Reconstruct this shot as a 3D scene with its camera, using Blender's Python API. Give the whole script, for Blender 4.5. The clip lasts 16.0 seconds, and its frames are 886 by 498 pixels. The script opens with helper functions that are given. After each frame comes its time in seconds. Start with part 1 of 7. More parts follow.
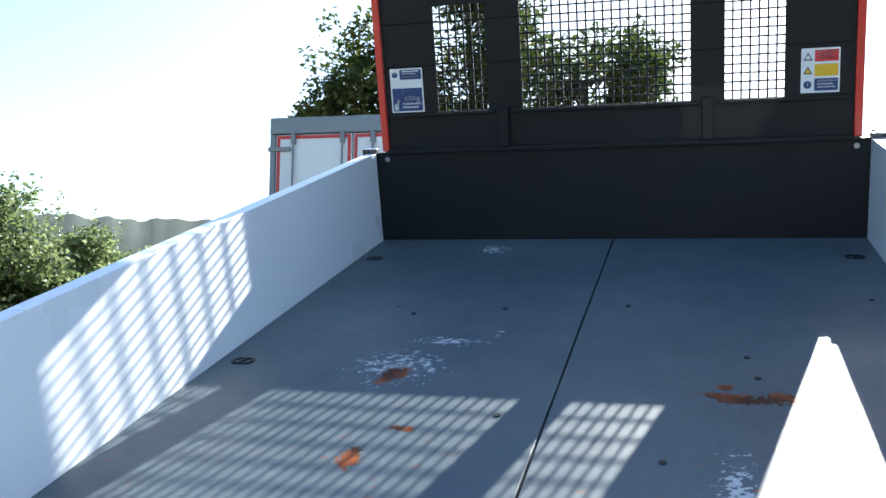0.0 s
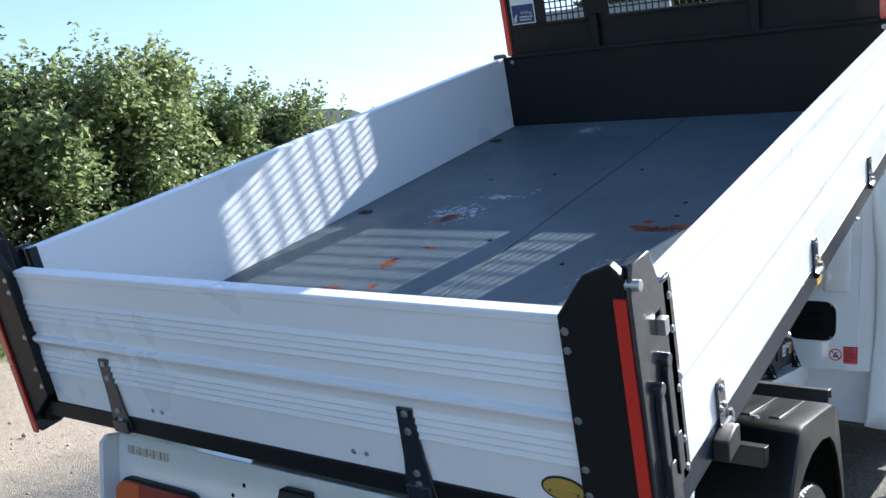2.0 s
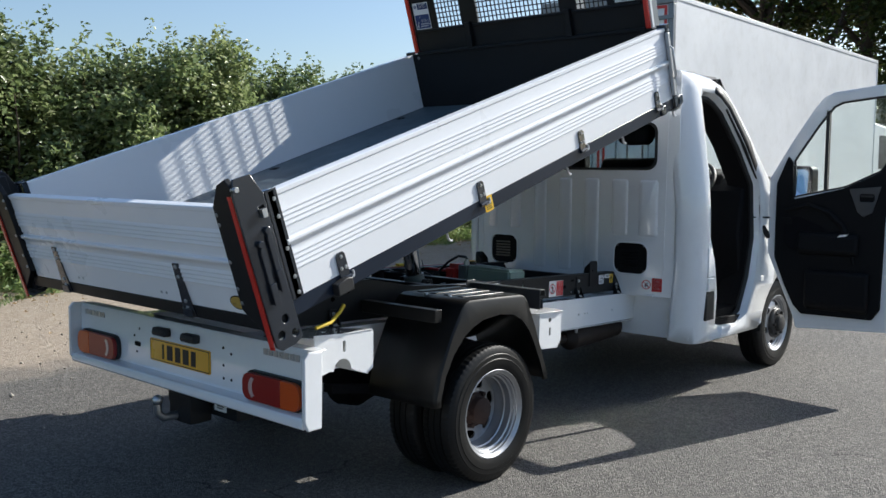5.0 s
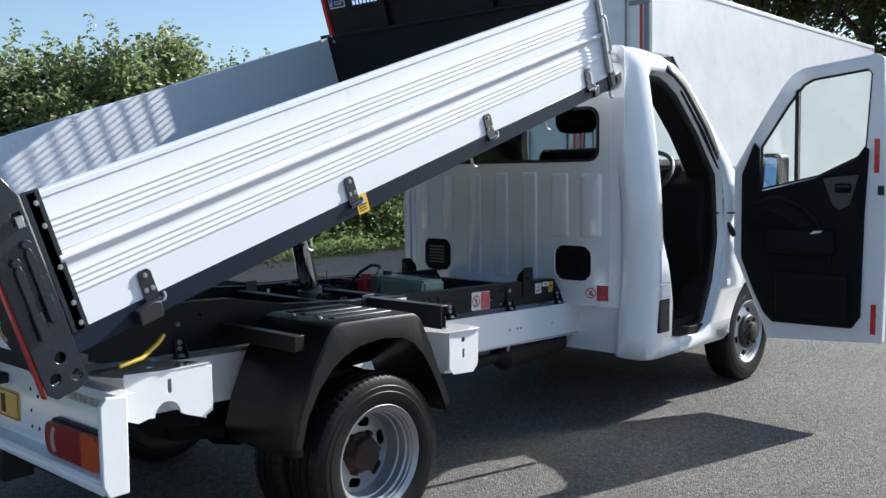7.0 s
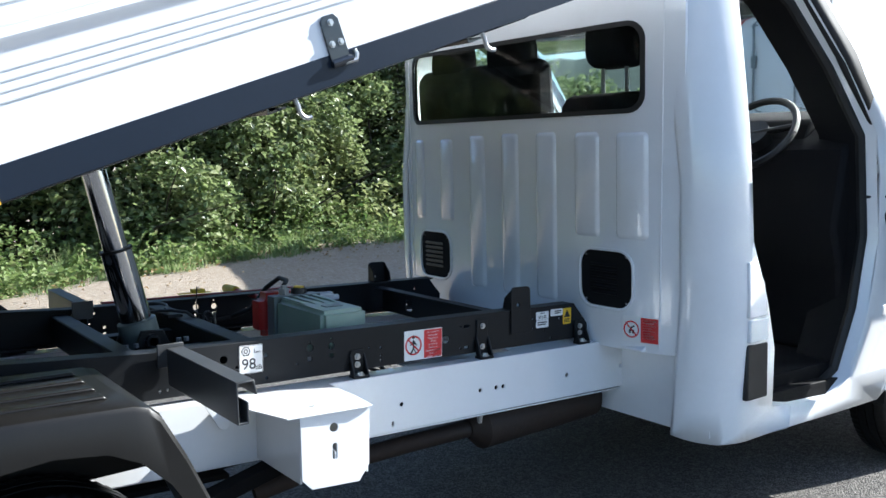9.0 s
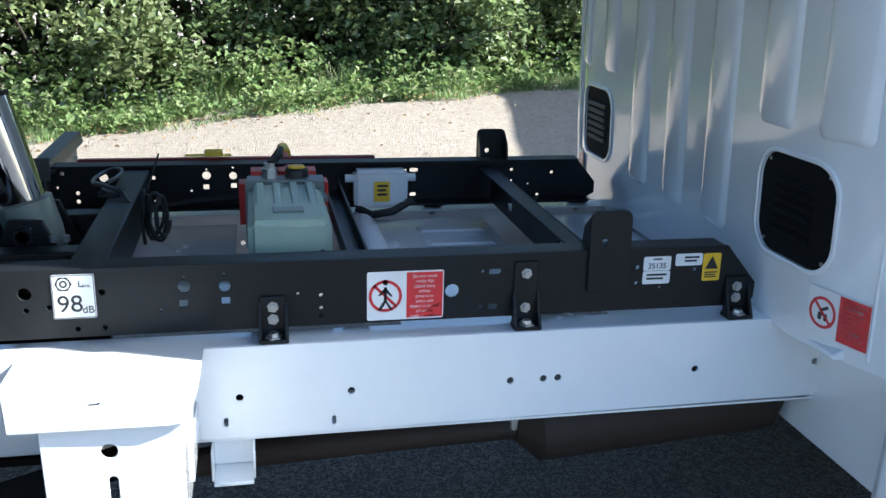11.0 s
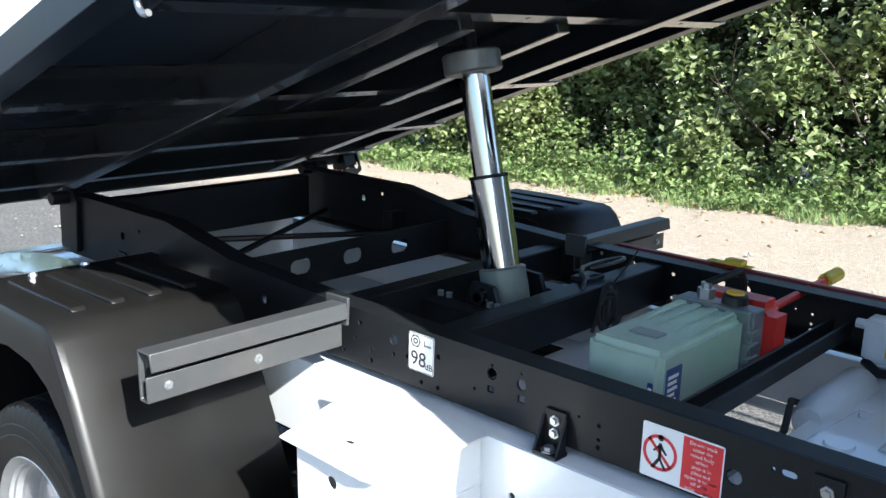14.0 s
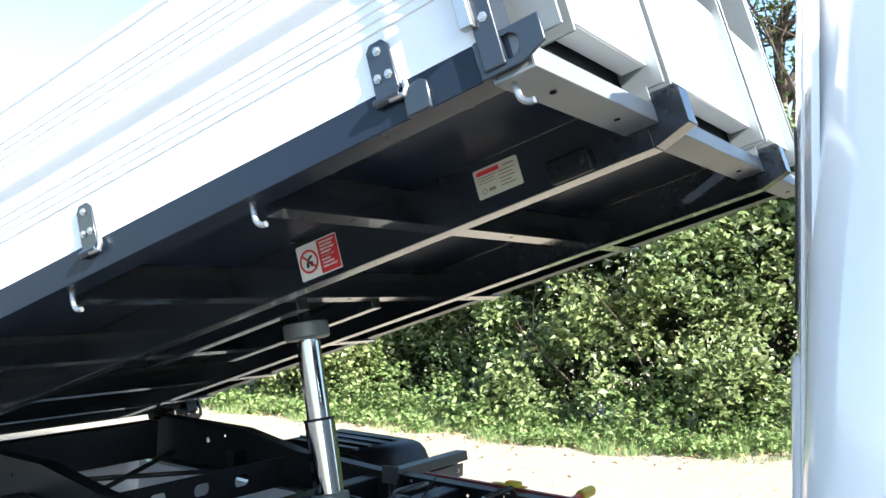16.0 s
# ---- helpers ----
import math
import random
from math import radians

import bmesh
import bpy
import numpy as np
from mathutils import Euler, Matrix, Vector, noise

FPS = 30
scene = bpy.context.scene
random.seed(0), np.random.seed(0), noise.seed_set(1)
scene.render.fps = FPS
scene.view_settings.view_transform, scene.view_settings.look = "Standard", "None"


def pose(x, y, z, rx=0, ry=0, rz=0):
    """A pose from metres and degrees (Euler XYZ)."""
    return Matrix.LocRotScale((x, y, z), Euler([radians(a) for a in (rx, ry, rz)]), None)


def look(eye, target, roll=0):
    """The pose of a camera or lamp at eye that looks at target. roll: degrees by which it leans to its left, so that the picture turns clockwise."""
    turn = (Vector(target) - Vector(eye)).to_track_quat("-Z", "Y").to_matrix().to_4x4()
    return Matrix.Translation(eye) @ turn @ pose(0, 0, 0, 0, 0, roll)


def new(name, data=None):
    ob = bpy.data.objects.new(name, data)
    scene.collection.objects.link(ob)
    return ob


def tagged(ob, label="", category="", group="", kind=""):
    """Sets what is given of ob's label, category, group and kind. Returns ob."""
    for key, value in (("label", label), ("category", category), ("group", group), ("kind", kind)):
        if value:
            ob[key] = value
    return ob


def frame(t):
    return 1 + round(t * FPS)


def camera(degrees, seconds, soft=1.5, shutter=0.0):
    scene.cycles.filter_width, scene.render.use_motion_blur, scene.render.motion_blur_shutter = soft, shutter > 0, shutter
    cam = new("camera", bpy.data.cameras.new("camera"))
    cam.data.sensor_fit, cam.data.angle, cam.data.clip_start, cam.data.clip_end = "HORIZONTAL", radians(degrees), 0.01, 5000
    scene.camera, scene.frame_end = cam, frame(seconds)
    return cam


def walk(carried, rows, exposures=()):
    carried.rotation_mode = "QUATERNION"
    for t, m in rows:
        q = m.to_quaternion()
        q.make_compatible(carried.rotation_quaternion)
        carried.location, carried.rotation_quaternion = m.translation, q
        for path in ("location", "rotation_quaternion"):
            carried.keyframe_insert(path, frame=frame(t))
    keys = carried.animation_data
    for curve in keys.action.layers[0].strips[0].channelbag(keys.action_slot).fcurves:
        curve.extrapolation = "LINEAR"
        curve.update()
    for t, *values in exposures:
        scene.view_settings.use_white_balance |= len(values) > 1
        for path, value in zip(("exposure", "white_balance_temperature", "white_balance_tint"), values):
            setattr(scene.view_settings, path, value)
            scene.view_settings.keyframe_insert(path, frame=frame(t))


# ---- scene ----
cam = camera(51.3, 16.0)

PATH = [
    (0, (0.378, -2.331, 1.718), (-0.159, -0.409, 1.844), 0.9),
    (0.5, (0.626, -2.516, 1.677), (-0.111, -0.657, 1.733), -0.7),
    (1, (0.902, -2.694, 1.675), (0.013, -0.903, 1.639), -0.6),
    (1.5, (1.3, -2.862, 1.675), (0.253, -1.16, 1.591), 0.7),
    (2, (1.722, -3.06, 1.64), (0.589, -1.417, 1.516), -0.3),
    (2.5, (2.173, -3.181, 1.629), (0.965, -1.592, 1.498), -0.6),
    (3, (2.624, -3.268, 1.613), (1.355, -1.73, 1.463), 0.4),
    (3.5, (3.01, -3.416, 1.599), (1.718, -1.897, 1.453), -0.2),
    (4, (3.406, -3.498, 1.572), (2.086, -2.002, 1.432), 0.4),
    (4.2, (3.55, -3.519, 1.562), (2.215, -2.039, 1.398), 0.7),
    (6.3, (3.967, -3.213, 1.554), (2.634, -1.734, 1.375), -0.5),
    (6.5, (3.904, -3.041, 1.55), (2.58, -1.557, 1.344), -0.9),
    (7, (3.741, -2.534, 1.518), (2.391, -1.068, 1.347), -0.9),
    (7.5, (3.544, -1.985, 1.494), (2.164, -0.553, 1.275), -1.9),
    (8, (3.348, -1.442, 1.489), (1.94, -0.055, 1.182), -3.6),
    (8.2, (3.281, -1.217, 1.458), (1.821, 0.121, 1.179), -3.3),
    (10.3, (2.455, 0.646, 1.468), (0.673, 1.449, 1.045), -0.8),
    (10.5, (2.359, 0.765, 1.464), (0.552, 1.475, 0.983), -1.0),
    (11, (2.178, 1.035, 1.42), (0.304, 1.407, 0.83), -0.4),
    (11.5, (2.035, 1.248, 1.399), (0.17, 1.29, 0.679), -0.6),
    (12, (1.823, 1.417, 1.379), (-0.016, 1.205, 0.622), 2.3),
    (12.5, (1.701, 1.535, 1.381), (-0.048, 0.943, 0.614), 0.5),
    (13, (1.643, 1.696, 1.409), (0.083, 0.677, 0.683), 1.9),
    (13.5, (1.691, 1.841, 1.439), (0.23, 0.61, 0.847), 0.9),
    (14, (1.824, 1.981, 1.485), (0.393, 0.653, 1.051), 0.2),
    (14.5, (1.939, 2.113, 1.528), (0.47, 0.78, 1.266), 0.3),
    (15, (2.068, 2.261, 1.561), (0.557, 0.955, 1.453), -0.0),
    (15.5, (2.199, 2.353, 1.589), (0.608, 1.142, 1.611), 0.9),
    (16, (2.367, 2.418, 1.591), (0.677, 1.351, 1.672), 0.6),
]
walk(cam, [(t, look(eye, target, roll)) for t, eye, target, roll in PATH],
     [(0, 1.78, 5900, 5), (1, 1.68, 5800, 6), (2, 1.38, 5700, 8), (2.5, 1.07, 5800, 8), (4, 0.68, 6000, 8), (6.5, 0.8, 5850, 8), (8, 1.05, 5700, 8),
      (10.5, 1.84, 5550, 6), (12, 1.47, 5400, 6), (13, 1.71, 5500, 6), (14.5, 1.82, 5800, 5), (15.5, 1.97, 5900, 4), (16, 2.25, 5900, 4)])

# ---- world, sun ----
SUN_DIR = Vector((0.4, 1.487, 1.071)).normalized()
world = bpy.data.worlds.new("sky")
scene.world = world
world.use_nodes = True
wn = world.node_tree
sky = wn.nodes.new("ShaderNodeTexSky")
sky.sky_type = "NISHITA"
sky.sun_disc = False
sky.sun_elevation = math.asin(SUN_DIR.z)
sky.sun_rotation = math.atan2(SUN_DIR.x, SUN_DIR.y)
sky.air_density, sky.dust_density, sky.ozone_density = 1.0, 1.3, 1.5
wn.nodes["Background"].inputs[1].default_value = 0.088
wn.links.new(sky.outputs[0], wn.nodes["Background"].inputs[0])
sun = new("sun", bpy.data.lights.new("sun", "SUN"))
sun.data.energy, sun.data.angle, sun.data.color = 5.0, radians(0.4), (1.0, 0.92, 0.8)
sun.matrix_world = look(SUN_DIR * 30, (0, 0, 0))


# ---- materials ----
class Nodes:
    """Short ways to add nodes to one material."""

    def __init__(self, name):
        self.mat = bpy.data.materials.new(name)
        self.mat.use_nodes = True
        self.t = self.mat.node_tree
        self.bsdf = self.t.nodes["Principled BSDF"]
        self.coord = self.t.nodes.new("ShaderNodeTexCoord")

    def put(self, socket, value):
        if isinstance(value, bpy.types.NodeSocket):
            self.t.links.new(value, socket)
        else:
            socket.default_value = value

    def noise(self, scale, detail=4.0, rough=0.55, stretch=None):
        n = self.t.nodes.new("ShaderNodeTexNoise")
        n.inputs["Scale"].default_value, n.inputs["Detail"].default_value, n.inputs["Roughness"].default_value = scale, detail, rough
        where = self.coord.outputs["Object"]
        if stretch:
            m = self.t.nodes.new("ShaderNodeMapping")
            m.inputs["Scale"].default_value = stretch
            self.t.links.new(where, m.inputs[0])
            where = m.outputs[0]
        self.t.links.new(where, n.inputs["Vector"])
        return n.outputs[0]

    def voronoi(self, scale, feature="F1"):
        n = self.t.nodes.new("ShaderNodeTexVoronoi")
        n.feature = feature
        n.inputs["Scale"].default_value = scale
        self.t.links.new(self.coord.outputs["Object"], n.inputs["Vector"])
        return n.outputs["Distance"]

    def ramp(self, value, lo, hi, a=0.0, b=1.0):
        n = self.t.nodes.new("ShaderNodeMapRange")
        for socket, v in zip(n.inputs, (value, lo, hi, a, b)):
            self.put(socket, v)
        return n.outputs[0]

    def math(self, op, a, b=0.0):
        n = self.t.nodes.new("ShaderNodeMath")
        n.operation = op
        self.put(n.inputs[0], a), self.put(n.inputs[1], b)
        return n.outputs[0]

    def mix(self, fac, a, b):
        n = self.t.nodes.new("ShaderNodeMix")
        n.data_type = "RGBA"
        self.put(n.inputs[0], fac)
        for socket, v in ((n.inputs[6], a), (n.inputs[7], b)):
            self.put(socket, v if isinstance(v, bpy.types.NodeSocket) else (*v[:3], 1))
        return n.outputs[2]

    def bump(self, height, strength=0.2, distance=0.01):
        n = self.t.nodes.new("ShaderNodeBump")
        n.inputs["Strength"].default_value, n.inputs["Distance"].default_value = strength, distance
        self.t.links.new(height, n.inputs["Height"])
        self.t.links.new(n.outputs[0], self.bsdf.inputs["Normal"])

    def set(self, **sockets):
        for key, v in sockets.items():
            key = {"base": "Base Color", "rough": "Roughness", "metal": "Metallic", "coat": "Coat Weight", "alpha": "Alpha",
                   "trans": "Transmission Weight", "spec": "Specular IOR Level", "sss": "Subsurface Weight"}[key]
            if isinstance(v, tuple):
                v = (*v[:3], 1)
            self.put(self.bsdf.inputs[key], v)
        return self.mat


def paint(name, base, rough=0.35, metal=0.0, vary=0.08, dirt=0.0, dirt_col=(0.16, 0.13, 0.1), grain=60.0, bump=0.04, coat=0.0, spec=0.5):
    """A painted, cast or moulded surface: slow and fine changes of tone, a film of dust in patches, faint relief."""
    n = Nodes(name)
    slow, fine = n.noise(1.7, 5), n.noise(grain, 3)
    low, high = [tuple(c * k for c in base) for k in (1 - vary, 1 + vary)]
    col = n.mix(n.ramp(slow, 0.3, 0.7), low, high)
    col = n.mix(n.ramp(fine, 0.35, 0.75, 0, 0.35), col, tuple(c * (1 - 1.5 * vary) for c in base))
    if dirt:
        col = n.mix(n.math("MULTIPLY", n.ramp(n.noise(4.3, 8, 0.7), 0.48, 0.75), dirt), col, dirt_col)
    n.bump(fine, bump, 0.004)
    return n.set(base=col, rough=n.ramp(slow, 0.3, 0.7, rough * 0.8, min(1, rough * 1.25)), metal=metal, coat=coat, spec=spec)


WHITE = paint("white_gloss_paint", (0.85, 0.86, 0.87), 0.16, vary=0.02, dirt=0.1, dirt_col=(0.5, 0.47, 0.42), bump=0.02, coat=0.9)
BOARD = paint("white_coated_aluminium", (0.84, 0.85, 0.87), 0.3, vary=0.012, dirt=0.04, dirt_col=(0.5, 0.48, 0.45), bump=0.01, coat=0.15)
BOXWHITE = paint("white_grp_panel", (0.74, 0.75, 0.76), 0.4, vary=0.04, dirt=0.3, dirt_col=(0.5, 0.49, 0.46))
SLATE = paint("dark_slate_paint", (0.016, 0.021, 0.03), 0.22, vary=0.15, dirt=0.12, dirt_col=(0.05, 0.048, 0.045), coat=0.6)
RAILNAVY = paint("navy_black_rail_paint", (0.012, 0.019, 0.034), 0.3, vary=0.12, dirt=0.06, dirt_col=(0.03, 0.03, 0.03), spec=0.26)
BLACK = paint("black_powder_coat", (0.0085, 0.0098, 0.0118), 0.46, vary=0.2, dirt=0.16, dirt_col=(0.024, 0.023, 0.022), coat=0.05, spec=0.26)
PLASTIC = paint("black_moulded_plastic", (0.012, 0.012, 0.013), 0.5, vary=0.2, dirt=0.25, dirt_col=(0.035, 0.032, 0.03), grain=220, bump=0.15)
TRIM = paint("dark_interior_trim", (0.008, 0.008, 0.009), 0.7, vary=0.2, grain=300, bump=0.2, spec=0.15)
FABRIC = paint("dark_seat_fabric", (0.008, 0.008, 0.01), 0.95, vary=0.25, grain=400, bump=0.4, spec=0.1)
GUARD = paint("dark_plastic_mudguard", (0.0115, 0.011, 0.0105), 0.38, vary=0.15, dirt=0.2, dirt_col=(0.022, 0.02, 0.018), grain=200, bump=0.04, spec=0.3)
ANGLEBAR = paint("grey_painted_angle_bar", (0.05, 0.052, 0.055), 0.38, vary=0.12, dirt=0.2)
RUBBER = paint("tyre_rubber", (0.008, 0.008, 0.008), 0.42, vary=0.25, dirt=0.25, dirt_col=(0.02, 0.019, 0.018), grain=160, bump=0.06, spec=0.24)
RIM = paint("silver_rim_paint", (0.42, 0.43, 0.45), 0.34, 0.75, vary=0.08, dirt=0.4, dirt_col=(0.2, 0.17, 0.14))
STEEL = paint("zinc_plated_steel", (0.5, 0.51, 0.52), 0.35, 0.9, vary=0.12)
CHROME = paint("polished_chrome_rod", (0.5, 0.51, 0.53), 0.1, 1.0, vary=0.02, bump=0.01)
GREY = paint("grey_green_ram_paint", (0.16, 0.19, 0.18), 0.35, vary=0.1)
RUSTY = paint("rusty_iron", (0.035, 0.017, 0.012), 0.85, vary=0.4, bump=0.4)
RED = paint("red_paint", (0.5, 0.02, 0.015), 0.35, vary=0.08)
DARKRED = paint("dark_red_paint", (0.2, 0.012, 0.01), 0.45, vary=0.15, dirt=0.3)
REDREF = paint("red_reflective_tape", (0.62, 0.035, 0.02), 0.28, vary=0.06, coat=0.5)
REDPRINT = paint("red_print", (0.6, 0.03, 0.035), 0.4, vary=0.04)
YELLOW = paint("yellow_print", (0.8, 0.5, 0.02), 0.4, vary=0.04)
PLATEYEL = paint("yellow_reflective_plate", (0.78, 0.4, 0.006), 0.3, vary=0.03, coat=0.6)
BLUE = paint("dark_blue_print", (0.02, 0.05, 0.17), 0.4, vary=0.05)
PRINTW = paint("white_vinyl", (0.8, 0.8, 0.79), 0.4, vary=0.03)
PRINTK = paint("black_print", (0.015, 0.015, 0.016), 0.45)
PALEINK = paint("faded_grey_print", (0.2, 0.19, 0.16), 0.5)
GOLD = paint("gold_print", (0.45, 0.3, 0.06), 0.4)
# tan of the far vent's louvres: light on black plastic, painted as colour
VENTLIT = paint("lit_vent_plastic", (0.17, 0.145, 0.105), 0.6, vary=0.15)
# near-black for hidden parts, and for shade in holes and between the rails
DARK = paint("dark_parts_and_shade", (0.006, 0.006, 0.007), 0.8, spec=0.1)
AMBER = paint("amber_lens", (0.55, 0.075, 0.004), 0.3, vary=0.05, coat=0.15)
REDLENS = paint("red_lens", (0.26, 0.007, 0.005), 0.3, vary=0.08, coat=0.15)
CLEARLENS = paint("clear_lens", (0.6, 0.42, 0.38), 0.12, vary=0.05, coat=1.0)
HEADER = paint("grey_alloy_header", (0.2, 0.215, 0.225), 0.4, 0.4, vary=0.1)
SEAL = paint("black_rubber_seal", (0.012, 0.012, 0.012), 0.6)
FUEL = paint("translucent_white_tank", (0.66, 0.68, 0.7), 0.4, vary=0.06)
EXHAUST = paint("sooty_exhaust_steel", (0.022, 0.013, 0.009), 0.7, vary=0.4, bump=0.3)
YELHOSE = paint("yellow_hose", (0.7, 0.5, 0.03), 0.5)


def tank_material():
    n = Nodes("milky_green_plastic")
    col = n.mix(n.ramp(n.noise(5, 4), 0.3, 0.7), (0.26, 0.36, 0.3), (0.35, 0.44, 0.36))
    n.bump(n.noise(90, 3), 0.08, 0.004)
    n.bsdf.inputs["Subsurface Radius"].default_value = (0.02, 0.03, 0.02)
    return n.set(base=col, rough=0.38, sss=0.35)


TANK = tank_material()


def glass_material(name, tint):
    n = Nodes(name)
    n.bsdf.inputs["IOR"].default_value = 1.45
    return n.set(base=tint, rough=0.02, trans=1.0)


GLASS = glass_material("window_glass", (0.86, 0.94, 0.92))


def mirror_material():
    n = Nodes("mirror_glass")
    return n.set(base=(0.85, 0.87, 0.9), rough=0.02, metal=1.0)


MIRROR = mirror_material()

# rust and scuffs of the bed: x, along the bed, half width, half length
RUST = ((-0.455, 1.45, 0.06, 0.085), (0.5, 1.355, 0.14, 0.05), (0.56, 1.37, 0.08, 0.045), (0.42, 1.375, 0.06, 0.03), (0.44, 1.43, 0.025, 0.03), (-0.385, 0.95, 0.035, 0.1), (-0.46, 0.67, 0.1, 0.045), (-0.64, 0.63, 0.07, 0.025), (-0.03, 0.62, 0.035, 0.02), (0.44, 0.83, 0.02, 0.05), (-0.2, 0.6, 0.03, 0.02), (-0.3, 0.72, 0.02, 0.03), (-0.32, 1.1, 0.05, 0.02), (-0.55, 0.5, 0.06, 0.02), (-0.63, 2.06, 0.014, 0.018))
SCUFF = ((-0.45, 1.5, 0.19, 0.17), (-0.45, 1.47, 0.12, 0.12), (-0.46, 2.87, 0.1, 0.12), (-0.36, 1.72, 0.14, 0.06), (-0.22, 1.82, 0.02, 0.08), (0.45, 0.9, 0.06, 0.22))


def bed_material():
    n = Nodes("worn_steel_bed_paint")
    base = n.mix(n.ramp(n.noise(1.3, 6), 0.3, 0.7), (0.066, 0.095, 0.118), (0.126, 0.158, 0.178))
    base = n.mix(n.ramp(n.noise(7, 8, 0.7), 0.5, 0.8, 0, 0.45), base, (0.15, 0.155, 0.157))
    base = n.mix(n.ramp(n.noise(40, 4, stretch=(1, 0.12, 1)), 0.6, 0.8, 0, 0.35), base, (0.16, 0.175, 0.185))
    base = n.mix(n.ramp(n.noise(2.6, 9, 0.75), 0.5, 0.68, 0, 0.5), base, (0.033, 0.048, 0.058))
    base = n.mix(n.ramp(n.noise(16, 6, 0.7, stretch=(1, 0.35, 1)), 0.55, 0.75, 0, 0.4), base, (0.15, 0.165, 0.17))
    sep = n.t.nodes.new("ShaderNodeSeparateXYZ")
    n.t.links.new(n.coord.outputs["Object"], sep.inputs[0])
    ragged, coarse = n.noise(55, 6, 0.7), n.noise(9, 5, 0.65)

    def spots(table, edge):
        total = None
        for cx, cy, rx, ry in table:
            dx = n.math("DIVIDE", n.math("SUBTRACT", sep.outputs[0], cx), rx)
            dy = n.math("DIVIDE", n.math("SUBTRACT", sep.outputs[1], cy), ry)
            d = n.math("SQRT", n.math("ADD", n.math("MULTIPLY", dx, dx), n.math("MULTIPLY", dy, dy)))
            f = n.math("SUBTRACT", 1.0, d)
            total = f if total is None else n.math("MAXIMUM", total, f)
        return total

    scuff = n.math("ADD", spots(SCUFF, 0), n.math("MULTIPLY", n.math("SUBTRACT", ragged, 0.57), 5.0))
    base = n.mix(n.ramp(scuff, 0.3, 0.65, 0, 0.95), base, (0.56, 0.6, 0.63))
    rust = n.math("ADD", spots(RUST, 0), n.math("ADD", n.math("MULTIPLY", n.math("SUBTRACT", ragged, 0.5), 1.8), n.math("MULTIPLY", n.math("SUBTRACT", coarse, 0.5), 2.2)))
    stain = n.mix(n.ramp(coarse, 0.44, 0.68), (0.06, 0.017, 0.007), (0.34, 0.09, 0.017))
    rusted = n.ramp(rust, 0.3, 0.42)
    base = n.mix(rusted, base, stain)
    specks = n.math("MULTIPLY", n.ramp(n.noise(34, 3, stretch=(0.45, 1.4, 1)), 0.66, 0.7), n.ramp(n.noise(3.1, 3), 0.42, 0.55))
    base = n.mix(n.math("MULTIPLY", specks, n.ramp(sep.outputs[1], 1.3, 0.8)), base, (0.24, 0.07, 0.025))
    n.bump(n.math("ADD", n.noise(14, 6), n.math("MULTIPLY", ragged, 0.4)), 0.15, 0.01)
    return n.set(base=base, rough=n.ramp(n.noise(5, 6), 0.3, 0.7, 0.42, 0.54), metal=0.0, spec=n.ramp(rusted, 0, 1, 0.22, 0.1))


BED = bed_material()


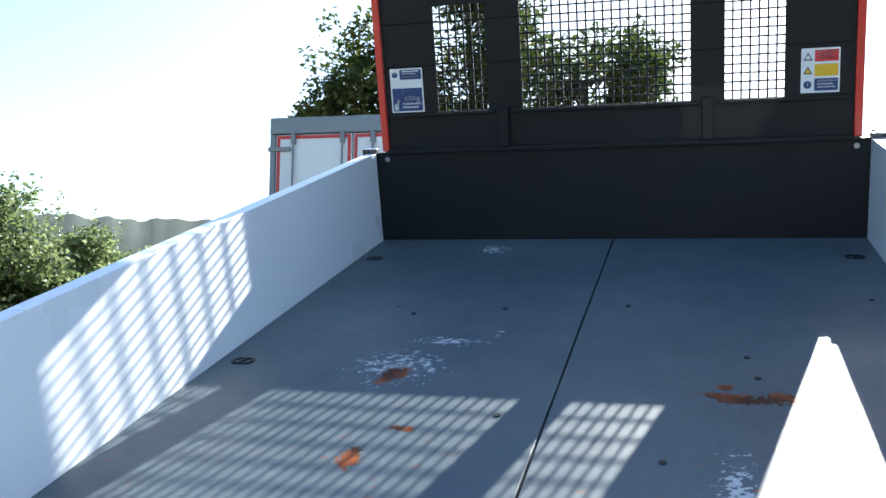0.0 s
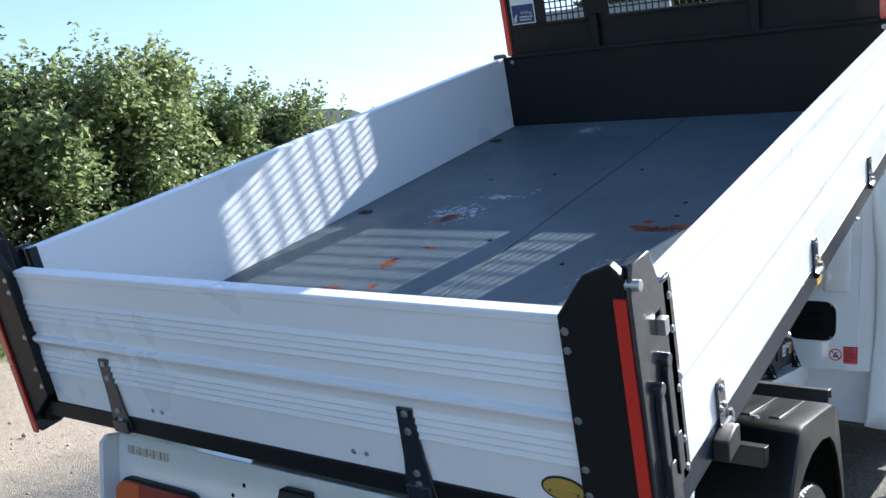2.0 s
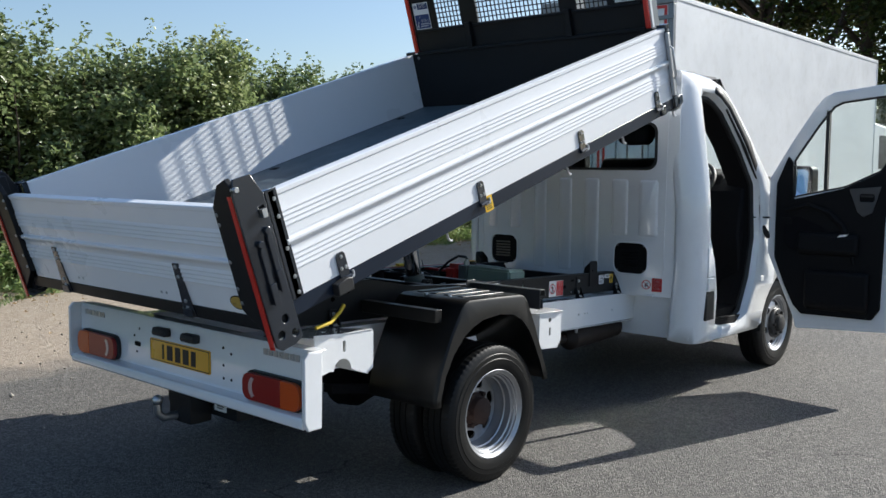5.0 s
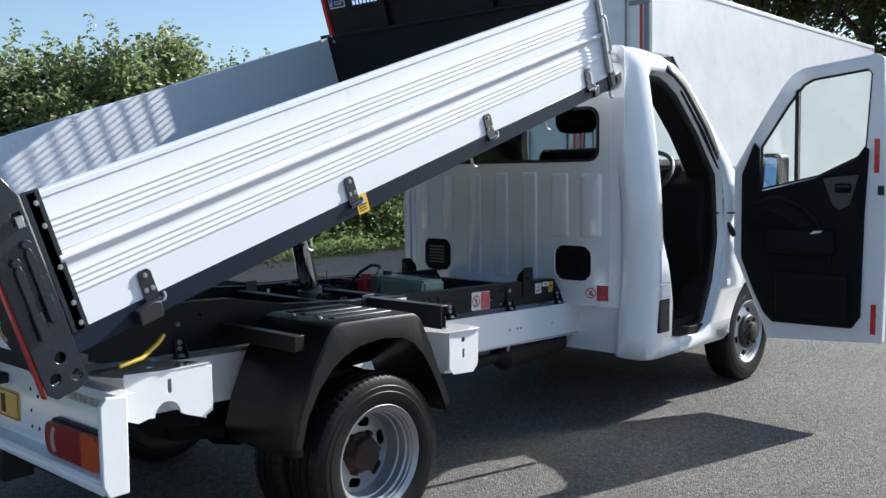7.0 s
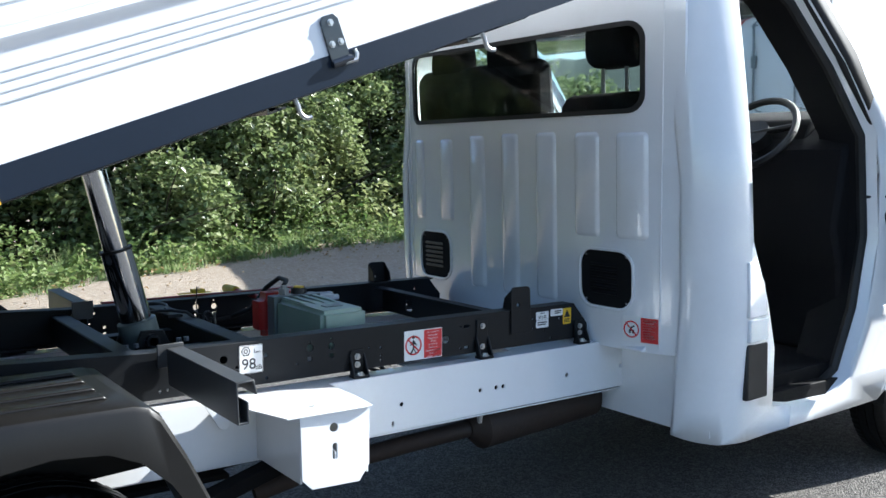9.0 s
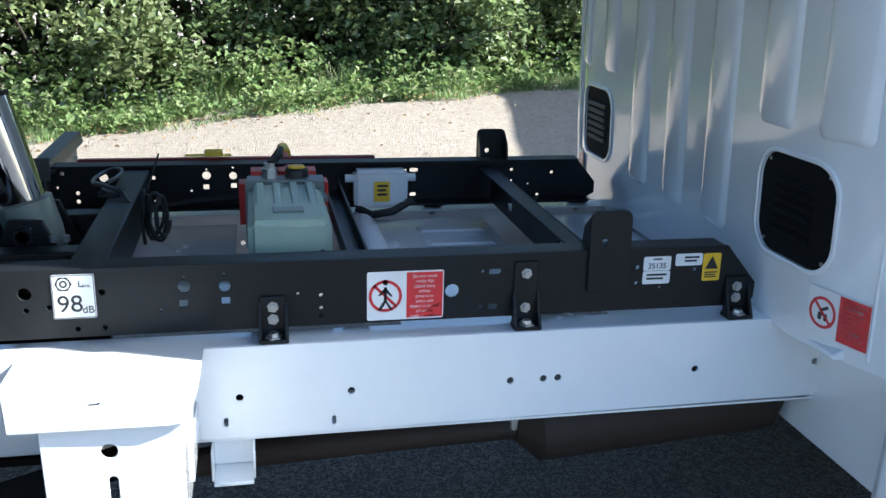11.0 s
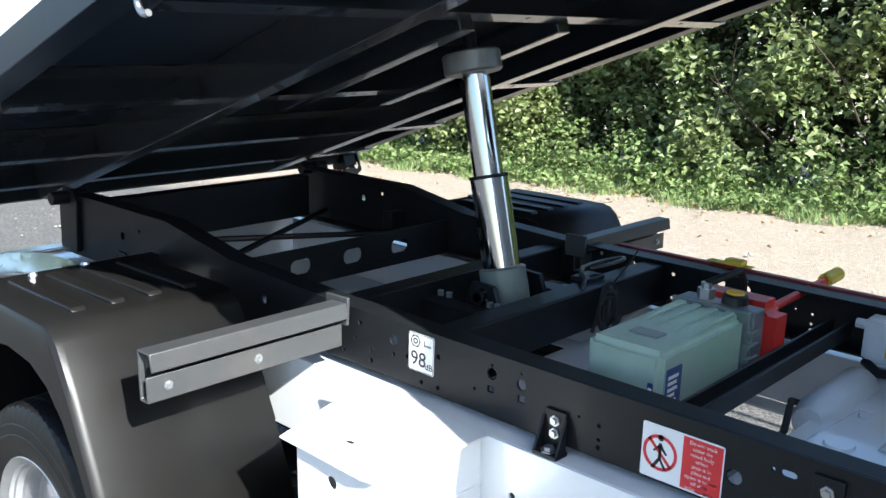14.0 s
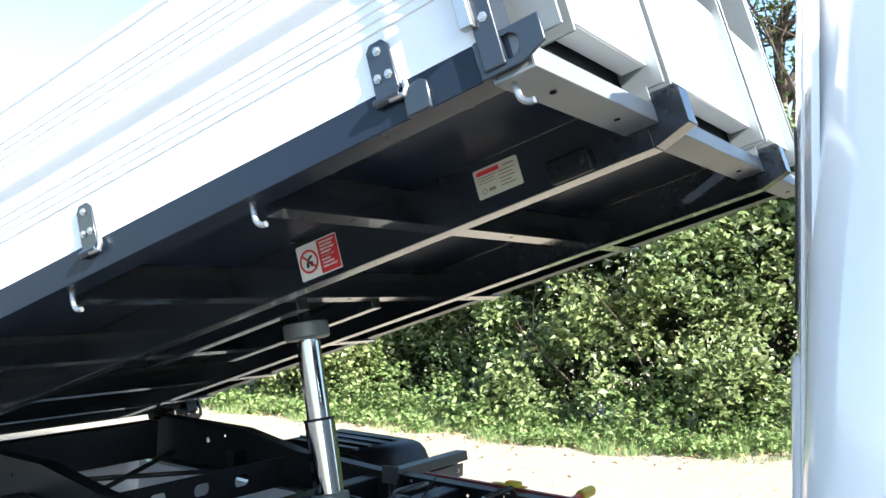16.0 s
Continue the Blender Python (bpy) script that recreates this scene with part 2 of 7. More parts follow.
def ground_material():
    """Grey asphalt by the truck, running out into a sandy gravel verge and earth under the hedge."""
    n = Nodes("asphalt_and_gravel")
    sep = n.t.nodes.new("ShaderNodeSeparateXYZ")
    n.t.links.new(n.coord.outputs["Object"], sep.inputs[0])
    fine, mid, slow = n.noise(170, 3, 0.7), n.noise(24, 6, 0.65), n.noise(0.7, 5)
    stones = n.voronoi(125)
    tar = n.mix(n.ramp(stones, 0.1, 0.6), (0.29, 0.272, 0.245), (0.075, 0.071, 0.066))
    chips = n.t.nodes.new("ShaderNodeTexVoronoi")
    chips.inputs["Scale"].default_value = 64
    n.t.links.new(n.coord.outputs["Object"], chips.inputs["Vector"])
    grey = n.t.nodes.new("ShaderNodeRGBToBW")
    n.t.links.new(chips.outputs["Color"], grey.inputs[0])
    tar = n.mix(n.ramp(grey.outputs[0], 0.62, 0.8, 0, 0.3), tar, (0.38, 0.355, 0.32))
    tar = n.mix(n.ramp(grey.outputs[0], 0.32, 0.2, 0, 0.3), tar, (0.05, 0.048, 0.045))
    tar = n.mix(n.ramp(slow, 0.3, 0.7, 0, 0.5), tar, (0.1, 0.096, 0.09))
    tar = n.mix(n.ramp(mid, 0.58, 0.75, 0, 0.4), tar, (0.19, 0.175, 0.155))
    sand = n.mix(n.ramp(mid, 0.3, 0.7), (0.29, 0.236, 0.18), (0.43, 0.362, 0.288))
    sand = n.mix(n.ramp(fine, 0.45, 0.75, 0, 0.7), sand, (0.25, 0.21, 0.165))
    sand = n.mix(n.ramp(slow, 0.45, 0.75, 0, 0.5), sand, (0.31, 0.25, 0.19))
    sand = n.mix(n.ramp(n.noise(6.5, 7, 0.72), 0.52, 0.7, 0, 0.5), sand, (0.25, 0.2, 0.15))
    sand = n.mix(n.ramp(grey.outputs[0], 0.7, 0.85, 0, 0.5), sand, (0.46, 0.42, 0.36))
    edge = n.math("ADD", sep.outputs[0], n.math("ADD", n.math("MULTIPLY", n.noise(0.9, 6, 0.65), 2.6), n.math("MULTIPLY", sep.outputs[1], -0.06)))
    base = n.mix(n.ramp(edge, -2.3, -1.4, 1, 0), tar, sand)
    veins = n.t.nodes.new("ShaderNodeTexVoronoi")
    veins.feature = "DISTANCE_TO_EDGE"
    veins.inputs["Scale"].default_value = 0.42
    bent = n.t.nodes.new("ShaderNodeVectorMath")
    bent.operation = "MULTIPLY_ADD"
    ripple = n.t.nodes.new("ShaderNodeTexNoise")
    ripple.inputs["Scale"].default_value, ripple.inputs["Detail"].default_value = 2.2, 5
    n.t.links.new(n.coord.outputs["Object"], ripple.inputs["Vector"])
    n.t.links.new(ripple.outputs["Color"], bent.inputs[0])
    bent.inputs[1].default_value = (0.5, 0.5, 0.5)
    n.t.links.new(n.coord.outputs["Object"], bent.inputs[2])
    n.t.links.new(bent.outputs[0], veins.inputs["Vector"])
    crack = n.math("MULTIPLY", n.ramp(veins.outputs["Distance"], 0.001, 0.0035, 1, 0), n.ramp(n.noise(0.5, 3), 0.5, 0.6))
    base = n.mix(n.math("MULTIPLY", crack, n.ramp(edge, -2.3, -1.4, 0, 0.8)), base, (0.025, 0.024, 0.023))
    n.bump(n.math("ADD", stones, n.math("ADD", n.math("MULTIPLY", grey.outputs[0], 0.7), n.math("MULTIPLY", mid, 0.8))), 0.6, 0.014)
    return n.set(base=base, rough=n.ramp(stones, 0.1, 0.6, 0.6, 0.85), spec=0.3)


GROUND = ground_material()


def leaf_material(name, a, b, c, rough=0.42, patch=None):
    n = Nodes(name)
    geo = n.t.nodes.new("ShaderNodeNewGeometry")
    r = geo.outputs["Random Per Island"]
    col = n.mix(n.ramp(r, 0.0, 0.55), a, b)
    col = n.mix(n.ramp(r, 0.8, 1.0), col, c)
    col = n.mix(n.ramp(n.noise(0.8, 4), 0.35, 0.7, 0, 0.5), col, tuple(v * 0.6 for v in a))
    if patch:
        col = n.mix(n.ramp(n.noise(0.55, 3), 0.5, 0.68, 0, 0.5), col, patch)
    n.set(base=col, rough=rough, spec=0.5)
    clear = n.t.nodes.new("ShaderNodeBsdfTranslucent")
    n.t.links.new(col, clear.inputs[0])
    both = n.t.nodes.new("ShaderNodeMixShader")
    both.inputs[0].default_value = 0.45
    out = n.t.nodes["Material Output"]
    n.t.links.new(n.bsdf.outputs[0], both.inputs[1]), n.t.links.new(clear.outputs[0], both.inputs[2]), n.t.links.new(both.outputs[0], out.inputs[0])
    return n.mat


LEAF = leaf_material("hedge_leaf", (0.11, 0.16, 0.06), (0.285, 0.355, 0.15), (0.5, 0.53, 0.32), 0.34, (0.37, 0.385, 0.16))
# darker copy of the hedge leaf: inner shade painted into the colour
SHADELEAF = leaf_material("shaded_inner_leaf", (0.05, 0.068, 0.026), (0.11, 0.135, 0.05), (0.18, 0.15, 0.08), 0.6)
WEED = leaf_material("verge_weed", (0.12, 0.2, 0.055), (0.26, 0.34, 0.12), (0.42, 0.43, 0.22), 0.6)
GRASS = leaf_material("verge_grass", (0.17, 0.27, 0.085), (0.3, 0.39, 0.16), (0.55, 0.5, 0.3), 0.6)
TREELEAF = leaf_material("tree_leaf", (0.03, 0.055, 0.013), (0.07, 0.1, 0.02), (0.16, 0.15, 0.03))
LITTER = leaf_material("dry_leaf_litter", (0.3, 0.2, 0.1), (0.46, 0.33, 0.18), (0.55, 0.46, 0.3), 0.7)
BARK = paint("tree_bark", (0.05, 0.036, 0.025), 0.9, vary=0.35, grain=30, bump=0.8)
# woodland greens shifted to blue-grey: the haze of distance is in the colour
HILL = leaf_material("hazed_wooded_hill", (0.055, 0.085, 0.07), (0.085, 0.115, 0.1), (0.12, 0.14, 0.12), 0.9)


# ---- mesh helpers ----
def part(name, bm, material, parent=None, label="", m=None, bevel=0.0, angle=35.0, normals=True):
    """Links a bmesh as one mesh object, under a thing or a part where a parent is given."""
    if normals:
        bmesh.ops.recalc_face_normals(bm, faces=bm.faces)
    me = bpy.data.meshes.new(name)
    bm.to_mesh(me)
    bm.free()
    me.polygons.foreach_set("use_smooth", [True] * len(me.polygons))
    me.set_sharp_from_angle(angle=radians(angle))
    me.materials.append(material)
    ob = new(name, me)
    ob.parent = parent
    if m is not None:
        ob.matrix_basis = m
    if bevel:
        mod = ob.modifiers.new("edges", "BEVEL")
        mod.width, mod.segments, mod.limit_method, mod.angle_limit = bevel, 2, "ANGLE", radians(40)
    return tagged(ob, label) if label else ob


def thing(name, label, category, at=(0, 0, 0), group="", kind=""):
    ob = new(name)
    ob.empty_display_size = 0.2
    ob.location = at
    return tagged(ob, label, category, group, kind)


def B_():
    return bmesh.new()


def box(bm, x0, x1, y0, y1, z0, z1, m=None):
    vs = [bm.verts.new((x, y, z)) for x in (x0, x1) for y in (y0, y1) for z in (z0, z1)]
    for f in ((0, 1, 3, 2), (4, 6, 7, 5), (0, 4, 5, 1), (2, 3, 7, 6), (0, 2, 6, 4), (1, 5, 7, 3)):
        bm.faces.new([vs[i] for i in f])
    if m is not None:
        bmesh.ops.transform(bm, matrix=m, verts=vs)
    return vs


def tube(bm, path, radius, seg=12, caps=True):
    """A round bar along points; radius: one number, or one for each point."""
    pts = [Vector(p) for p in path]
    radii = radius if isinstance(radius, (list, tuple)) else [radius] * len(pts)
    rings, side = [], None
    for i, p in enumerate(pts):
        way = (pts[min(i + 1, len(pts) - 1)] - pts[max(i - 1, 0)]).normalized()
        if side is None:
            side = way.orthogonal().normalized()
        side = (side - way * side.dot(way)).normalized()
        up = way.cross(side)
        rings.append([bm.verts.new(p + radii[i] * (math.cos(a) * side + math.sin(a) * up)) for a in (2 * math.pi * k / seg for k in range(seg))])
    for a, b in zip(rings, rings[1:]):
        for k in range(seg):
            bm.faces.new((a[k], a[(k + 1) % seg], b[(k + 1) % seg], b[k]))
    if caps:
        bm.faces.new(rings[0][::-1]), bm.faces.new(rings[-1])
    return [v for r in rings for v in r]


def lathe(bm, profile, seg=48, axis="x", at=(0, 0, 0), close=False):
    """Turns (distance along the axis, radius) pairs round the axis."""
    rings = []
    for d, r in profile:
        ring = []
        for k in range(seg):
            a = 2 * math.pi * k / seg
            p = (d, r * math.cos(a), r * math.sin(a)) if axis == "x" else (r * math.cos(a), d, r * math.sin(a)) if axis == "y" else (r * math.cos(a), r * math.sin(a), d)
            ring.append(bm.verts.new(Vector(p) + Vector(at)))
        rings.append(ring)
    pairs = list(zip(rings, rings[1:])) + ([(rings[-1], rings[0])] if close else [])
    for a, b in pairs:
        for k in range(seg):
            bm.faces.new((a[k], a[(k + 1) % seg], b[(k + 1) % seg], b[k]))
    if not close:
        for ring in (rings[0], rings[-1]):
            bm.faces.new(ring)


def to3(axis, c, a, b):
    return (c, a, b) if axis == "x" else (a, c, b) if axis == "y" else (a, b, c)


def prism(bm, loop, axis, c0, c1):
    """A polygon of (a, b) pairs drawn out from c0 to c1 along the axis."""
    rings = [[bm.verts.new(to3(axis, c, *p)) for p in loop] for c in (c0, c1)]
    n = len(loop)
    for k in range(n):
        bm.faces.new((rings[0][k], rings[0][(k + 1) % n], rings[1][(k + 1) % n], rings[1][k]))
    bm.faces.new(rings[0][::-1]), bm.faces.new(rings[1])


def sheet(outer, holes=(), axis="x", c0=0.0, c1=None, cuts=()):
    """A flat plate with true holes; with c1 it has thickness. cuts: (axis number, value) at which its faces are split."""
    bm = B_()
    edges = []
    for loop in (outer, *holes):
        vs = [bm.verts.new(to3(axis, c0, *p)) for p in loop]
        edges += [bm.edges.new((vs[k], vs[(k + 1) % len(vs)])) for k in range(len(vs))]
    bmesh.ops.triangle_fill(bm, use_beauty=True, use_dissolve=False, edges=edges)
    for n, v in cuts:
        no = Vector((0, 0, 0))
        no[n] = 1
        co = Vector((0, 0, 0))
        co[n] = v
        bmesh.ops.bisect_plane(bm, geom=[*bm.verts, *bm.edges, *bm.faces], plane_co=co, plane_no=no)
    if c1 is not None:
        made = bmesh.ops.extrude_face_region(bm, geom=list(bm.faces))
        bmesh.ops.translate(bm, vec=Vector(to3(axis, c1 - c0, 0, 0)), verts=[v for v in made["geom"] if isinstance(v, bmesh.types.BMVert)])
    return bm


def add(bm, other, m=None):
    """Adds another bmesh to bm."""
    me = bpy.data.meshes.new("tmp")
    other.to_mesh(me)
    other.free()
    if m is not None:
        me.transform(m)
    bm.from_mesh(me)
    bpy.data.meshes.remove(me)


def circ(cx, cy, r, n=14):
    return [(cx + r * math.cos(2 * math.pi * k / n), cy + r * math.sin(2 * math.pi * k / n)) for k in range(n)]


def rrect(cx, cy, w, h, r, n=5):
    pts = []
    for sx, sy, a0 in ((1, 1, 0), (-1, 1, 90), (-1, -1, 180), (1, -1, 270)):
        for k in range(n + 1):
            a = radians(a0 + 90 * k / n)
            pts.append((cx + sx * (w / 2 - r) + r * math.cos(a), cy + sy * (h / 2 - r) + r * math.sin(a)))
    return pts


def arc(cx, cy, r, a0, a1, n):
    return [(cx + r * math.cos(radians(a0 + (a1 - a0) * k / n)), cy + r * math.sin(radians(a0 + (a1 - a0) * k / n))) for k in range(n + 1)]


def bolt(bm, at, r=0.009, out=(1, 0, 0), h=0.007):
    p = Vector(at)
    o = Vector(out)
    tube(bm, [p - o * 0.002, p + o * h * 0.3, p + o * h * 0.31, p + o * h], [r * 1.5, r * 1.5, r, r * 0.9], 6)


def bolts(name, places, parent, r=0.009, out=(1, 0, 0), h=0.007, material=None):
    """Bolt heads or rivets, each an object of its own on one shared mesh."""
    bm = B_()
    bolt(bm, (0, 0, 0), r, out, h)
    first = part(name, bm, material or STEEL, parent)
    first.location = places[0]
    for p in places[1:]:
        o = first.copy()
        scene.collection.objects.link(o)
        o.location = p


def text_mesh(body, size, x, y, align="CENTER"):
    cu = bpy.data.curves.new("txt", "FONT")
    cu.body, cu.size, cu.align_x, cu.align_y, cu.extrude, cu.offset = body, size, align, "CENTER", 0.0003, 0.00012
    ob = bpy.data.objects.new("txt", cu)
    me = bpy.data.meshes.new_from_object(ob)
    bpy.data.objects.remove(ob)
    bpy.data.curves.remove(cu)
    me.transform(Matrix.Translation((x, y, 0.0012)))
    return me


def facing(at, right, up):
    """A frame at a place: its x runs right, its y up, its z out of the surface."""
    r, u = Vector(right).normalized(), Vector(up).normalized()
    m = Matrix.Identity(4)
    for k, v in enumerate((r, u, r.cross(u))):
        m.col[k][:3] = v
    m.col[3][:3] = at
    return m


def sticker(name, label, parent, m, w, h, ground, marks=(), words=(), radius=0.004):
    """A thin label; marks: (material, loops) in its own plane; words: (text, size, x, y, material)."""
    bm = sheet(rrect(w / 2, h / 2, w, h, radius, 3), (), "z", 0.0, 0.001)
    base = part(name, bm, ground, parent, label, m)
    for material, loops in marks:
        bm = B_()
        for loop in loops:
            if isinstance(loop[0][0], (int, float)):
                add(bm, sheet(loop, (), "z", 0.0008, 0.0015))
            else:
                add(bm, sheet(loop[0], loop[1:], "z", 0.0008, 0.0015))
        tagged(part("print", bm, material, base), kind="stuff")
    for body, size, x, y, material in words:
        bm = B_()
        me = text_mesh(body, size, x, y)
        bm.from_mesh(me)
        bpy.data.meshes.remove(me)
        tagged(part("lettering", bm, material, base, normals=False), kind="stuff")
    return base


def bars(x0, x1, y0, y1, n, fill=0.55, ends=(1.0, 0.85, 0.95, 0.7, 0.9, 0.6, 0.8, 0.95)):
    """Loops of n lines of unreadable print in a block."""
    step = (y1 - y0) / n
    return [[(x0, y1 - k * step - step * fill), (x0 + (x1 - x0) * ends[k % 8], y1 - k * step - step * fill), (x0 + (x1 - x0) * ends[k % 8], y1 - k * step), (x0, y1 - k * step)] for k in range(n)]


def rect(x0, x1, y0, y1):
    return [(x0, y0), (x1, y0), (x1, y1), (x0, y1)]


def raw_mesh(name, verts, faces_quads, material, parent=None):
    """A joined mesh of many loose quads from arrays."""
    me = bpy.data.meshes.new(name)
    n = len(faces_quads)
    k = faces_quads.shape[1]
    me.vertices.add(len(verts))
    me.vertices.foreach_set("co", np.ascontiguousarray(verts, dtype=np.float32).ravel())
    me.loops.add(n * k)
    me.loops.foreach_set("vertex_index", np.ascontiguousarray(faces_quads, dtype=np.int32).ravel())
    me.polygons.add(n)
    me.polygons.foreach_set("loop_start", np.arange(0, n * k, k, dtype=np.int32))
    me.update(calc_edges=True)
    me.materials.append(material)
    ob = new(name, me)
    ob.parent = parent
    return ob

# ---- ground, verge, hedge, distance ----
rng = np.random.default_rng(7)


def ease(v):
    v = np.clip(v, 0, 1)
    return v * v * (3 - 2 * v)


def ground_z(x, y):
    """The verge rises to a low bank towards the front of the yard."""
    return 0.27 * ease((-4.3 - np.asarray(x, float)) / 1.9) * ease((np.asarray(y, float) + 1.5) / 5)


def ground_sheet():
    bm = B_()
    xs = sorted({-900, -300, -100, -40, *np.arange(-16, 0, 0.5).tolist(), *np.arange(0, 12.1, 1.0).tolist(), 40, 100, 300, 900})
    ys = sorted({-900, -300, -100, -40, *np.arange(-16, 20.1, 1.0).tolist(), 40, 100, 300, 900})
    rows = []
    for y in ys:
        row = []
        for x in xs:
            near = x < -3 and x > -16 and -16 < y < 20
            z = (0.06 * noise.noise((x * 0.5, y * 0.5, 0)) * min(1, (-3 - x) / 3) if near else 0.0) + float(ground_z(x, y))
            row.append(bm.verts.new((x, y, z)))
        rows.append(row)
    for a, b in zip(rows, rows[1:]):
        for k in range(len(xs) - 1):
            bm.faces.new((a[k], a[k + 1], b[k + 1], b[k]))
    return tagged(part("ground", bm, GROUND), "grey asphalt yard running into a sandy gravel verge", "ground", kind="structure")


ground_sheet()


def edge_x(y):
    """Where the gravel ends and the grass begins."""
    y = np.asarray(y, float)
    return np.interp(y, [-30, -6, -3, 0, 4, 9, 14, 30], [-7.0, -6.1, -6.1, -6.15, -6.4, -6.7, -7.0, -7.6])


def leaves(centres, size, droop=0.5, vary=0.4, aspect=0.55, bend=0.25):
    """Folded leaf blades (two quads each) at the centres, turned at random."""
    n = len(centres)
    a = rng.uniform(0, 2 * np.pi, n)
    el = rng.normal(0.1, droop, n)
    d = np.stack([np.cos(a) * np.cos(el), np.sin(a) * np.cos(el), np.sin(el)], 1)
    s = np.cross(d, rng.normal(0, 1, (n, 3)) * 0.6 + (0, 0, 1))
    s /= np.linalg.norm(s, axis=1)[:, None] + 1e-9
    up = np.cross(s, d)
    ln = size * rng.uniform(1 - vary, 1 + vary, n)[:, None]
    w = ln * aspect * 0.5
    b, t = centres - d * ln * 0.5, centres + d * ln * 0.5
    mid = centres + up * 0.0
    l, r = mid + s * w + up * ln * bend, mid - s * w + up * ln * bend
    v = np.stack([b, r, t, l], 1).reshape(-1, 3)
    k = np.arange(n)[:, None] * 4
    f = np.concatenate([k + (0, 1, 2), k + (0, 2, 3)], 0)
    return v, f


def cloud(points, spread, per, size, squash=(1, 1, 1)):
    """Leaf centres scattered as clumps round the points."""
    c = np.repeat(points, per, 0)
    off = rng.normal(0, 1, c.shape)
    off /= np.linalg.norm(off, axis=1)[:, None] + 1e-9
    off *= (rng.uniform(0.25, 1, len(c)) ** 0.5)[:, None] * np.asarray(squash) * spread * rng.uniform(0.7, 1.3, len(c))[:, None]
    return c + off


def hedge_top(y):
    base = np.interp(y, [-30, -12, -6, 0, 2, 4, 6, 7.5, 9, 10.5, 12, 15], [3.4, 3.2, 3.05, 3.0, 3.05, 3.15, 3.05, 2.85, 2.55, 2.2, 1.8, 1.5])
    return base + 0.1 * np.sin(y * 1.9) + 0.08 * np.sin(y * 4.3 + 1)


def build_hedge():
    hedge = thing("hedge", "tall unclipped mixed green hedge beside the yard", "hedge", (-8.5, -4, 0))
    n = 3300
    y = rng.uniform(-20, 14.5, n)
    top = hedge_top(y)
    h = rng.uniform(0, 1, n)
    z = 0.15 + (top - 0.15) * h ** 0.85
    front = edge_x(y) - 0.75 - 0.25 * np.sin(y * 1.3) - 0.35 * h
    x = front - np.abs(rng.normal(0, 0.5, n)) * (0.4 + 0.6 * h)
    x = np.where(rng.uniform(0, 1, n) < 0.25, front - rng.uniform(0, 1.6, n), x)
    lump = np.sin(y * 2.3 + 1.1 * np.sin(z * 2.1)) * np.sin(z * 2.7 + 0.8 * np.sin(y * 1.7)) + 0.5 * np.sin(y * 5.3 + z * 3.1)
    x = x + 0.28 * np.clip(lump, -1, 1)
    clumps = np.stack([x, y, z], 1)[(lump > -0.4) | (rng.uniform(0, 1, n) < 0.25)]
    c = cloud(clumps, 0.27, 82, 0.06, (1, 1, 0.95))
    c = c[c[:, 2] > 0.05]
    v, f = leaves(c, 0.084, aspect=0.62)
    tagged(raw_mesh("foliage", v - np.array(hedge.location), f, LEAF, hedge), kind="stuff")
    # shoots that stand up out of the top
    y = rng.uniform(-20, 14.5, 420)
    t = hedge_top(y)
    x = edge_x(y) - 1.0 - rng.uniform(0, 1.2, 420)
    tall = rng.uniform(0.05, 0.45, 420) ** 1.3
    k = np.linspace(0, 1, 9)
    pts = np.stack([x[:, None] + 0.1 * k, y[:, None] + 0.12 * np.sin(x * 9)[:, None] * k, t[:, None] - 0.1 + k * tall[:, None] * 1.4], 2).reshape(-1, 3)
    v, f = leaves(np.repeat(pts, 3, 0) + rng.normal(0, 0.035, (len(pts) * 3, 3)), 0.07, aspect=0.6)
    tagged(raw_mesh("shoot_growth", v - np.array(hedge.location), f, LEAF, hedge), kind="stuff")
    # dark stems within
    bm = B_()
    for i in range(150):
        yy = rng.uniform(-20, 12)
        xx = float(edge_x(yy)) - 1.5 - rng.uniform(0, 0.6)
        p = Vector((xx, yy, 0))
        path = [p]
        for s in range(4):
            p = p + Vector((rng.normal(0, 0.12), rng.normal(0, 0.14), float(hedge_top(yy)) / 4.6))
            path.append(p)
        tube(bm, path, [0.03, 0.024, 0.018, 0.012, 0.006], 5)
    for i in range(40):
        yy = rng.uniform(-12, 10)
        p = Vector((float(edge_x(yy)) - 0.85 - rng.uniform(0, 0.4), yy, 0.05))
        d = Vector((rng.normal(0.05, 0.12), rng.normal(0, 0.13), rng.uniform(0.22, 0.42)))
        path = [p]
        for s in range(5):
            p = p + d
            d = d + Vector((rng.normal(0.03, 0.05), rng.normal(0, 0.06), -0.03))
            path.append(p)
        tube(bm, path, [0.013, 0.012, 0.01, 0.008, 0.006, 0.003], 5)
    part("stem_wood", bm, BARK, hedge, m=Matrix.Translation(-Vector(hedge.location)))
    # a dense dark heart that hides the sky, its shade put into leaf colour
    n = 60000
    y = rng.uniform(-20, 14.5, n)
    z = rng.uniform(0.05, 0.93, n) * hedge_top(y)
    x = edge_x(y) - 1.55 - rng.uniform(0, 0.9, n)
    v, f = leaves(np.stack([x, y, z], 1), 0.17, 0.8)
    tagged(raw_mesh("heart", v - np.array(hedge.location), f, SHADELEAF, hedge), kind="stuff")


build_hedge()


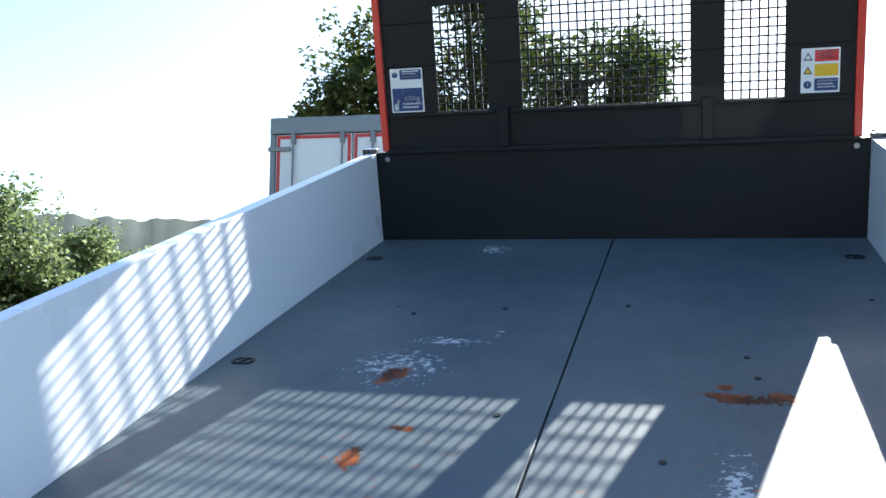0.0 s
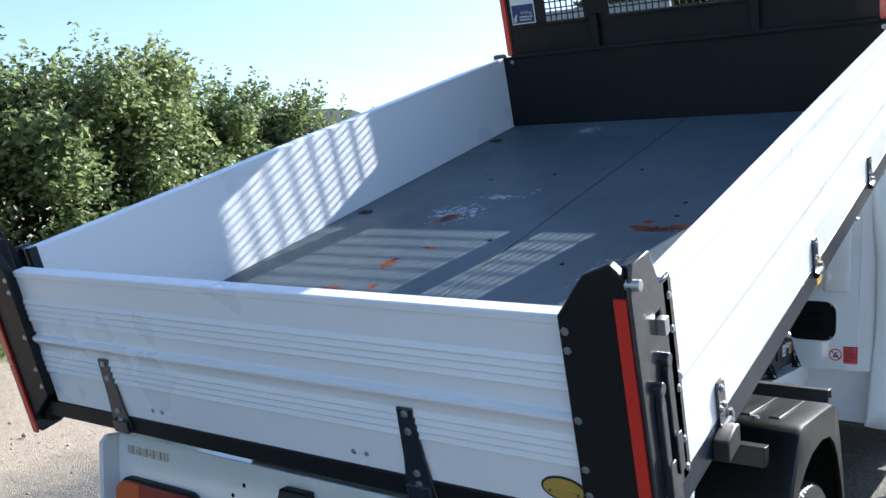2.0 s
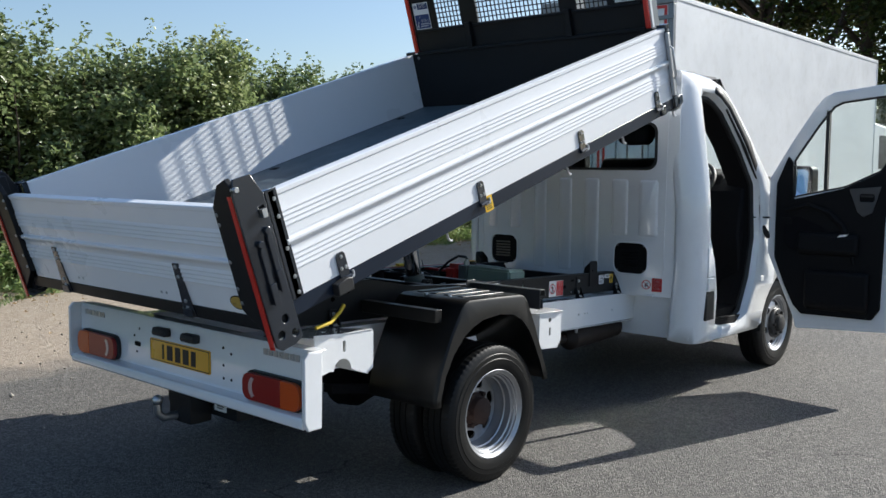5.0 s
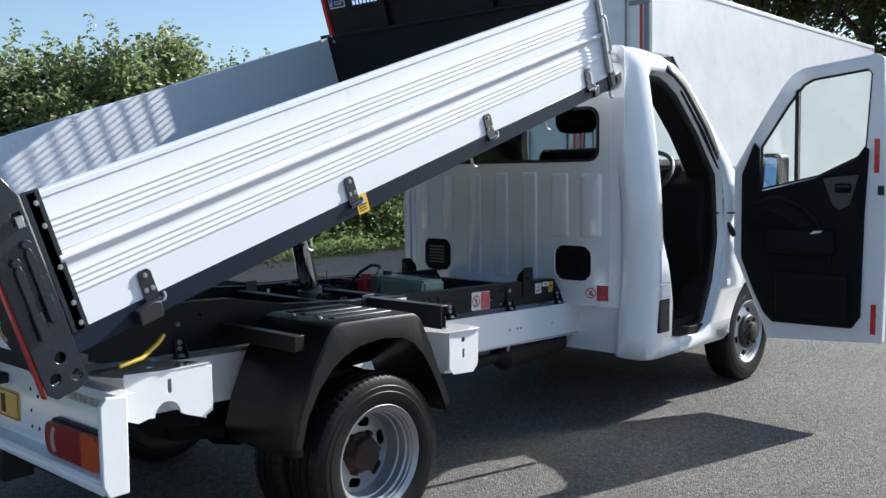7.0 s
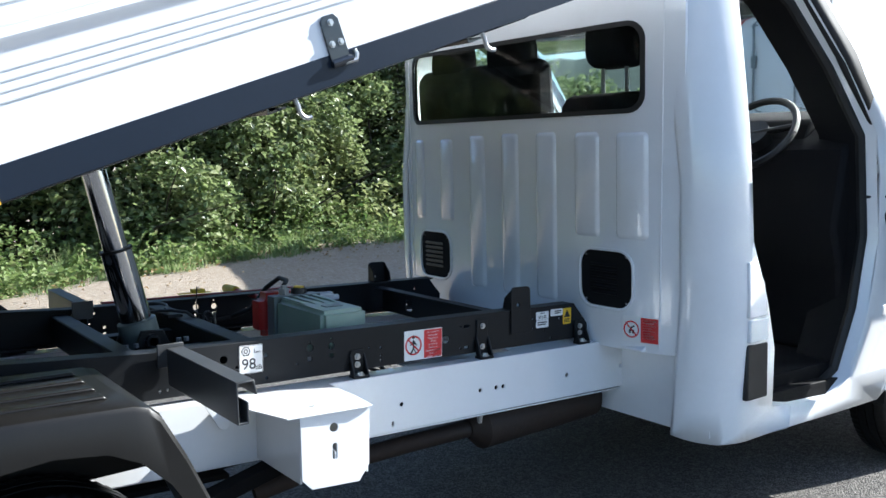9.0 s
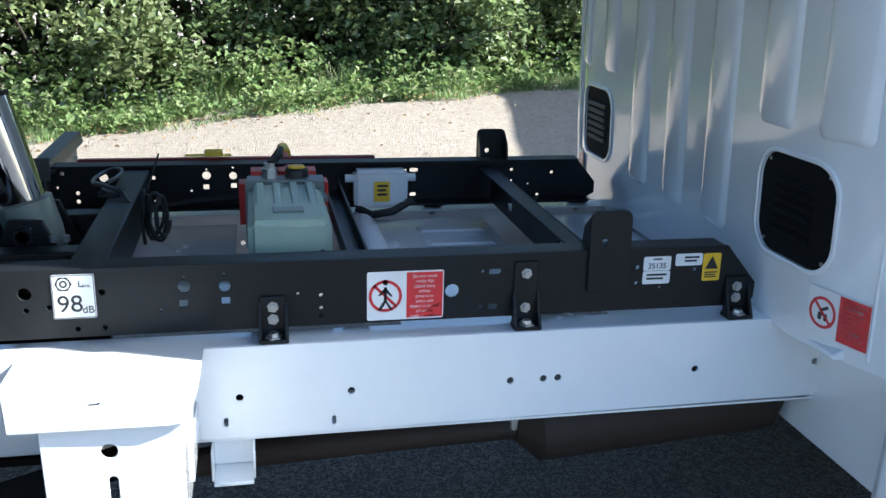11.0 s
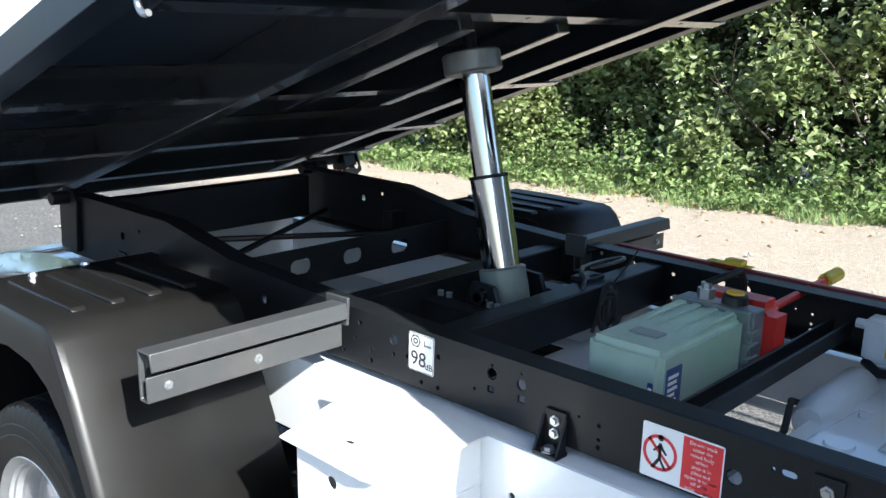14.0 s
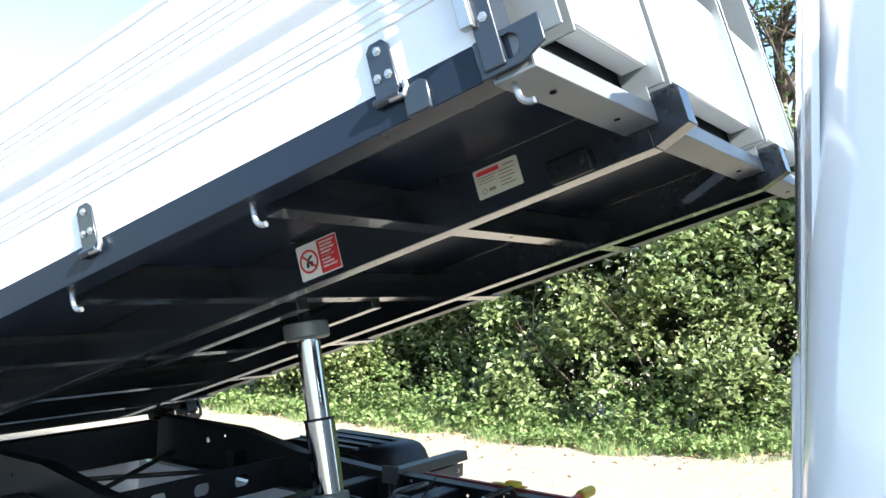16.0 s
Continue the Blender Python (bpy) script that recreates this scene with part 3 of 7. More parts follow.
def build_verge():
    n = 70000
    y = rng.uniform(-18, 13, n)
    depth = rng.beta(1.2, 2.2, n) * 1.5
    x = edge_x(y) + 0.15 - depth + 0.12 * np.sin(y * 5)
    tuft = np.sin(y * 3.1 + 1.3 * np.sin(x * 4)) * np.sin(x * 5.3 + y * 1.7) + 0.6 * np.sin(y * 9.7 + x * 6.1)
    keep = rng.uniform(0, 1, n) < np.clip(0.45 + 0.5 * tuft + 0.5 * depth, 0.06, 1)
    x, y, depth, tuft = x[keep], y[keep], depth[keep], tuft[keep]
    n = len(x)
    hgt = rng.uniform(0.06, 0.34, n) * (0.25 + np.minimum(depth, 0.9)) * (0.7 + 0.35 * tuft)
    lean = rng.normal(0, 0.55, (n, 2)) * hgt[:, None]
    a = rng.uniform(0, np.pi, n)
    w = np.stack([np.cos(a), np.sin(a), 0 * a], 1) * rng.uniform(0.003, 0.007, n)[:, None]
    foot = np.stack([x, y, ground_z(x, y) - 0.02], 1)
    tip = foot + np.stack([lean[:, 0], lean[:, 1], hgt + 0.03], 1)
    mid = foot * 0.45 + tip * 0.55 + np.stack([-lean[:, 0], -lean[:, 1], 0 * hgt], 1) * 0.2
    v = np.stack([foot - w, foot + w, mid + w * 0.8, mid - w * 0.8, tip], 1).reshape(-1, 3)
    k = np.arange(n)[:, None] * 5
    f = np.concatenate([k + (0, 1, 2), k + (0, 2, 3), k + (3, 2, 4)], 0)
    tagged(raw_mesh("verge_grass", v, f, GRASS), "rough green grass along the foot of the hedge", "grass", kind="stuff")
    n = 1700
    y = rng.uniform(-18, 13, n)
    x = edge_x(y) + 0.05 - rng.uniform(0, 1.15, n)
    z = rng.uniform(0.05, 1.0, n) * np.clip((edge_x(y) - x), 0.15, 1) * (0.55 + 0.45 * np.sin(y * 1.7) ** 2)
    v, f = leaves(cloud(np.stack([x, y, z + ground_z(x, y)], 1), 0.15, 26, 0.06), 0.065, 0.45, aspect=0.65)
    tagged(raw_mesh("verge_weeds", v, f, WEED), "leafy green weeds and brambles below the hedge", "weeds", kind="stuff")
    n = 3400
    y = rng.uniform(-14, 12, n)
    x = edge_x(y) + 0.05 - rng.gamma(2.0, 0.25, n) + rng.gamma(1.0, 0.32, n)
    v, f = leaves(np.stack([x, y, ground_z(x, y) + 0.03], 1), 0.042, 0.25)
    tagged(raw_mesh("leaf_litter", v, f, LITTER), "dry brown fallen leaves scattered on the verge", "leaves", kind="stuff")
    n = 5000
    y = rng.uniform(-12, 12, n)
    x = rng.uniform(-6.6, -1.6, n) * rng.uniform(0.6, 1, n)
    s = rng.gamma(2.0, 0.0028, n)[:, None]
    c = np.stack([x, y, ground_z(x, y) + 0.02], 1)
    dirs = np.array([(1, 0, 0), (0, 1, 0), (-1, 0, 0), (0, -1, 0), (0, 0, 0.7), (0, 0, -0.7)], float)
    v = (c[:, None] + dirs[None] * s[:, None] * rng.uniform(0.6, 1.3, (n, 6, 1))).reshape(-1, 3)
    k = np.arange(n)[:, None] * 6
    f = np.concatenate([k + t for t in ((0, 1, 4), (1, 2, 4), (2, 3, 4), (3, 0, 4), (1, 0, 5), (2, 1, 5), (3, 2, 5), (0, 3, 5))], 0)
    tagged(raw_mesh("loose_gravel", v, f, STONE), "loose pale pebbles on the gravel verge", "gravel", kind="stuff")


STONE = paint("pale_pebble", (0.36, 0.32, 0.27), 0.9, vary=0.35)
build_verge()


def tree(at, height, spread, crown_base, count, leaf, seed, label):
    t = thing("tree", label, "tree", at)
    r = random.Random(seed)
    bm = B_()
    trunk = [Vector((0, 0, -0.1))]
    for k in range(6):
        trunk.append(trunk[-1] + Vector((r.gauss(0, 0.12), r.gauss(0, 0.12), height * 0.13)))
    tube(bm, trunk, [height * 0.028 * (1 - 0.13 * k) for k in range(7)], 10)
    ends = []
    for k in range(26):
        start = trunk[r.randint(2, 6)]
        a = r.uniform(0, 2 * math.pi)
        reach = spread * r.uniform(0.45, 1.0)
        end = Vector((math.cos(a) * reach, math.sin(a) * reach, r.uniform(crown_base, height * 0.97)))
        end.z = min(end.z, height * (1.02 - 0.35 * (reach / spread) ** 2))
        mid = start.lerp(end, 0.5) + Vector((r.gauss(0, 0.3), r.gauss(0, 0.3), 0.25))
        tube(bm, [start, mid, end], [height * 0.01, height * 0.006, 0.012], 6)
        ends += [end, mid.lerp(end, 0.5)]
        for s in range(3):
            tip = end + Vector((r.gauss(0, 0.7), r.gauss(0, 0.7), r.gauss(0, 0.5)))
            tube(bm, [mid.lerp(end, 0.6), tip], [0.02, 0.006], 5)
            ends.append(tip)
    part("trunk", bm, BARK, t)
    pts = np.array([tuple(e) for e in ends])
    pts = np.concatenate([pts, pts + rng.normal(0, spread * 0.16, pts.shape)], 0)
    c = cloud(pts, spread * 0.2, count // len(pts), leaf)
    v, f = leaves(c, leaf)
    tagged(raw_mesh("crown", v, f, TREELEAF, t), kind="stuff")
    return t


FAR_ROW = ((-14.3, 38, 16.0, 3.1, 9.0), (-10.0, 39, 17.5, 4.8, 2.0), (-5.0, 40, 15.5, 4.2, 2.0), (1.5, 42, 10.0, 4.0, 1.5), (8.0, 43, 10.0, 4.5, 1.5), (15.0, 42, 11.0, 5.0, 1.5), (21.0, 41, 12.0, 5.0, 1.5))
for k, (tx, ty, th, ts, tb) in enumerate(FAR_ROW):
    tree((tx, ty, 0), th, ts, tb, (9000, 16000, 22000)[k] if k < 3 else 12000, 0.3, 3 + k, "tall leafy green tree at the far end of the yard")
tree((-6.4, -21.8, 0), 6.8, 2.6, 2.5, 6000, 0.13, 21, "leafy tree standing up beyond the hedge")
tree((-14.0, -1.0, 0), 7.6, 1.5, 5.9, 1800, 0.1, 27, "slender leafy tree behind the hedge")


def far_hills():
    bm = B_()
    front, back = [], []
    for k in range(361):
        a = radians(-10 + 120 * k / 360)
        d = Vector((-math.sin(a), math.cos(a), 0))
        h = 57 + 9 * noise.noise((a * 2.2, 0, 3)) + 4 * noise.noise((a * 9, 0, 7)) + 3.0 * noise.noise((a * 60, 0, 1))
        front.append((bm.verts.new(d * 420 + Vector((0, 0, -3))), bm.verts.new(d * 520 + Vector((0, 0, h * 0.6))), bm.verts.new(d * 620 + Vector((0, 0, h)))))
        back.append(bm.verts.new(d * 760 + Vector((0, 0, -3))))
    for k in range(360):
        for j in range(2):
            bm.faces.new((front[k][j], front[k + 1][j], front[k + 1][j + 1], front[k][j + 1]))
        bm.faces.new((front[k][2], front[k + 1][2], back[k + 1], back[k]))
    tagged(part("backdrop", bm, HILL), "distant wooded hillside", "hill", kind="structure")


far_hills()

# ---- the tipper truck ----
truck = thing("tipper_truck", "white tipper truck with its aluminium bed half raised", "truck")
TIP = pose(0, -1.24, 1.062, 17.75)  # the raised bed: x across, y along it, z out of its floor
RAKE = pose(0, 0, 0, -1.83)  # the chassis slopes down a little to the front


def board_profile(height, thick, deep=1.0):
    """The cross-section of an aluminium board: (outwards, up), with fine ribs and a rolled fold on its outer face."""
    ribs = []
    for base in (0.107, 0.281):
        for k in range(4):
            v = base + 0.0188 * k
            ribs += [(v - 0.0006, 0), (v, 0.0036 * deep), (v + 0.004, 0.0042 * deep), (v + 0.0165, 0)]
    fold = [(0.195, 0), (0.204, 0.004), (0.213, 0.013), (0.221, 0.017), (0.229, 0.016), (0.2315, 0.01), (0.2325, -0.003), (0.24, -0.004), (0.244, 0)]
    outer = sorted(ribs + fold)
    loop = [(0, 0), (thick, 0)]
    loop += [(thick + d, v) for v, d in outer]
    loop += [(thick, height - 0.022), (thick + 0.005, height - 0.018), (thick + 0.005, height - 0.003), (thick + 0.001, height), (0.001, height), (0, height - 0.002)]
    return loop


HB = 0.428


def side_board(sign, name_label):
    bm = B_()
    loop = [(sign * (1.02 + d), v) for d, v in board_profile(HB, 0.05)]
    prism(bm, loop, "y", 0.0, 3.05)
    ob = part("side_board", bm, BOARD, truck, name_label, TIP, angle=25)
    bm = B_()
    add(bm, sheet(rect(-0.042, 0.012, -0.002, HB + 0.012) if sign > 0 else rect(-0.042, 0.012, -0.002, HB + 0.012), (), "x", sign * 1.071, sign * 1.079))
    box(bm, min(sign * 1.02, sign * 1.079), max(sign * 1.02, sign * 1.079), -0.03, -0.0005, -0.002, HB + 0.006)
    part("end_cap", bm, SLATE, ob, "dark end strip with rivets", bevel=0.002)
    bolts("rivet", [(sign * 1.079, -0.008, v) for v in (0.02, 0.085, 0.2, 0.33, 0.4)], ob, 0.006, (sign, 0, 0), 0.005)
    bm = B_()
    box(bm, *sorted((sign * 1.0198, sign * 1.085)), 3.0505, 3.092, -0.06, HB + 0.02)
    part("front_stanchion", bm, SLATE, ob, "dark steel stanchion", bevel=0.003)
    bm = B_()
    box(bm, *sorted((sign * 1.079, sign * 1.1)), 3.035, 3.06, 0.02, 0.4)
    tube(bm, [(sign * 1.1, 3.048, 0.12), (sign * 1.115, 3.048, 0.14), (sign * 1.115, 3.048, 0.3), (sign * 1.1, 3.048, 0.32)], 0.007, 8)
    part("latch", bm, STEEL, ob, "zinc spring latch", bevel=0.002)
    bolts("rivet", [(sign * 1.085, 3.075, v) for v in (0.03, 0.1, 0.2, 0.34, 0.41)], ob, 0.006, (sign, 0, 0), 0.005)
    for u in (0.235, 1.15, 2.025, 2.86):
        bm = sheet([(u - 0.026, -0.024), (u + 0.026, -0.024), (u + 0.024, 0.076), (u + 0.014, 0.088), (u - 0.014, 0.088), (u - 0.024, 0.076)], (), "x", sign * 1.0705, sign * 1.078)
        tube(bm, [(sign * 1.08, u - 0.028, -0.022), (sign * 1.08, u + 0.028, -0.022)], 0.01, 10)
        h = part("hinge", bm, SLATE, ob, "dark steel strap hinge", bevel=0.0015)
        bolts("bolt", [(sign * 1.078, u + du, dv) for du, dv in ((0, 0.07), (-0.012, 0.022), (0.012, 0.022))], h, 0.006, (sign, 0, 0), 0.006)
        bm = B_()
        tube(bm, [(sign * 1.083, u + 0.005, -0.026), (sign * 1.083, u + 0.036, -0.028), (sign * 1.082, u + 0.042, -0.016), (sign * 1.08, u + 0.04, -0.004)], 0.006, 8)
        part("hinge_pin", bm, STEEL, h, "bright bent hinge pin")
    return ob


side_board(1, "white ribbed aluminium drop side on the driver's flank")
side_board(-1, "white ribbed aluminium drop side on the hedge flank")


def tail_board():
    bm = B_()
    loop = [(-0.112 - d, v) for d, v in board_profile(0.445, 0.036, 1.6)]
    prism(bm, [(a, b - 0.035) for a, b in loop], "x", -0.93, 0.93)
    ob = part("tail_board", bm, BOARD, truck, "white ribbed aluminium tailgate", TIP, angle=25)
    for x in (-0.61, 0.49):
        bm = sheet([(x - 0.022, 0.15), (x + 0.022, 0.15), (x + 0.03, 0.02), (x + 0.045, -0.085), (x - 0.045, -0.085), (x - 0.03, 0.02)], (), "y", -0.156, -0.149)
        box(bm, x - 0.034, x + 0.034, -0.165, -0.125, -0.09, -0.05)
        h = part("hinge", bm, SLATE, ob, "dark tapered tailgate hinge", bevel=0.002)
        bolts("bolt", [(x, -0.156, v) for v in (0.135, 0.09, -0.02, -0.05)], h, 0.007, (0, -1, 0), 0.006)
    bolts("rivet", [(x, -0.148, 0.0) for x in (-0.45, -0.41, 0.3, 0.34)], ob, 0.005, (0, -1, 0), 0.004)
    badge = part("maker_badge", sheet([(0.866 + 0.052 * math.cos(a), 0.012 + 0.03 * math.sin(a)) for a in np.linspace(0, 2 * math.pi, 24)[:-1]], (), "y", -0.1485, -0.15), PRINTK, ob, "oval black and gold badge")
    bm = sheet([(0.866 + 0.047 * math.cos(a), 0.012 + 0.025 * math.sin(a)) for a in np.linspace(0, 2 * math.pi, 24)[:-1]], [rect(0.831, 0.901, -0.001, 0.007)], "y", -0.1495, -0.1508)
    add(bm, sheet(rect(0.836, 0.896, 0.0, 0.006), (), "y", -0.1495, -0.1508))
    me = part("badge_print", bm, GOLD, ob)
    return ob


tail_board()


def corner_post(s):
    """The black post at a rear corner, with its plate of levers and a red strip."""
    bm = sheet([(-0.185, 0.47), (-0.165, 0.525), (-0.085, 0.522), (-0.05, 0.44), (-0.047, -0.15), (-0.085, -0.165), (-0.155, -0.165), (-0.178, -0.14)],
               [circ(-0.14, -0.105, 0.017), circ(-0.105, -0.05, 0.017), circ(-0.075, -0.12, 0.017), rect(-0.09, -0.062, 0.36, 0.395)], "x", s * 1.074, s * 1.084)
    ob = part("corner_post", bm, SLATE, truck, "black rear corner post with locking levers and a red strip", TIP, bevel=0.003)
    bm = B_()
    prism(bm, [(s * 0.925, 0.0), (s * 1.072, -0.12), (s * 1.072, 0.5), (s * 1.045, 0.528), (s * 0.99, 0.505), (s * 0.927, 0.42)], "y", -0.178, -0.152)
    box(bm, *sorted((s * 1.0, s * 1.072)), -0.152, -0.06, -0.12, 0.02)
    prism(bm, [(-0.152, 0.02), (-0.045, 0.02), (-0.045, 0.43), (-0.08, 0.515), (-0.152, 0.515)], "x", s * 1.052, s * 1.072)
    prism(bm, [(-0.152, 0.38), (-0.105, 0.38), (-0.105, 0.5), (-0.152, 0.5)], "x", s * 0.99, s * 1.052)
    part("post_body", bm, BLACK, ob, bevel=0.004)
    bm = B_()
    box(bm, *sorted((s * 1.05, s * 1.074)), -0.186, -0.179, -0.15, 0.465)
    part("red_strip", bm, REDREF, ob, "red reflective strip")
    for u, v0, v1 in ((-0.128, 0.03, 0.25), (-0.083, 0.07, 0.29)):
        bm = B_()
        prism(bm, [(u - 0.011, v0), (u + 0.011, v0), (u + 0.012, v1 - 0.02), (u + 0.006, v1), (u - 0.006, v1), (u - 0.012, v1 - 0.02)], "x", s * 1.084, s * 1.097)
        box(bm, *sorted((s * 1.09, s * 1.103)), u - 0.014, u + 0.014, v0 - 0.01, v0 + 0.075)
        tube(bm, [(s * 1.082, u, v1 + 0.012), (s * 1.1, u, v1 + 0.012)], 0.014, 12)
        part("lever", bm, SLATE, ob, "dark locking lever", bevel=0.002)
    bm = B_()
    tube(bm, [(s * 1.07, -0.168, 0.487), (s * 1.098, -0.168, 0.487)], 0.011, 12)
    part("pin", bm, STEEL, ob, bevel=0.001)
    bm = B_()
    box(bm, *sorted((s * 1.082, s * 1.1)), -0.088, -0.066, 0.352, 0.385)
    part("pin", bm, STEEL, ob, bevel=0.001)
    bolts("rivet", [(s * 0.94, -0.178, v) for v in (0.03, 0.09, 0.2, 0.35, 0.39)], ob, 0.006, (0, -1, 0), 0.005)


corner_post(1)
corner_post(-1)


def bed():
    bm = B_()
    for x0, x1 in ((-1.019, 0.017), (0.023, 1.019)):
        box(bm, x0, x1, -0.108, 3.0575, 0.012, 0.03)
    floor = part("bed_floor", bm, BED, truck, "scuffed grey-blue steel bed floor with rust patches", TIP, bevel=0.0015)
    bm = B_()
    box(bm, -1.01, 1.01, -0.105, 3.05, 0.001, 0.0119)
    part("underlay", bm, RAILNAVY, floor, "dark painted underside of the bed")
    for x, u in ((-0.946, 2.715), (-0.937, 1.5), (0.93, 2.744), (0.93, 1.52), (-0.94, 0.35), (0.93, 0.35)):
        bm = B_()
        add(bm, sheet(rrect(x, u, 0.07, 0.05, 0.02), [rrect(x, u, 0.05, 0.03, 0.013)], "z", 0.0302, 0.0335))
        box(bm, x - 0.006, x + 0.006, u - 0.014, u + 0.014, 0.0301, 0.035)
        part("lashing_ring", bm, BLACK, floor, "dark recessed lashing ring")
    for x, u in ((-0.25, 2.05), (0.15, 2.1), (-0.55, 1.98), (0.5, 1.65), (0.52, 1.5), (0.9, 2.2), (0.3, 1.0), (-0.1, 1.2), (0.6, 0.7), (0.1, 0.55)):
        bm = B_()
        tube(bm, [(x, u, 0.03), (x, u, 0.033)], 0.009, 8)
        part("stud", bm, BLACK, floor)
    # frame under the floor
    for s in (1, -1):
        bm = B_()
        o, i = s * 1.072, s * 0.995
        prism(bm, [(i, 0.0), (o, 0.0), (o, -0.068), (i, -0.068), (i, -0.062), (s * 1.064, -0.062), (s * 1.064, -0.008), (i, -0.008)], "y", -0.1, 3.1)
        part("edge_rail", bm, RAILNAVY, truck, "dark slate edge rail of the bed", TIP, bevel=0.002)
    bm = B_()
    prism(bm, [(-0.15, -0.037), (-0.108, -0.037), (-0.108, 0.0), (-0.09, 0.0), (-0.09, -0.1), (-0.15, -0.095)], "x", -1.0, 1.0)
    part("rear_beam", bm, BLACK, truck, "black beam below the tailgate", TIP, bevel=0.004)
    for s in (1, -1):
        bm = B_()
        prism(bm, [(s * 0.493, 0.0), (s * 0.493, -0.128), (s * 0.433, -0.128), (s * 0.433, -0.121), (s * 0.486, -0.121), (s * 0.486, 0.0)], "y", 0.1, 3.11)
        prism(bm, [(3.1105, -0.128), (3.195, -0.102), (3.195, -0.02), (3.185, -0.012), (3.1105, -0.012)], "x", *sorted((s * 0.433, s * 0.493)))
        part("bed_beam", bm, SLATE, truck, "dark longitudinal beam under the bed", TIP, bevel=0.002)
    for u in (0.1, 0.56, 1.17, 1.84, 2.46):
        bm = B_()
        for x0, x1 in ((-0.994, -0.494), (-0.485, 0.485), (0.494, 0.994)):
            prism(bm, [(u, 0.0), (u + 0.05, 0.0), (u + 0.05, -0.006), (u + 0.006, -0.006), (u + 0.006, -0.084), (u + 0.05, -0.084), (u + 0.05, -0.09), (u, -0.09)], "x", x0, x1)
            xm = (x0 + x1) / 2
            tube(bm, [(xm, u + 0.028, -0.0905), (xm, u + 0.028, -0.0915)], 0.007, 8)
        part("cross_member", bm, SLATE, truck, "dark channel cross member under the bed", TIP)
    # the deep open channel at the front of the bed
    for x0, x1 in ((-1.07, -0.495), (-0.431, 0.431), (0.495, 1.07)):
        bm = B_()
        prism(bm, [(3.055, 0.0), (3.062, 0.0), (3.062, -0.074), (3.128, -0.074), (3.128, -0.04), (3.135, -0.04), (3.135, -0.081), (3.055, -0.081)], "x", x0, x1)
        part("front_channel", bm, HEADER, truck, "grey open channel across the front of the bed", TIP, bevel=0.0015)
        for x in (x0 + 0.14, x1 - 0.14):
            bm = B_()
            tube(bm, [(x, 3.095, -0.0812), (x, 3.095, -0.083)], 0.007, 8)
            part("drain_hole", bm, DARK, truck, m=TIP)
        for x in (x0 + 0.002, x1 - 0.01):
            bm = B_()
            box(bm, x, x + 0.008, 3.063, 3.134, -0.0735, 0.0)
            part("channel_cheek", bm, HEADER, truck, m=TIP)
    for s in (1, -1):
        bm = sheet([(3.04, -0.001), (3.04, -0.07), (3.12, -0.07), (3.165, -0.05), (3.165, -0.001)], [circ(3.1, -0.033, 0.021)], "x", s * 1.0725, s * 1.08)
        part("corner_plate", bm, SLATE, truck, "dark corner plate with a round hole", TIP, bevel=0.003)
    for s in (0.19, -0.19):
        bm = B_()
        box(bm, s - 0.025, s + 0.025, 1.12, 1.835, -0.112, -0.001)
        part("ram_beam", bm, SLATE, truck, m=TIP, bevel=0.003)
    bm = B_()
    box(bm, -0.13, 0.13, 1.52, 1.72, -0.05, -0.001)
    part("ram_plate", bm, BLACK, truck, m=TIP, bevel=0.003)
    for u in (0.9, 1.9, 2.48, 3.085):
        bm = B_()
        pts = [(1.04, u - 0.006, -0.064), (1.045, u - 0.004, -0.085)] + [(1.045, u + 0.018 - 0.022 * math.cos(a), -0.1 - 0.022 * math.sin(a)) for a in np.linspace(0, 1.7, 8)]
        tube(bm, pts, 0.0062, 8)
        part("rope_hook", bm, STEEL, truck, "bright rope hook", TIP)
    for u, q in ((0.2, 1.0), (2.915, 0.62)):
        bm = B_()
        prism(bm, [(u - 0.045 * q, -0.07), (u + 0.04 * q, -0.07), (u + 0.045 * q, -0.02), (u + 0.02 * q, -0.012), (u - 0.04 * q, -0.02)], "x", 1.072, 1.11 if q == 1 else 1.082)
        part("side_catch", bm, PLASTIC if q == 1 else SLATE, truck, "dark grey catch block on the edge rail", TIP, bevel=0.004)
    sticker("warning_label", "small yellow warning label", truck, TIP @ facing((1.0725, 1.16, -0.072), (0, 1, 0), (0, 0, 1)), 0.06, 0.075, YELLOW, [(PRINTK, [[(0.015, 0.045), (0.045, 0.045), (0.03, 0.068)], *bars(0.008, 0.052, 0.006, 0.036, 3)])])


bed()


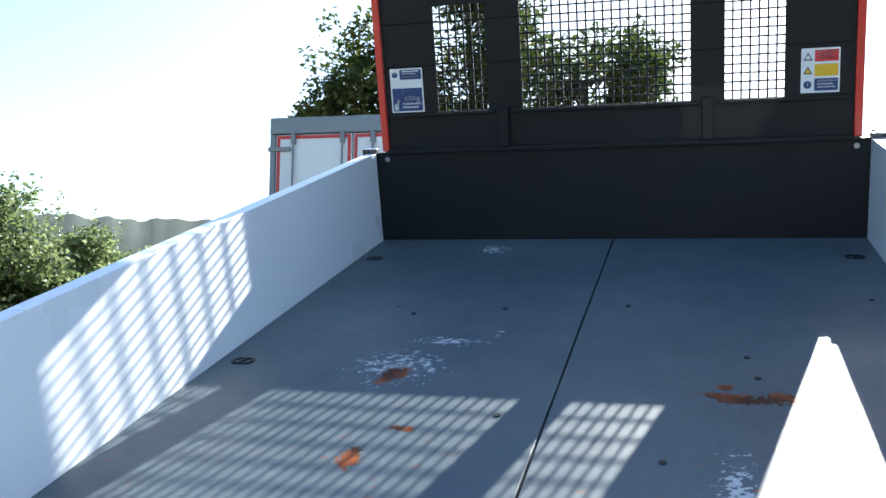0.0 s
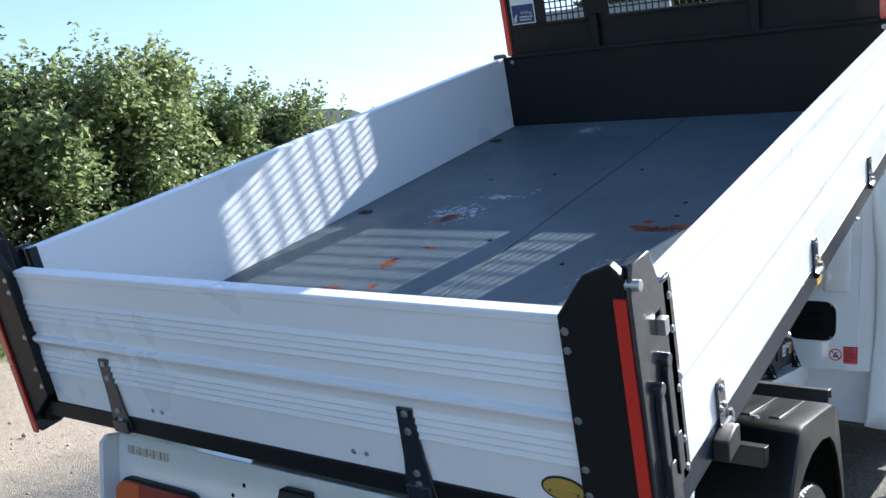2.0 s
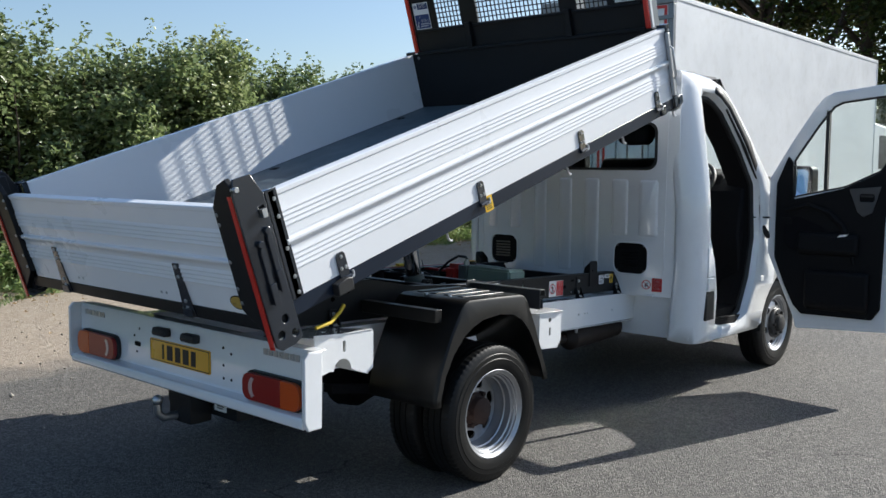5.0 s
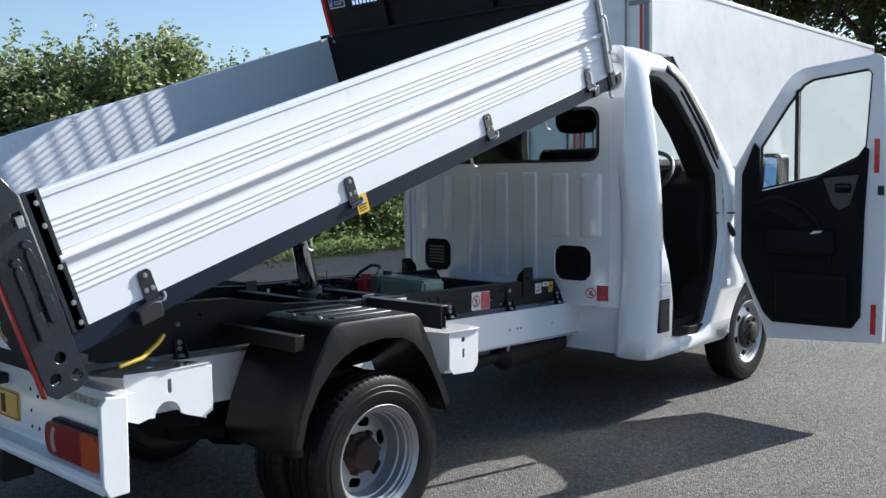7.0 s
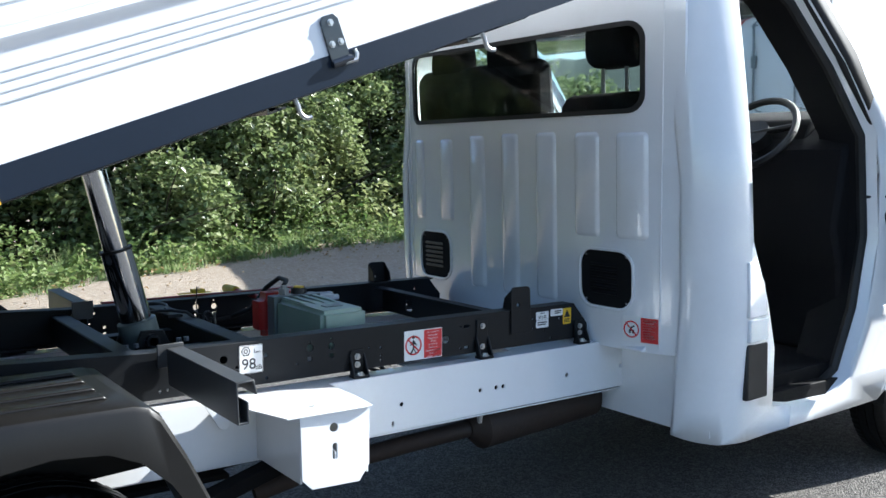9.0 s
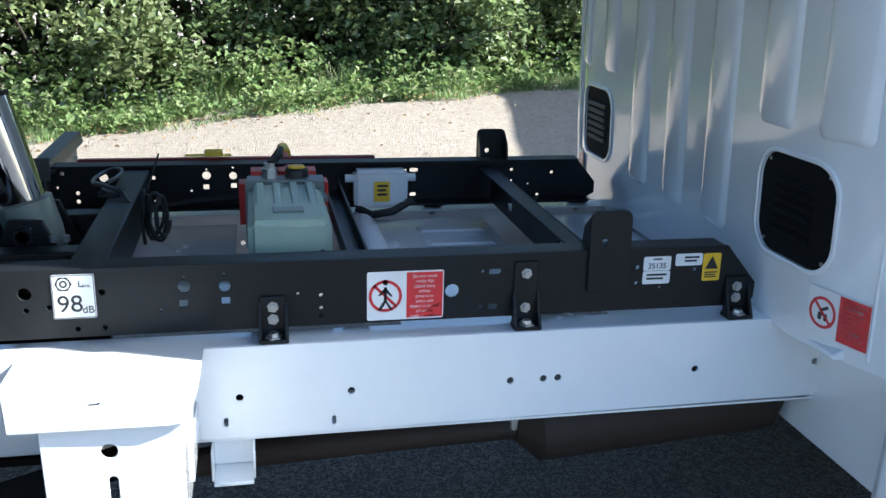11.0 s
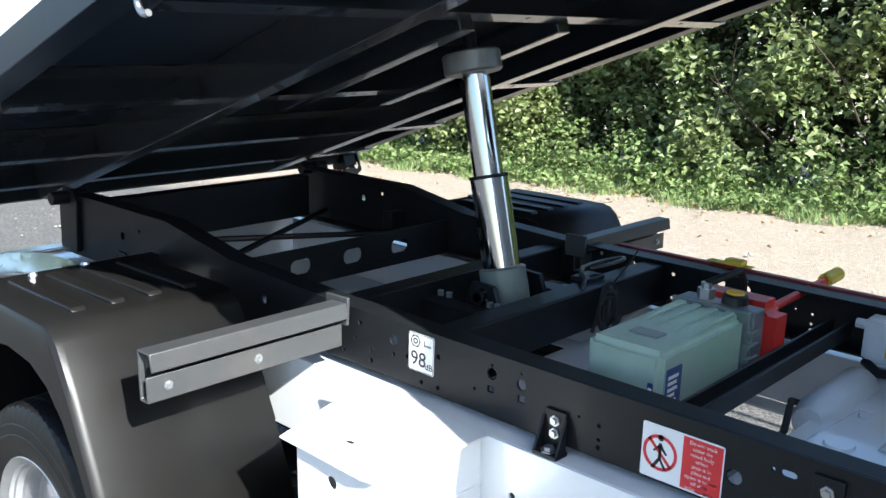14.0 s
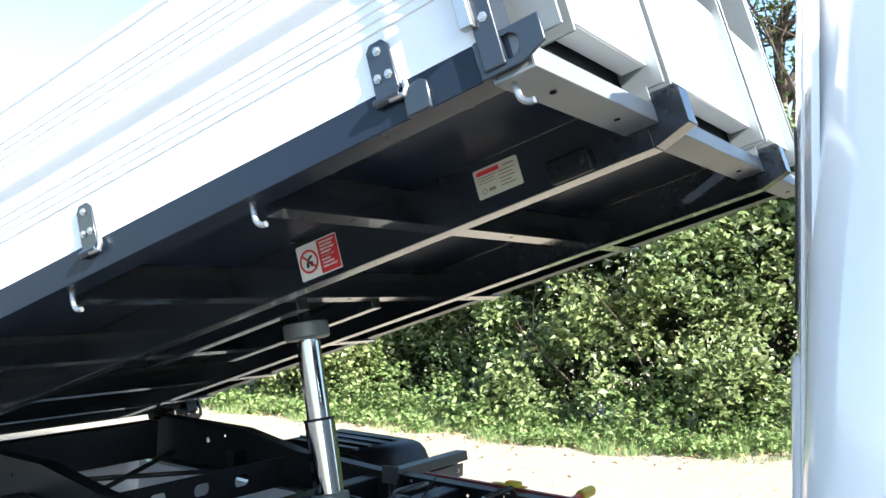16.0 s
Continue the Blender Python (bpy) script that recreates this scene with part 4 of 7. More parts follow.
def head_board():
    lower = sheet(rect(-1.0195, 1.0195, 0.0, 0.43), (), "y", 3.058, 3.064)
    ob = part("head_board", lower, BLACK, truck, "black steel headboard with square mesh windows", TIP, bevel=0.0015)
    win = ((-0.722, -0.49), (-0.35, 0.345), (0.47, 0.702))
    bm = sheet(rect(-0.955, 0.955, 0.436, 1.66), [rect(a, b, 0.6, 1.05) for a, b in win], "y", 3.062, 3.07)
    part("upper_panel", bm, BLACK, ob, bevel=0.0015)
    bm = B_()
    box(bm, -0.955, 0.955, 3.035, 3.0615, 0.425, 0.445)
    part("lower_ledge", bm, BLACK, ob, "black folded lip along the headboard", bevel=0.003)
    for a, b in ((-0.94, -0.47), (-0.385, 0.375), (0.44, 0.94)):
        bm = B_()
        box(bm, a, b, 3.045, 3.0615, 0.585, 0.6)
        part("ledge", bm, BLACK, ob, "black lip below the mesh", bevel=0.003)
    for x in (-0.43, 0.408):
        bm = B_()
        box(bm, x - 0.022, x + 0.022, 3.03, 3.0615, 0.445, 0.615)
        part("stiffener", bm, BLACK, ob, bevel=0.003)
    for v in (0.8, 0.98):
        for a, b in ((-0.955, -0.722), (-0.49, -0.35), (0.345, 0.47), (0.702, 0.955)):
            bm = B_()
            box(bm, a + 0.003, b - 0.003, 3.0595, 3.0615, v, v + 0.0035)
            part("fold_line", bm, DARK, ob)
    for a, b in win:
        bm = B_()
        nx, nz = max(1, round((b - a) / 0.0345)), 13
        px, pz = (b - a) / nx, 0.45 / nz
        for k in range(nx + 1):
            x = a + k * px
            box(bm, x - 0.0037, x + 0.0037, 3.0635, 3.0685, 0.6, 1.05)
        for k in range(nz + 1):
            z = 0.6 + k * pz
            box(bm, a, b, 3.0632, 3.0672, z - 0.0034, z + 0.0034)
        part("mesh_panel", bm, BLACK, ob, "black square steel mesh")
    for s in (1, -1):
        bm = B_()
        box(bm, *sorted((s * 0.955, s * 0.985)), 3.045, 3.062, 0.437, 1.66)
        part("red_edge", bm, REDREF, ob, "red painted edge strip", bevel=0.003)
        bm = B_()
        box(bm, *sorted((s * 0.956, s * 0.99)), 3.0705, 3.092, 0.437, 1.66)
        part("edge_post", bm, BOXWHITE, ob)
    # front face: posts and pale sheets that look to the cab
    for x in (-0.952, -0.44, 0.44, 0.952):
        bm = B_()
        prism(bm, [(x - 0.03, 3.071), (x + 0.03, 3.071), (x + 0.03, 3.165), (x + 0.023, 3.165), (x + 0.023, 3.078), (x - 0.023, 3.078), (x - 0.023, 3.165), (x - 0.03, 3.165)], "z", 0.005, 1.65)
        part("front_post", bm, HEADER, ob, bevel=0.002)
    for a, b in ((-0.92, -0.472), (-0.408, 0.408), (0.472, 0.92)):
        bm = B_()
        box(bm, a, b, 3.135, 3.14, 0.055, 0.43)
        box(bm, a, b, 3.081, 3.1345, 0.055, 0.06)
        part("front_sheet", bm, BOARD, ob, "pale sheet on the front of the headboard", bevel=0.001)
    bolts("bolt", [(x, 3.058, 0.4) for x in (-0.97, 0.97)], ob, 0.008, (0, -1, 0), 0.006)
    # labels on the bed's side
    m = TIP @ facing((-0.93, 3.0612, 0.605), (1, 0, 0), (0, 0, 1))
    ring = [circ(0.022, 0.163, 0.012, 20)]
    sticker("load_label", "blue and white load label on the headboard", truck, m, 0.148, 0.19, PRINTW,
            [(BLUE, [rect(0.006, 0.142, 0.006, 0.105), rect(0.045, 0.142, 0.142, 0.184), *ring]), (PRINTW, [rect(0.019, 0.025, 0.158, 0.172), rect(0.02, 0.024, 0.153, 0.156), [(0.012, 0.01), (0.03, 0.012), (0.032, 0.04), (0.04, 0.05), (0.03, 0.056), (0.02, 0.04), (0.012, 0.035)], [(0.05, 0.08), (0.062, 0.098), (0.058, 0.1), (0.046, 0.083)], *bars(0.05, 0.135, 0.012, 0.042, 2), *bars(0.055, 0.132, 0.147, 0.18, 3)])],
            [("400kg", 0.03, 0.093, 0.06, PRINTW)])
    m = TIP @ facing((0.758, 3.0612, 0.612), (1, 0, 0), (0, 0, 1))
    tri = lambda cy: [(0.008, cy - 0.014), (0.042, cy - 0.014), (0.025, cy + 0.016)]
    tri2 = lambda cy: [(0.014, cy - 0.01), (0.036, cy - 0.01), (0.025, cy + 0.009)]
    sticker("safety_label", "red, yellow and blue safety label on the headboard", truck, m, 0.142, 0.172, PRINTW,
            [(REDPRINT, [rect(0.05, 0.136, 0.12, 0.165)]), (YELLOW, [rect(0.05, 0.136, 0.064, 0.11), tri2(0.087)]), (BLUE, [rect(0.05, 0.136, 0.008, 0.055), circ(0.025, 0.032, 0.015, 18)]),
             (PRINTK, [[tri(0.14), tri2(0.14)], [tri(0.087), tri2(0.087)]]), (PRINTW, [*bars(0.06, 0.128, 0.124, 0.16, 3), *bars(0.06, 0.128, 0.013, 0.05, 3), rect(0.022, 0.028, 0.026, 0.042)])])


head_board()

# ---- chassis, subframe, running gear ----
def chassis():
    for s in (1, -1):
        # white frame rail: web, flanges
        web = [(-1.08, 0.567), (2.32, 0.58), (2.32, 0.765), (-1.08, 0.765)]
        holes = [circ(y, 0.66, 0.0075, 10) for y in (0.943, 1.157, 1.479, 1.549, 1.58, 1.883, 2.164, -0.75)] + [rrect(y, z, 0.008, 0.018, 0.003, 2) for y, z in ((0.916, 0.61), (1.123, 0.6))]
        bm = sheet(web, holes, "x", s * 0.524, s * 0.53)
        for z0, z1 in ((0.759, 0.765), (0.567, 0.573)):
            box(bm, *sorted((s * 0.455, s * 0.5235)), -1.08, 2.32, z0, z1)
        part("frame_rail", bm, WHITE, truck, "white chassis frame rail", RAKE, bevel=0.0015)
        # black subframe rail on it
        top = 0.918
        outline = [(-0.93, 0.785), (1.99, 0.785), (2.02, 0.8), (2.02, 0.835), (1.95, top), (0.35, top), (-0.05, 0.935), (-0.35, 0.985), (-0.9, 0.985), (-0.95, 0.94)]
        holes = []
        for y, z, d in ((0.385, 0.887, 0.005), (0.402, 0.897, 0.005), (0.403, 0.881, 0.005), (0.384, 0.807, 0.005), (0.406, 0.809, 0.005), (0.461, 0.887, 0.006), (0.445, 0.848, 0.004),
                        (0.498, 0.831, 0.006), (0.498, 0.807, 0.006), (0.57, 0.873, 0.012), (0.57, 0.841, 0.005), (0.61, 0.846, 0.005), (0.656, 0.801, 0.005), (0.704, 0.802, 0.005), (0.703, 0.871, 0.006),
                        (0.805, 0.831, 0.0035), (0.849, 0.875, 0.012), (0.849, 0.893, 0.003), (0.923, 0.873, 0.011), (0.923, 0.897, 0.003), (1.059, 0.852, 0.003), (1.103, 0.847, 0.004), (1.103, 0.821, 0.004), (1.103, 0.805, 0.005),
                        (1.362, 0.844, 0.014), (1.424, 0.882, 0.0035), (1.422, 0.808, 0.004), (1.751, 0.877, 0.005), (1.751, 0.843, 0.004), (1.804, 0.832, 0.003), (1.879, 0.867, 0.005), (1.836, 0.798, 0.005), (-0.6, 0.9, 0.012), (-0.5, 0.93, 0.007), (0.1, 0.86, 0.012)):
            holes.append(circ(y, z, d, 10 if d < 0.01 else 18))
        holes += [rrect(1.449, 0.881, 0.026, 0.012, 0.006, 3), rrect(1.447, 0.807, 0.02, 0.011, 0.005, 3), rrect(0.847, 0.842, 0.016, 0.014, 0.001, 2), rrect(0.924, 0.844, 0.016, 0.014, 0.001, 2)]
        bm = sheet(outline, holes, "x", s * 0.484, s * 0.49)
        box(bm, *sorted((s * 0.43, s * 0.4835)), 0.36, 1.945, top - 0.006, top)
        box(bm, *sorted((s * 0.43, s * 0.4835)), -0.93, 1.985, 0.785, 0.791)
        prism(bm, [(-0.9, 0.979), (-0.35, 0.979), (-0.05, 0.929), (0.36, 0.912), (0.36, 0.918), (-0.05, 0.935), (-0.35, 0.985), (-0.9, 0.985)], "x", *sorted((s * 0.43, s * 0.4835)))
        part("subframe_rail", bm, BLACK, truck, "black tipper subframe rail with drilled holes", RAKE, bevel=0.0012)
        for y in (1.011, 1.512, 1.975, 0.2, -0.6):
            bm = B_()
            z0 = 0.766
            box(bm, *sorted((s * 0.4905, s * 0.497)), y - 0.024, y + 0.024, z0, z0 + (0.085 if y != 1.512 else 0.135))
            box(bm, *sorted((s * 0.4905, s * 0.528)), y - 0.028, y + 0.028, z0, z0 + 0.008)
            for d in (-0.028, 0.022):
                prism(bm, [(s * 0.497, z0 + 0.008), (s * 0.526, z0 + 0.008), (s * 0.497, z0 + 0.075)], "y", y + d, y + d + 0.006)
            b = part("mounting_bracket", bm, BLACK, truck, "black folded mounting bracket", RAKE, bevel=0.0015)
            bolts("bolt", [(s * 0.497, y, z0 + 0.039), (s * 0.497, y, z0 + (0.064 if y != 1.512 else 0.111))], b, 0.0075, (s, 0, 0), 0.008)
            bolts("bolt", [(s * 0.512, y, z0 + 0.008)], b, 0.011, (0, 0, 1), 0.01)
            bolts("bolt", [(s * 0.512, y, 0.757)], b, 0.009, (0, 0, -1), 0.02)
        # upright guide horns near the cab
        head = [(1.642, 0.832), (1.734, 0.832), (1.728, 0.985), *arc(1.712, 0.985, 0.016, 0, 90, 4), *arc(1.657, 0.985, 0.016, 90, 180, 4)]
        bm = sheet(head, [circ(1.673, 0.936, 0.007, 10)], "x", s * 0.4905, s * 0.498)
        for y in (1.642, 1.721):
            prism(bm, [(s * 0.4905, 0.92), (s * 0.445, 0.92), (s * 0.455, 0.96), (s * 0.4905, 0.99)], "y", y, y + 0.007)
        part("guide_horn", bm, BLACK, truck, "black upright body guide", RAKE, bevel=0.002)
    # cross members
    for y, w, dz in ((0.33, 0.06, 0.0), (0.668, 0.068, 0.008), (-0.88, 0.06, 0.06)):
        bm = B_()
        prism(bm, [(y - w / 2, 0.8), (y + w / 2, 0.8), (y + w / 2, 0.9 + dz), (y - w / 2, 0.9 + dz)], "x", -0.429, 0.429)
        part("subframe_cross_member", bm, BLACK, truck, "black subframe cross member", RAKE, bevel=0.005)
    bm = sheet(rect(-0.429, 0.429, 0.79, 0.905), [rrect(x, 0.85, 0.075, 0.045, 0.02) for x in (-0.2, 0.0, 0.2)], "y", -0.12, -0.112)
    part("holed_plate", bm, BLACK, truck, "black cross plate with oval holes", RAKE, bevel=0.0015)
    bm = sheet(rect(-0.429, 0.429, 0.795, 0.9), [rrect(x, 0.84, 0.06, 0.045, 0.018) for x in (-0.22, 0.24)], "y", 1.672, 1.679)
    box(bm, -0.429, 0.429, 1.632, 1.6715, 0.894, 0.9)
    part("holed_plate", bm, BLACK, truck, "black cross plate with oval holes", RAKE, bevel=0.0015)
    bm = B_()
    for a, b in (((-0.43, -0.3), (0.43, -0.75)), ((0.43, -0.3), (-0.43, -0.75))):
        tube(bm, [(a[0], a[1], 0.83), (b[0], b[1], 0.84)], 0.01, 8)
    part("brace", bm, BLACK, truck, m=RAKE)
    for s in (1, -1):
        bm = B_()
        prism(bm, [(-0.98, 0.8), (-0.87, 0.8), (-0.86, 0.96), (-0.89, 1.005), (-0.94, 1.005), (-0.975, 0.96)], "x", *sorted((s * 0.491, s * 0.505)))
        tube(bm, [(s * 0.44, -0.915, 0.975), (s * 0.56, -0.915, 0.975)], 0.022, 16)
        part("rear_pivot", bm, BLACK, truck, "black rear tipping pivot", RAKE, bevel=0.003)
    # white floor panels seen between the rails
    bm = sheet(rect(-0.43, 0.42, 1.275, 1.65), [rrect(-0.2, 1.35, 0.012, 0.03, 0.004), rrect(-0.16, 1.352, 0.012, 0.012, 0.004)], "z", 0.738, 0.745)
    shield = part("tank_shield", bm, WHITE, truck, "white pressed metal shield between the rails", RAKE, bevel=0.002)
    for x in (-0.3, -0.17, -0.04, 0.1):
        bm = B_()
        prism(bm, [(1.43, 0.745), (1.445, 0.754), (1.61, 0.754), (1.625, 0.745)], "x", x - 0.03, x + 0.03)
        part("pressed_rib", bm, WHITE, shield, bevel=0.004)
    bm = B_()
    tube(bm, [(0.02, 1.37, 0.745), (0.02, 1.37, 0.75)], [0.032, 0.028], 20)
    part("shield_cap", bm, WHITE, truck, m=RAKE)
    bm = sheet(rect(-0.44, 0.3, 0.645, 0.93), [rrect(-0.23, 0.8, 0.03, 0.014, 0.004), rrect(-0.19, 0.785, 0.02, 0.012, 0.004)], "z", 0.735, 0.741)
    part("floor_panel", bm, WHITE, truck, "white panel below the ram", RAKE, bevel=0.0015)
    bm = sheet(rect(-0.43, 0.43, 1.73, 2.1), (), "z", 0.738, 0.746)
    part("floor_panel", bm, WHITE, truck, "white panel behind the cab", RAKE)
    bm = sheet(rect(-0.45, 0.45, -1.05, -0.15), [rrect(0.1, -0.5, 0.3, 0.2, 0.05)], "z", 0.6, 0.606)
    part("floor_panel", bm, WHITE, truck, "white panel over the rear axle", RAKE)
    bm = B_()
    vs = tube(bm, [(-0.4, 1.275, 0.735), (-0.36, 1.275, 0.735), (-0.12, 1.275, 0.735), (-0.06, 1.275, 0.735)], [0.03, 0.05, 0.05, 0.035], 16)
    part("fuel_tank", bm, FUEL, truck, "pale plastic tank below the shield", RAKE)
    bm = B_()
    prism(bm, [(1.172, 0.87), (1.172, 0.83), (1.222, 0.83), (1.222, 0.87), (1.215, 0.87), (1.215, 0.837), (1.179, 0.837), (1.179, 0.87)], "x", -0.429, 0.429)
    part("tank_rail", bm, GUARD, truck, "dark steel rail beside the oil tank", RAKE, bevel=0.002)
    # added panel, no truck part: its near-black stands for shade between the rails
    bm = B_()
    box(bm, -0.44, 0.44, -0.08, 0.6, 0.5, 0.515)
    part("shade_panel", bm, DARK, truck, "added dark panel standing for the shade between the rails", RAKE)
    # exhaust and prop shaft in the dark below
    bm = B_()
    tube(bm, [(0.3, 0.75, 0.36), (0.33, 0.95, 0.4), (0.36, 1.3, 0.42), (0.38, 1.55, 0.43)], 0.032, 12)
    tube(bm, [(0.38, 1.55, 0.43), (0.38, 1.6, 0.43), (0.38, 2.15, 0.45), (0.38, 2.2, 0.45)], [0.035, 0.085, 0.085, 0.035], 18)
    part("exhaust", bm, EXHAUST, truck, "rusty brown exhaust pipe and silencer")
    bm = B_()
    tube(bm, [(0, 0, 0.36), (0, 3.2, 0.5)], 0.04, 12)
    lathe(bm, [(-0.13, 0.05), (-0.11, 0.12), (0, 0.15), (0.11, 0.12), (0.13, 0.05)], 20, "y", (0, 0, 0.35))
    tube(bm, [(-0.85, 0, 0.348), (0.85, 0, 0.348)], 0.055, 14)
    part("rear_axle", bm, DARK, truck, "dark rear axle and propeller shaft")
    for s in (1, -1):
        bm = B_()
        pts = [(s * 0.6, -0.7, 0.5), (s * 0.6, -0.35, 0.44), (s * 0.6, 0, 0.42), (s * 0.6, 0.35, 0.44), (s * 0.6, 0.75, 0.54)]
        for k, (a, b) in enumerate(zip(pts, pts[1:])):
            prism(bm, [(a[1], a[2]), (b[1], b[2]), (b[1], b[2] + 0.04), (a[1], a[2] + 0.04)], "x", *sorted((s * 0.57, s * 0.63)))
        part("leaf_spring", bm, DARK, truck, "dark leaf spring")
    bm = B_()
    prism(bm, [(0.5, 0.886), (0.57, 0.886), (0.57, 0.891), (0.505, 0.891), (0.505, 0.964), (0.57, 0.964), (0.57, 0.969), (0.5, 0.969)], "z", 0.507, 0.5665)
    part("pipe_hanger", bm, WHITE, truck, "white folded hanger below the frame rail", RAKE, bevel=0.002)
    bm = B_()
    box(bm, 0.5, 0.577, 0.89, 0.965, 0.499, 0.5065)
    part("hanger_foot", bm, WHITE, truck, m=RAKE, bevel=0.002)
    bm = B_()
    tube(bm, [(0.5, 1.5, 0.58), (0.5, 1.5, 0.535)], [0.012, 0.008], 8)
    part("drain_stub", bm, STEEL, truck, m=RAKE)


chassis()


def brackets():
    """White folded body brackets that stand out from the frame rail before and behind the rear wheel."""
    bm = sheet([(0.652, 0.59), (0.683, 0.56), (0.83, 0.555), (0.862, 0.6), (0.862, 0.766), (0.648, 0.766)], [circ(0.7497, 0.7222, 0.013, 13), rrect(0.7526, 0.655, 0.0143, 0.0461, 0.0071, 4)], "x", 0.814, 0.82)
    ob = part("step_bracket", bm, WHITE, truck, "white folded bracket ahead of the rear wheel", RAKE, bevel=0.0015)
    bm = sheet([(0.531, 0.558), (0.662, 0.556), (0.829, 0.607), (0.834, 0.842), (0.828, 0.868), (0.717, 0.88), (0.531, 0.882)], [rrect(0.747, 0.718, 0.012, 0.022, 0.005)], "z", 0.7665, 0.7705)
    part("top_plate", bm, WHITE, ob, bevel=0.001)
    bm = sheet([(0.531, 0.6), (0.7, 0.578), (0.813, 0.575), (0.813, 0.766), (0.531, 0.766)], (), "y", 0.857, 0.862)
    part("front_web", bm, WHITE, ob)
    bm = B_()
    box(bm, 0.531, 0.8135, 0.65, 0.655, 0.58, 0.766)
    part("rear_web", bm, WHITE, ob)
    bm = B_()
    box(bm, 0.531, 0.7, 0.8625, 0.866, 0.588, 0.66)
    part("doubler", bm, WHITE, ob, bevel=0.001)
    # a small folded tab behind the bracket
    bm = sheet([(0.51, 0.806), (0.548, 0.74), (0.556, 0.728), (0.576, 0.722), (0.6, 0.765), (0.612, 0.815)], [rrect(0.588, 0.79, 0.012, 0.03, 0.005, 3)], "x", 0.56, 0.564)
    part("pipe_tab", bm, WHITE, truck, "white slotted tab beside the mudguard", RAKE @ Matrix.Translation((0, -0.03, -0.035)), bevel=0.001)
    bm = sheet([(-1.03, 0.695), (-0.985, 0.675), (-0.945, 0.685), *arc(-0.872, 0.682, 0.05, 180, 0, 8), (-0.8, 0.67), (-0.73, 0.645), (-0.69, 0.665), (-0.69, 0.832), (-1.03, 0.852)], [rrect(-0.862, 0.785, 0.016, 0.05, 0.007, 4)], "x", 0.894, 0.9)
    ob = part("tail_bracket", bm, WHITE, truck, "white folded bracket behind the rear wheel", bevel=0.0015)
    bm = sheet([(0.53, -0.715), (0.905, -0.7), (0.905, -1.04), (0.53, -1.04)], [circ(0.75, -0.85, 0.012)], "z", 0.8, 0.804)
    bmesh.ops.rotate(bm, cent=(0.53, 0, 0.8), matrix=Matrix.Rotation(radians(-6), 3, "Y"), verts=bm.verts)
    part("top_plate", bm, WHITE, ob)
    bm = B_()
    box(bm, 0.53, 0.8935, -0.72, -0.715, 0.64, 0.81)
    part("gusset", bm, WHITE, ob)


brackets()


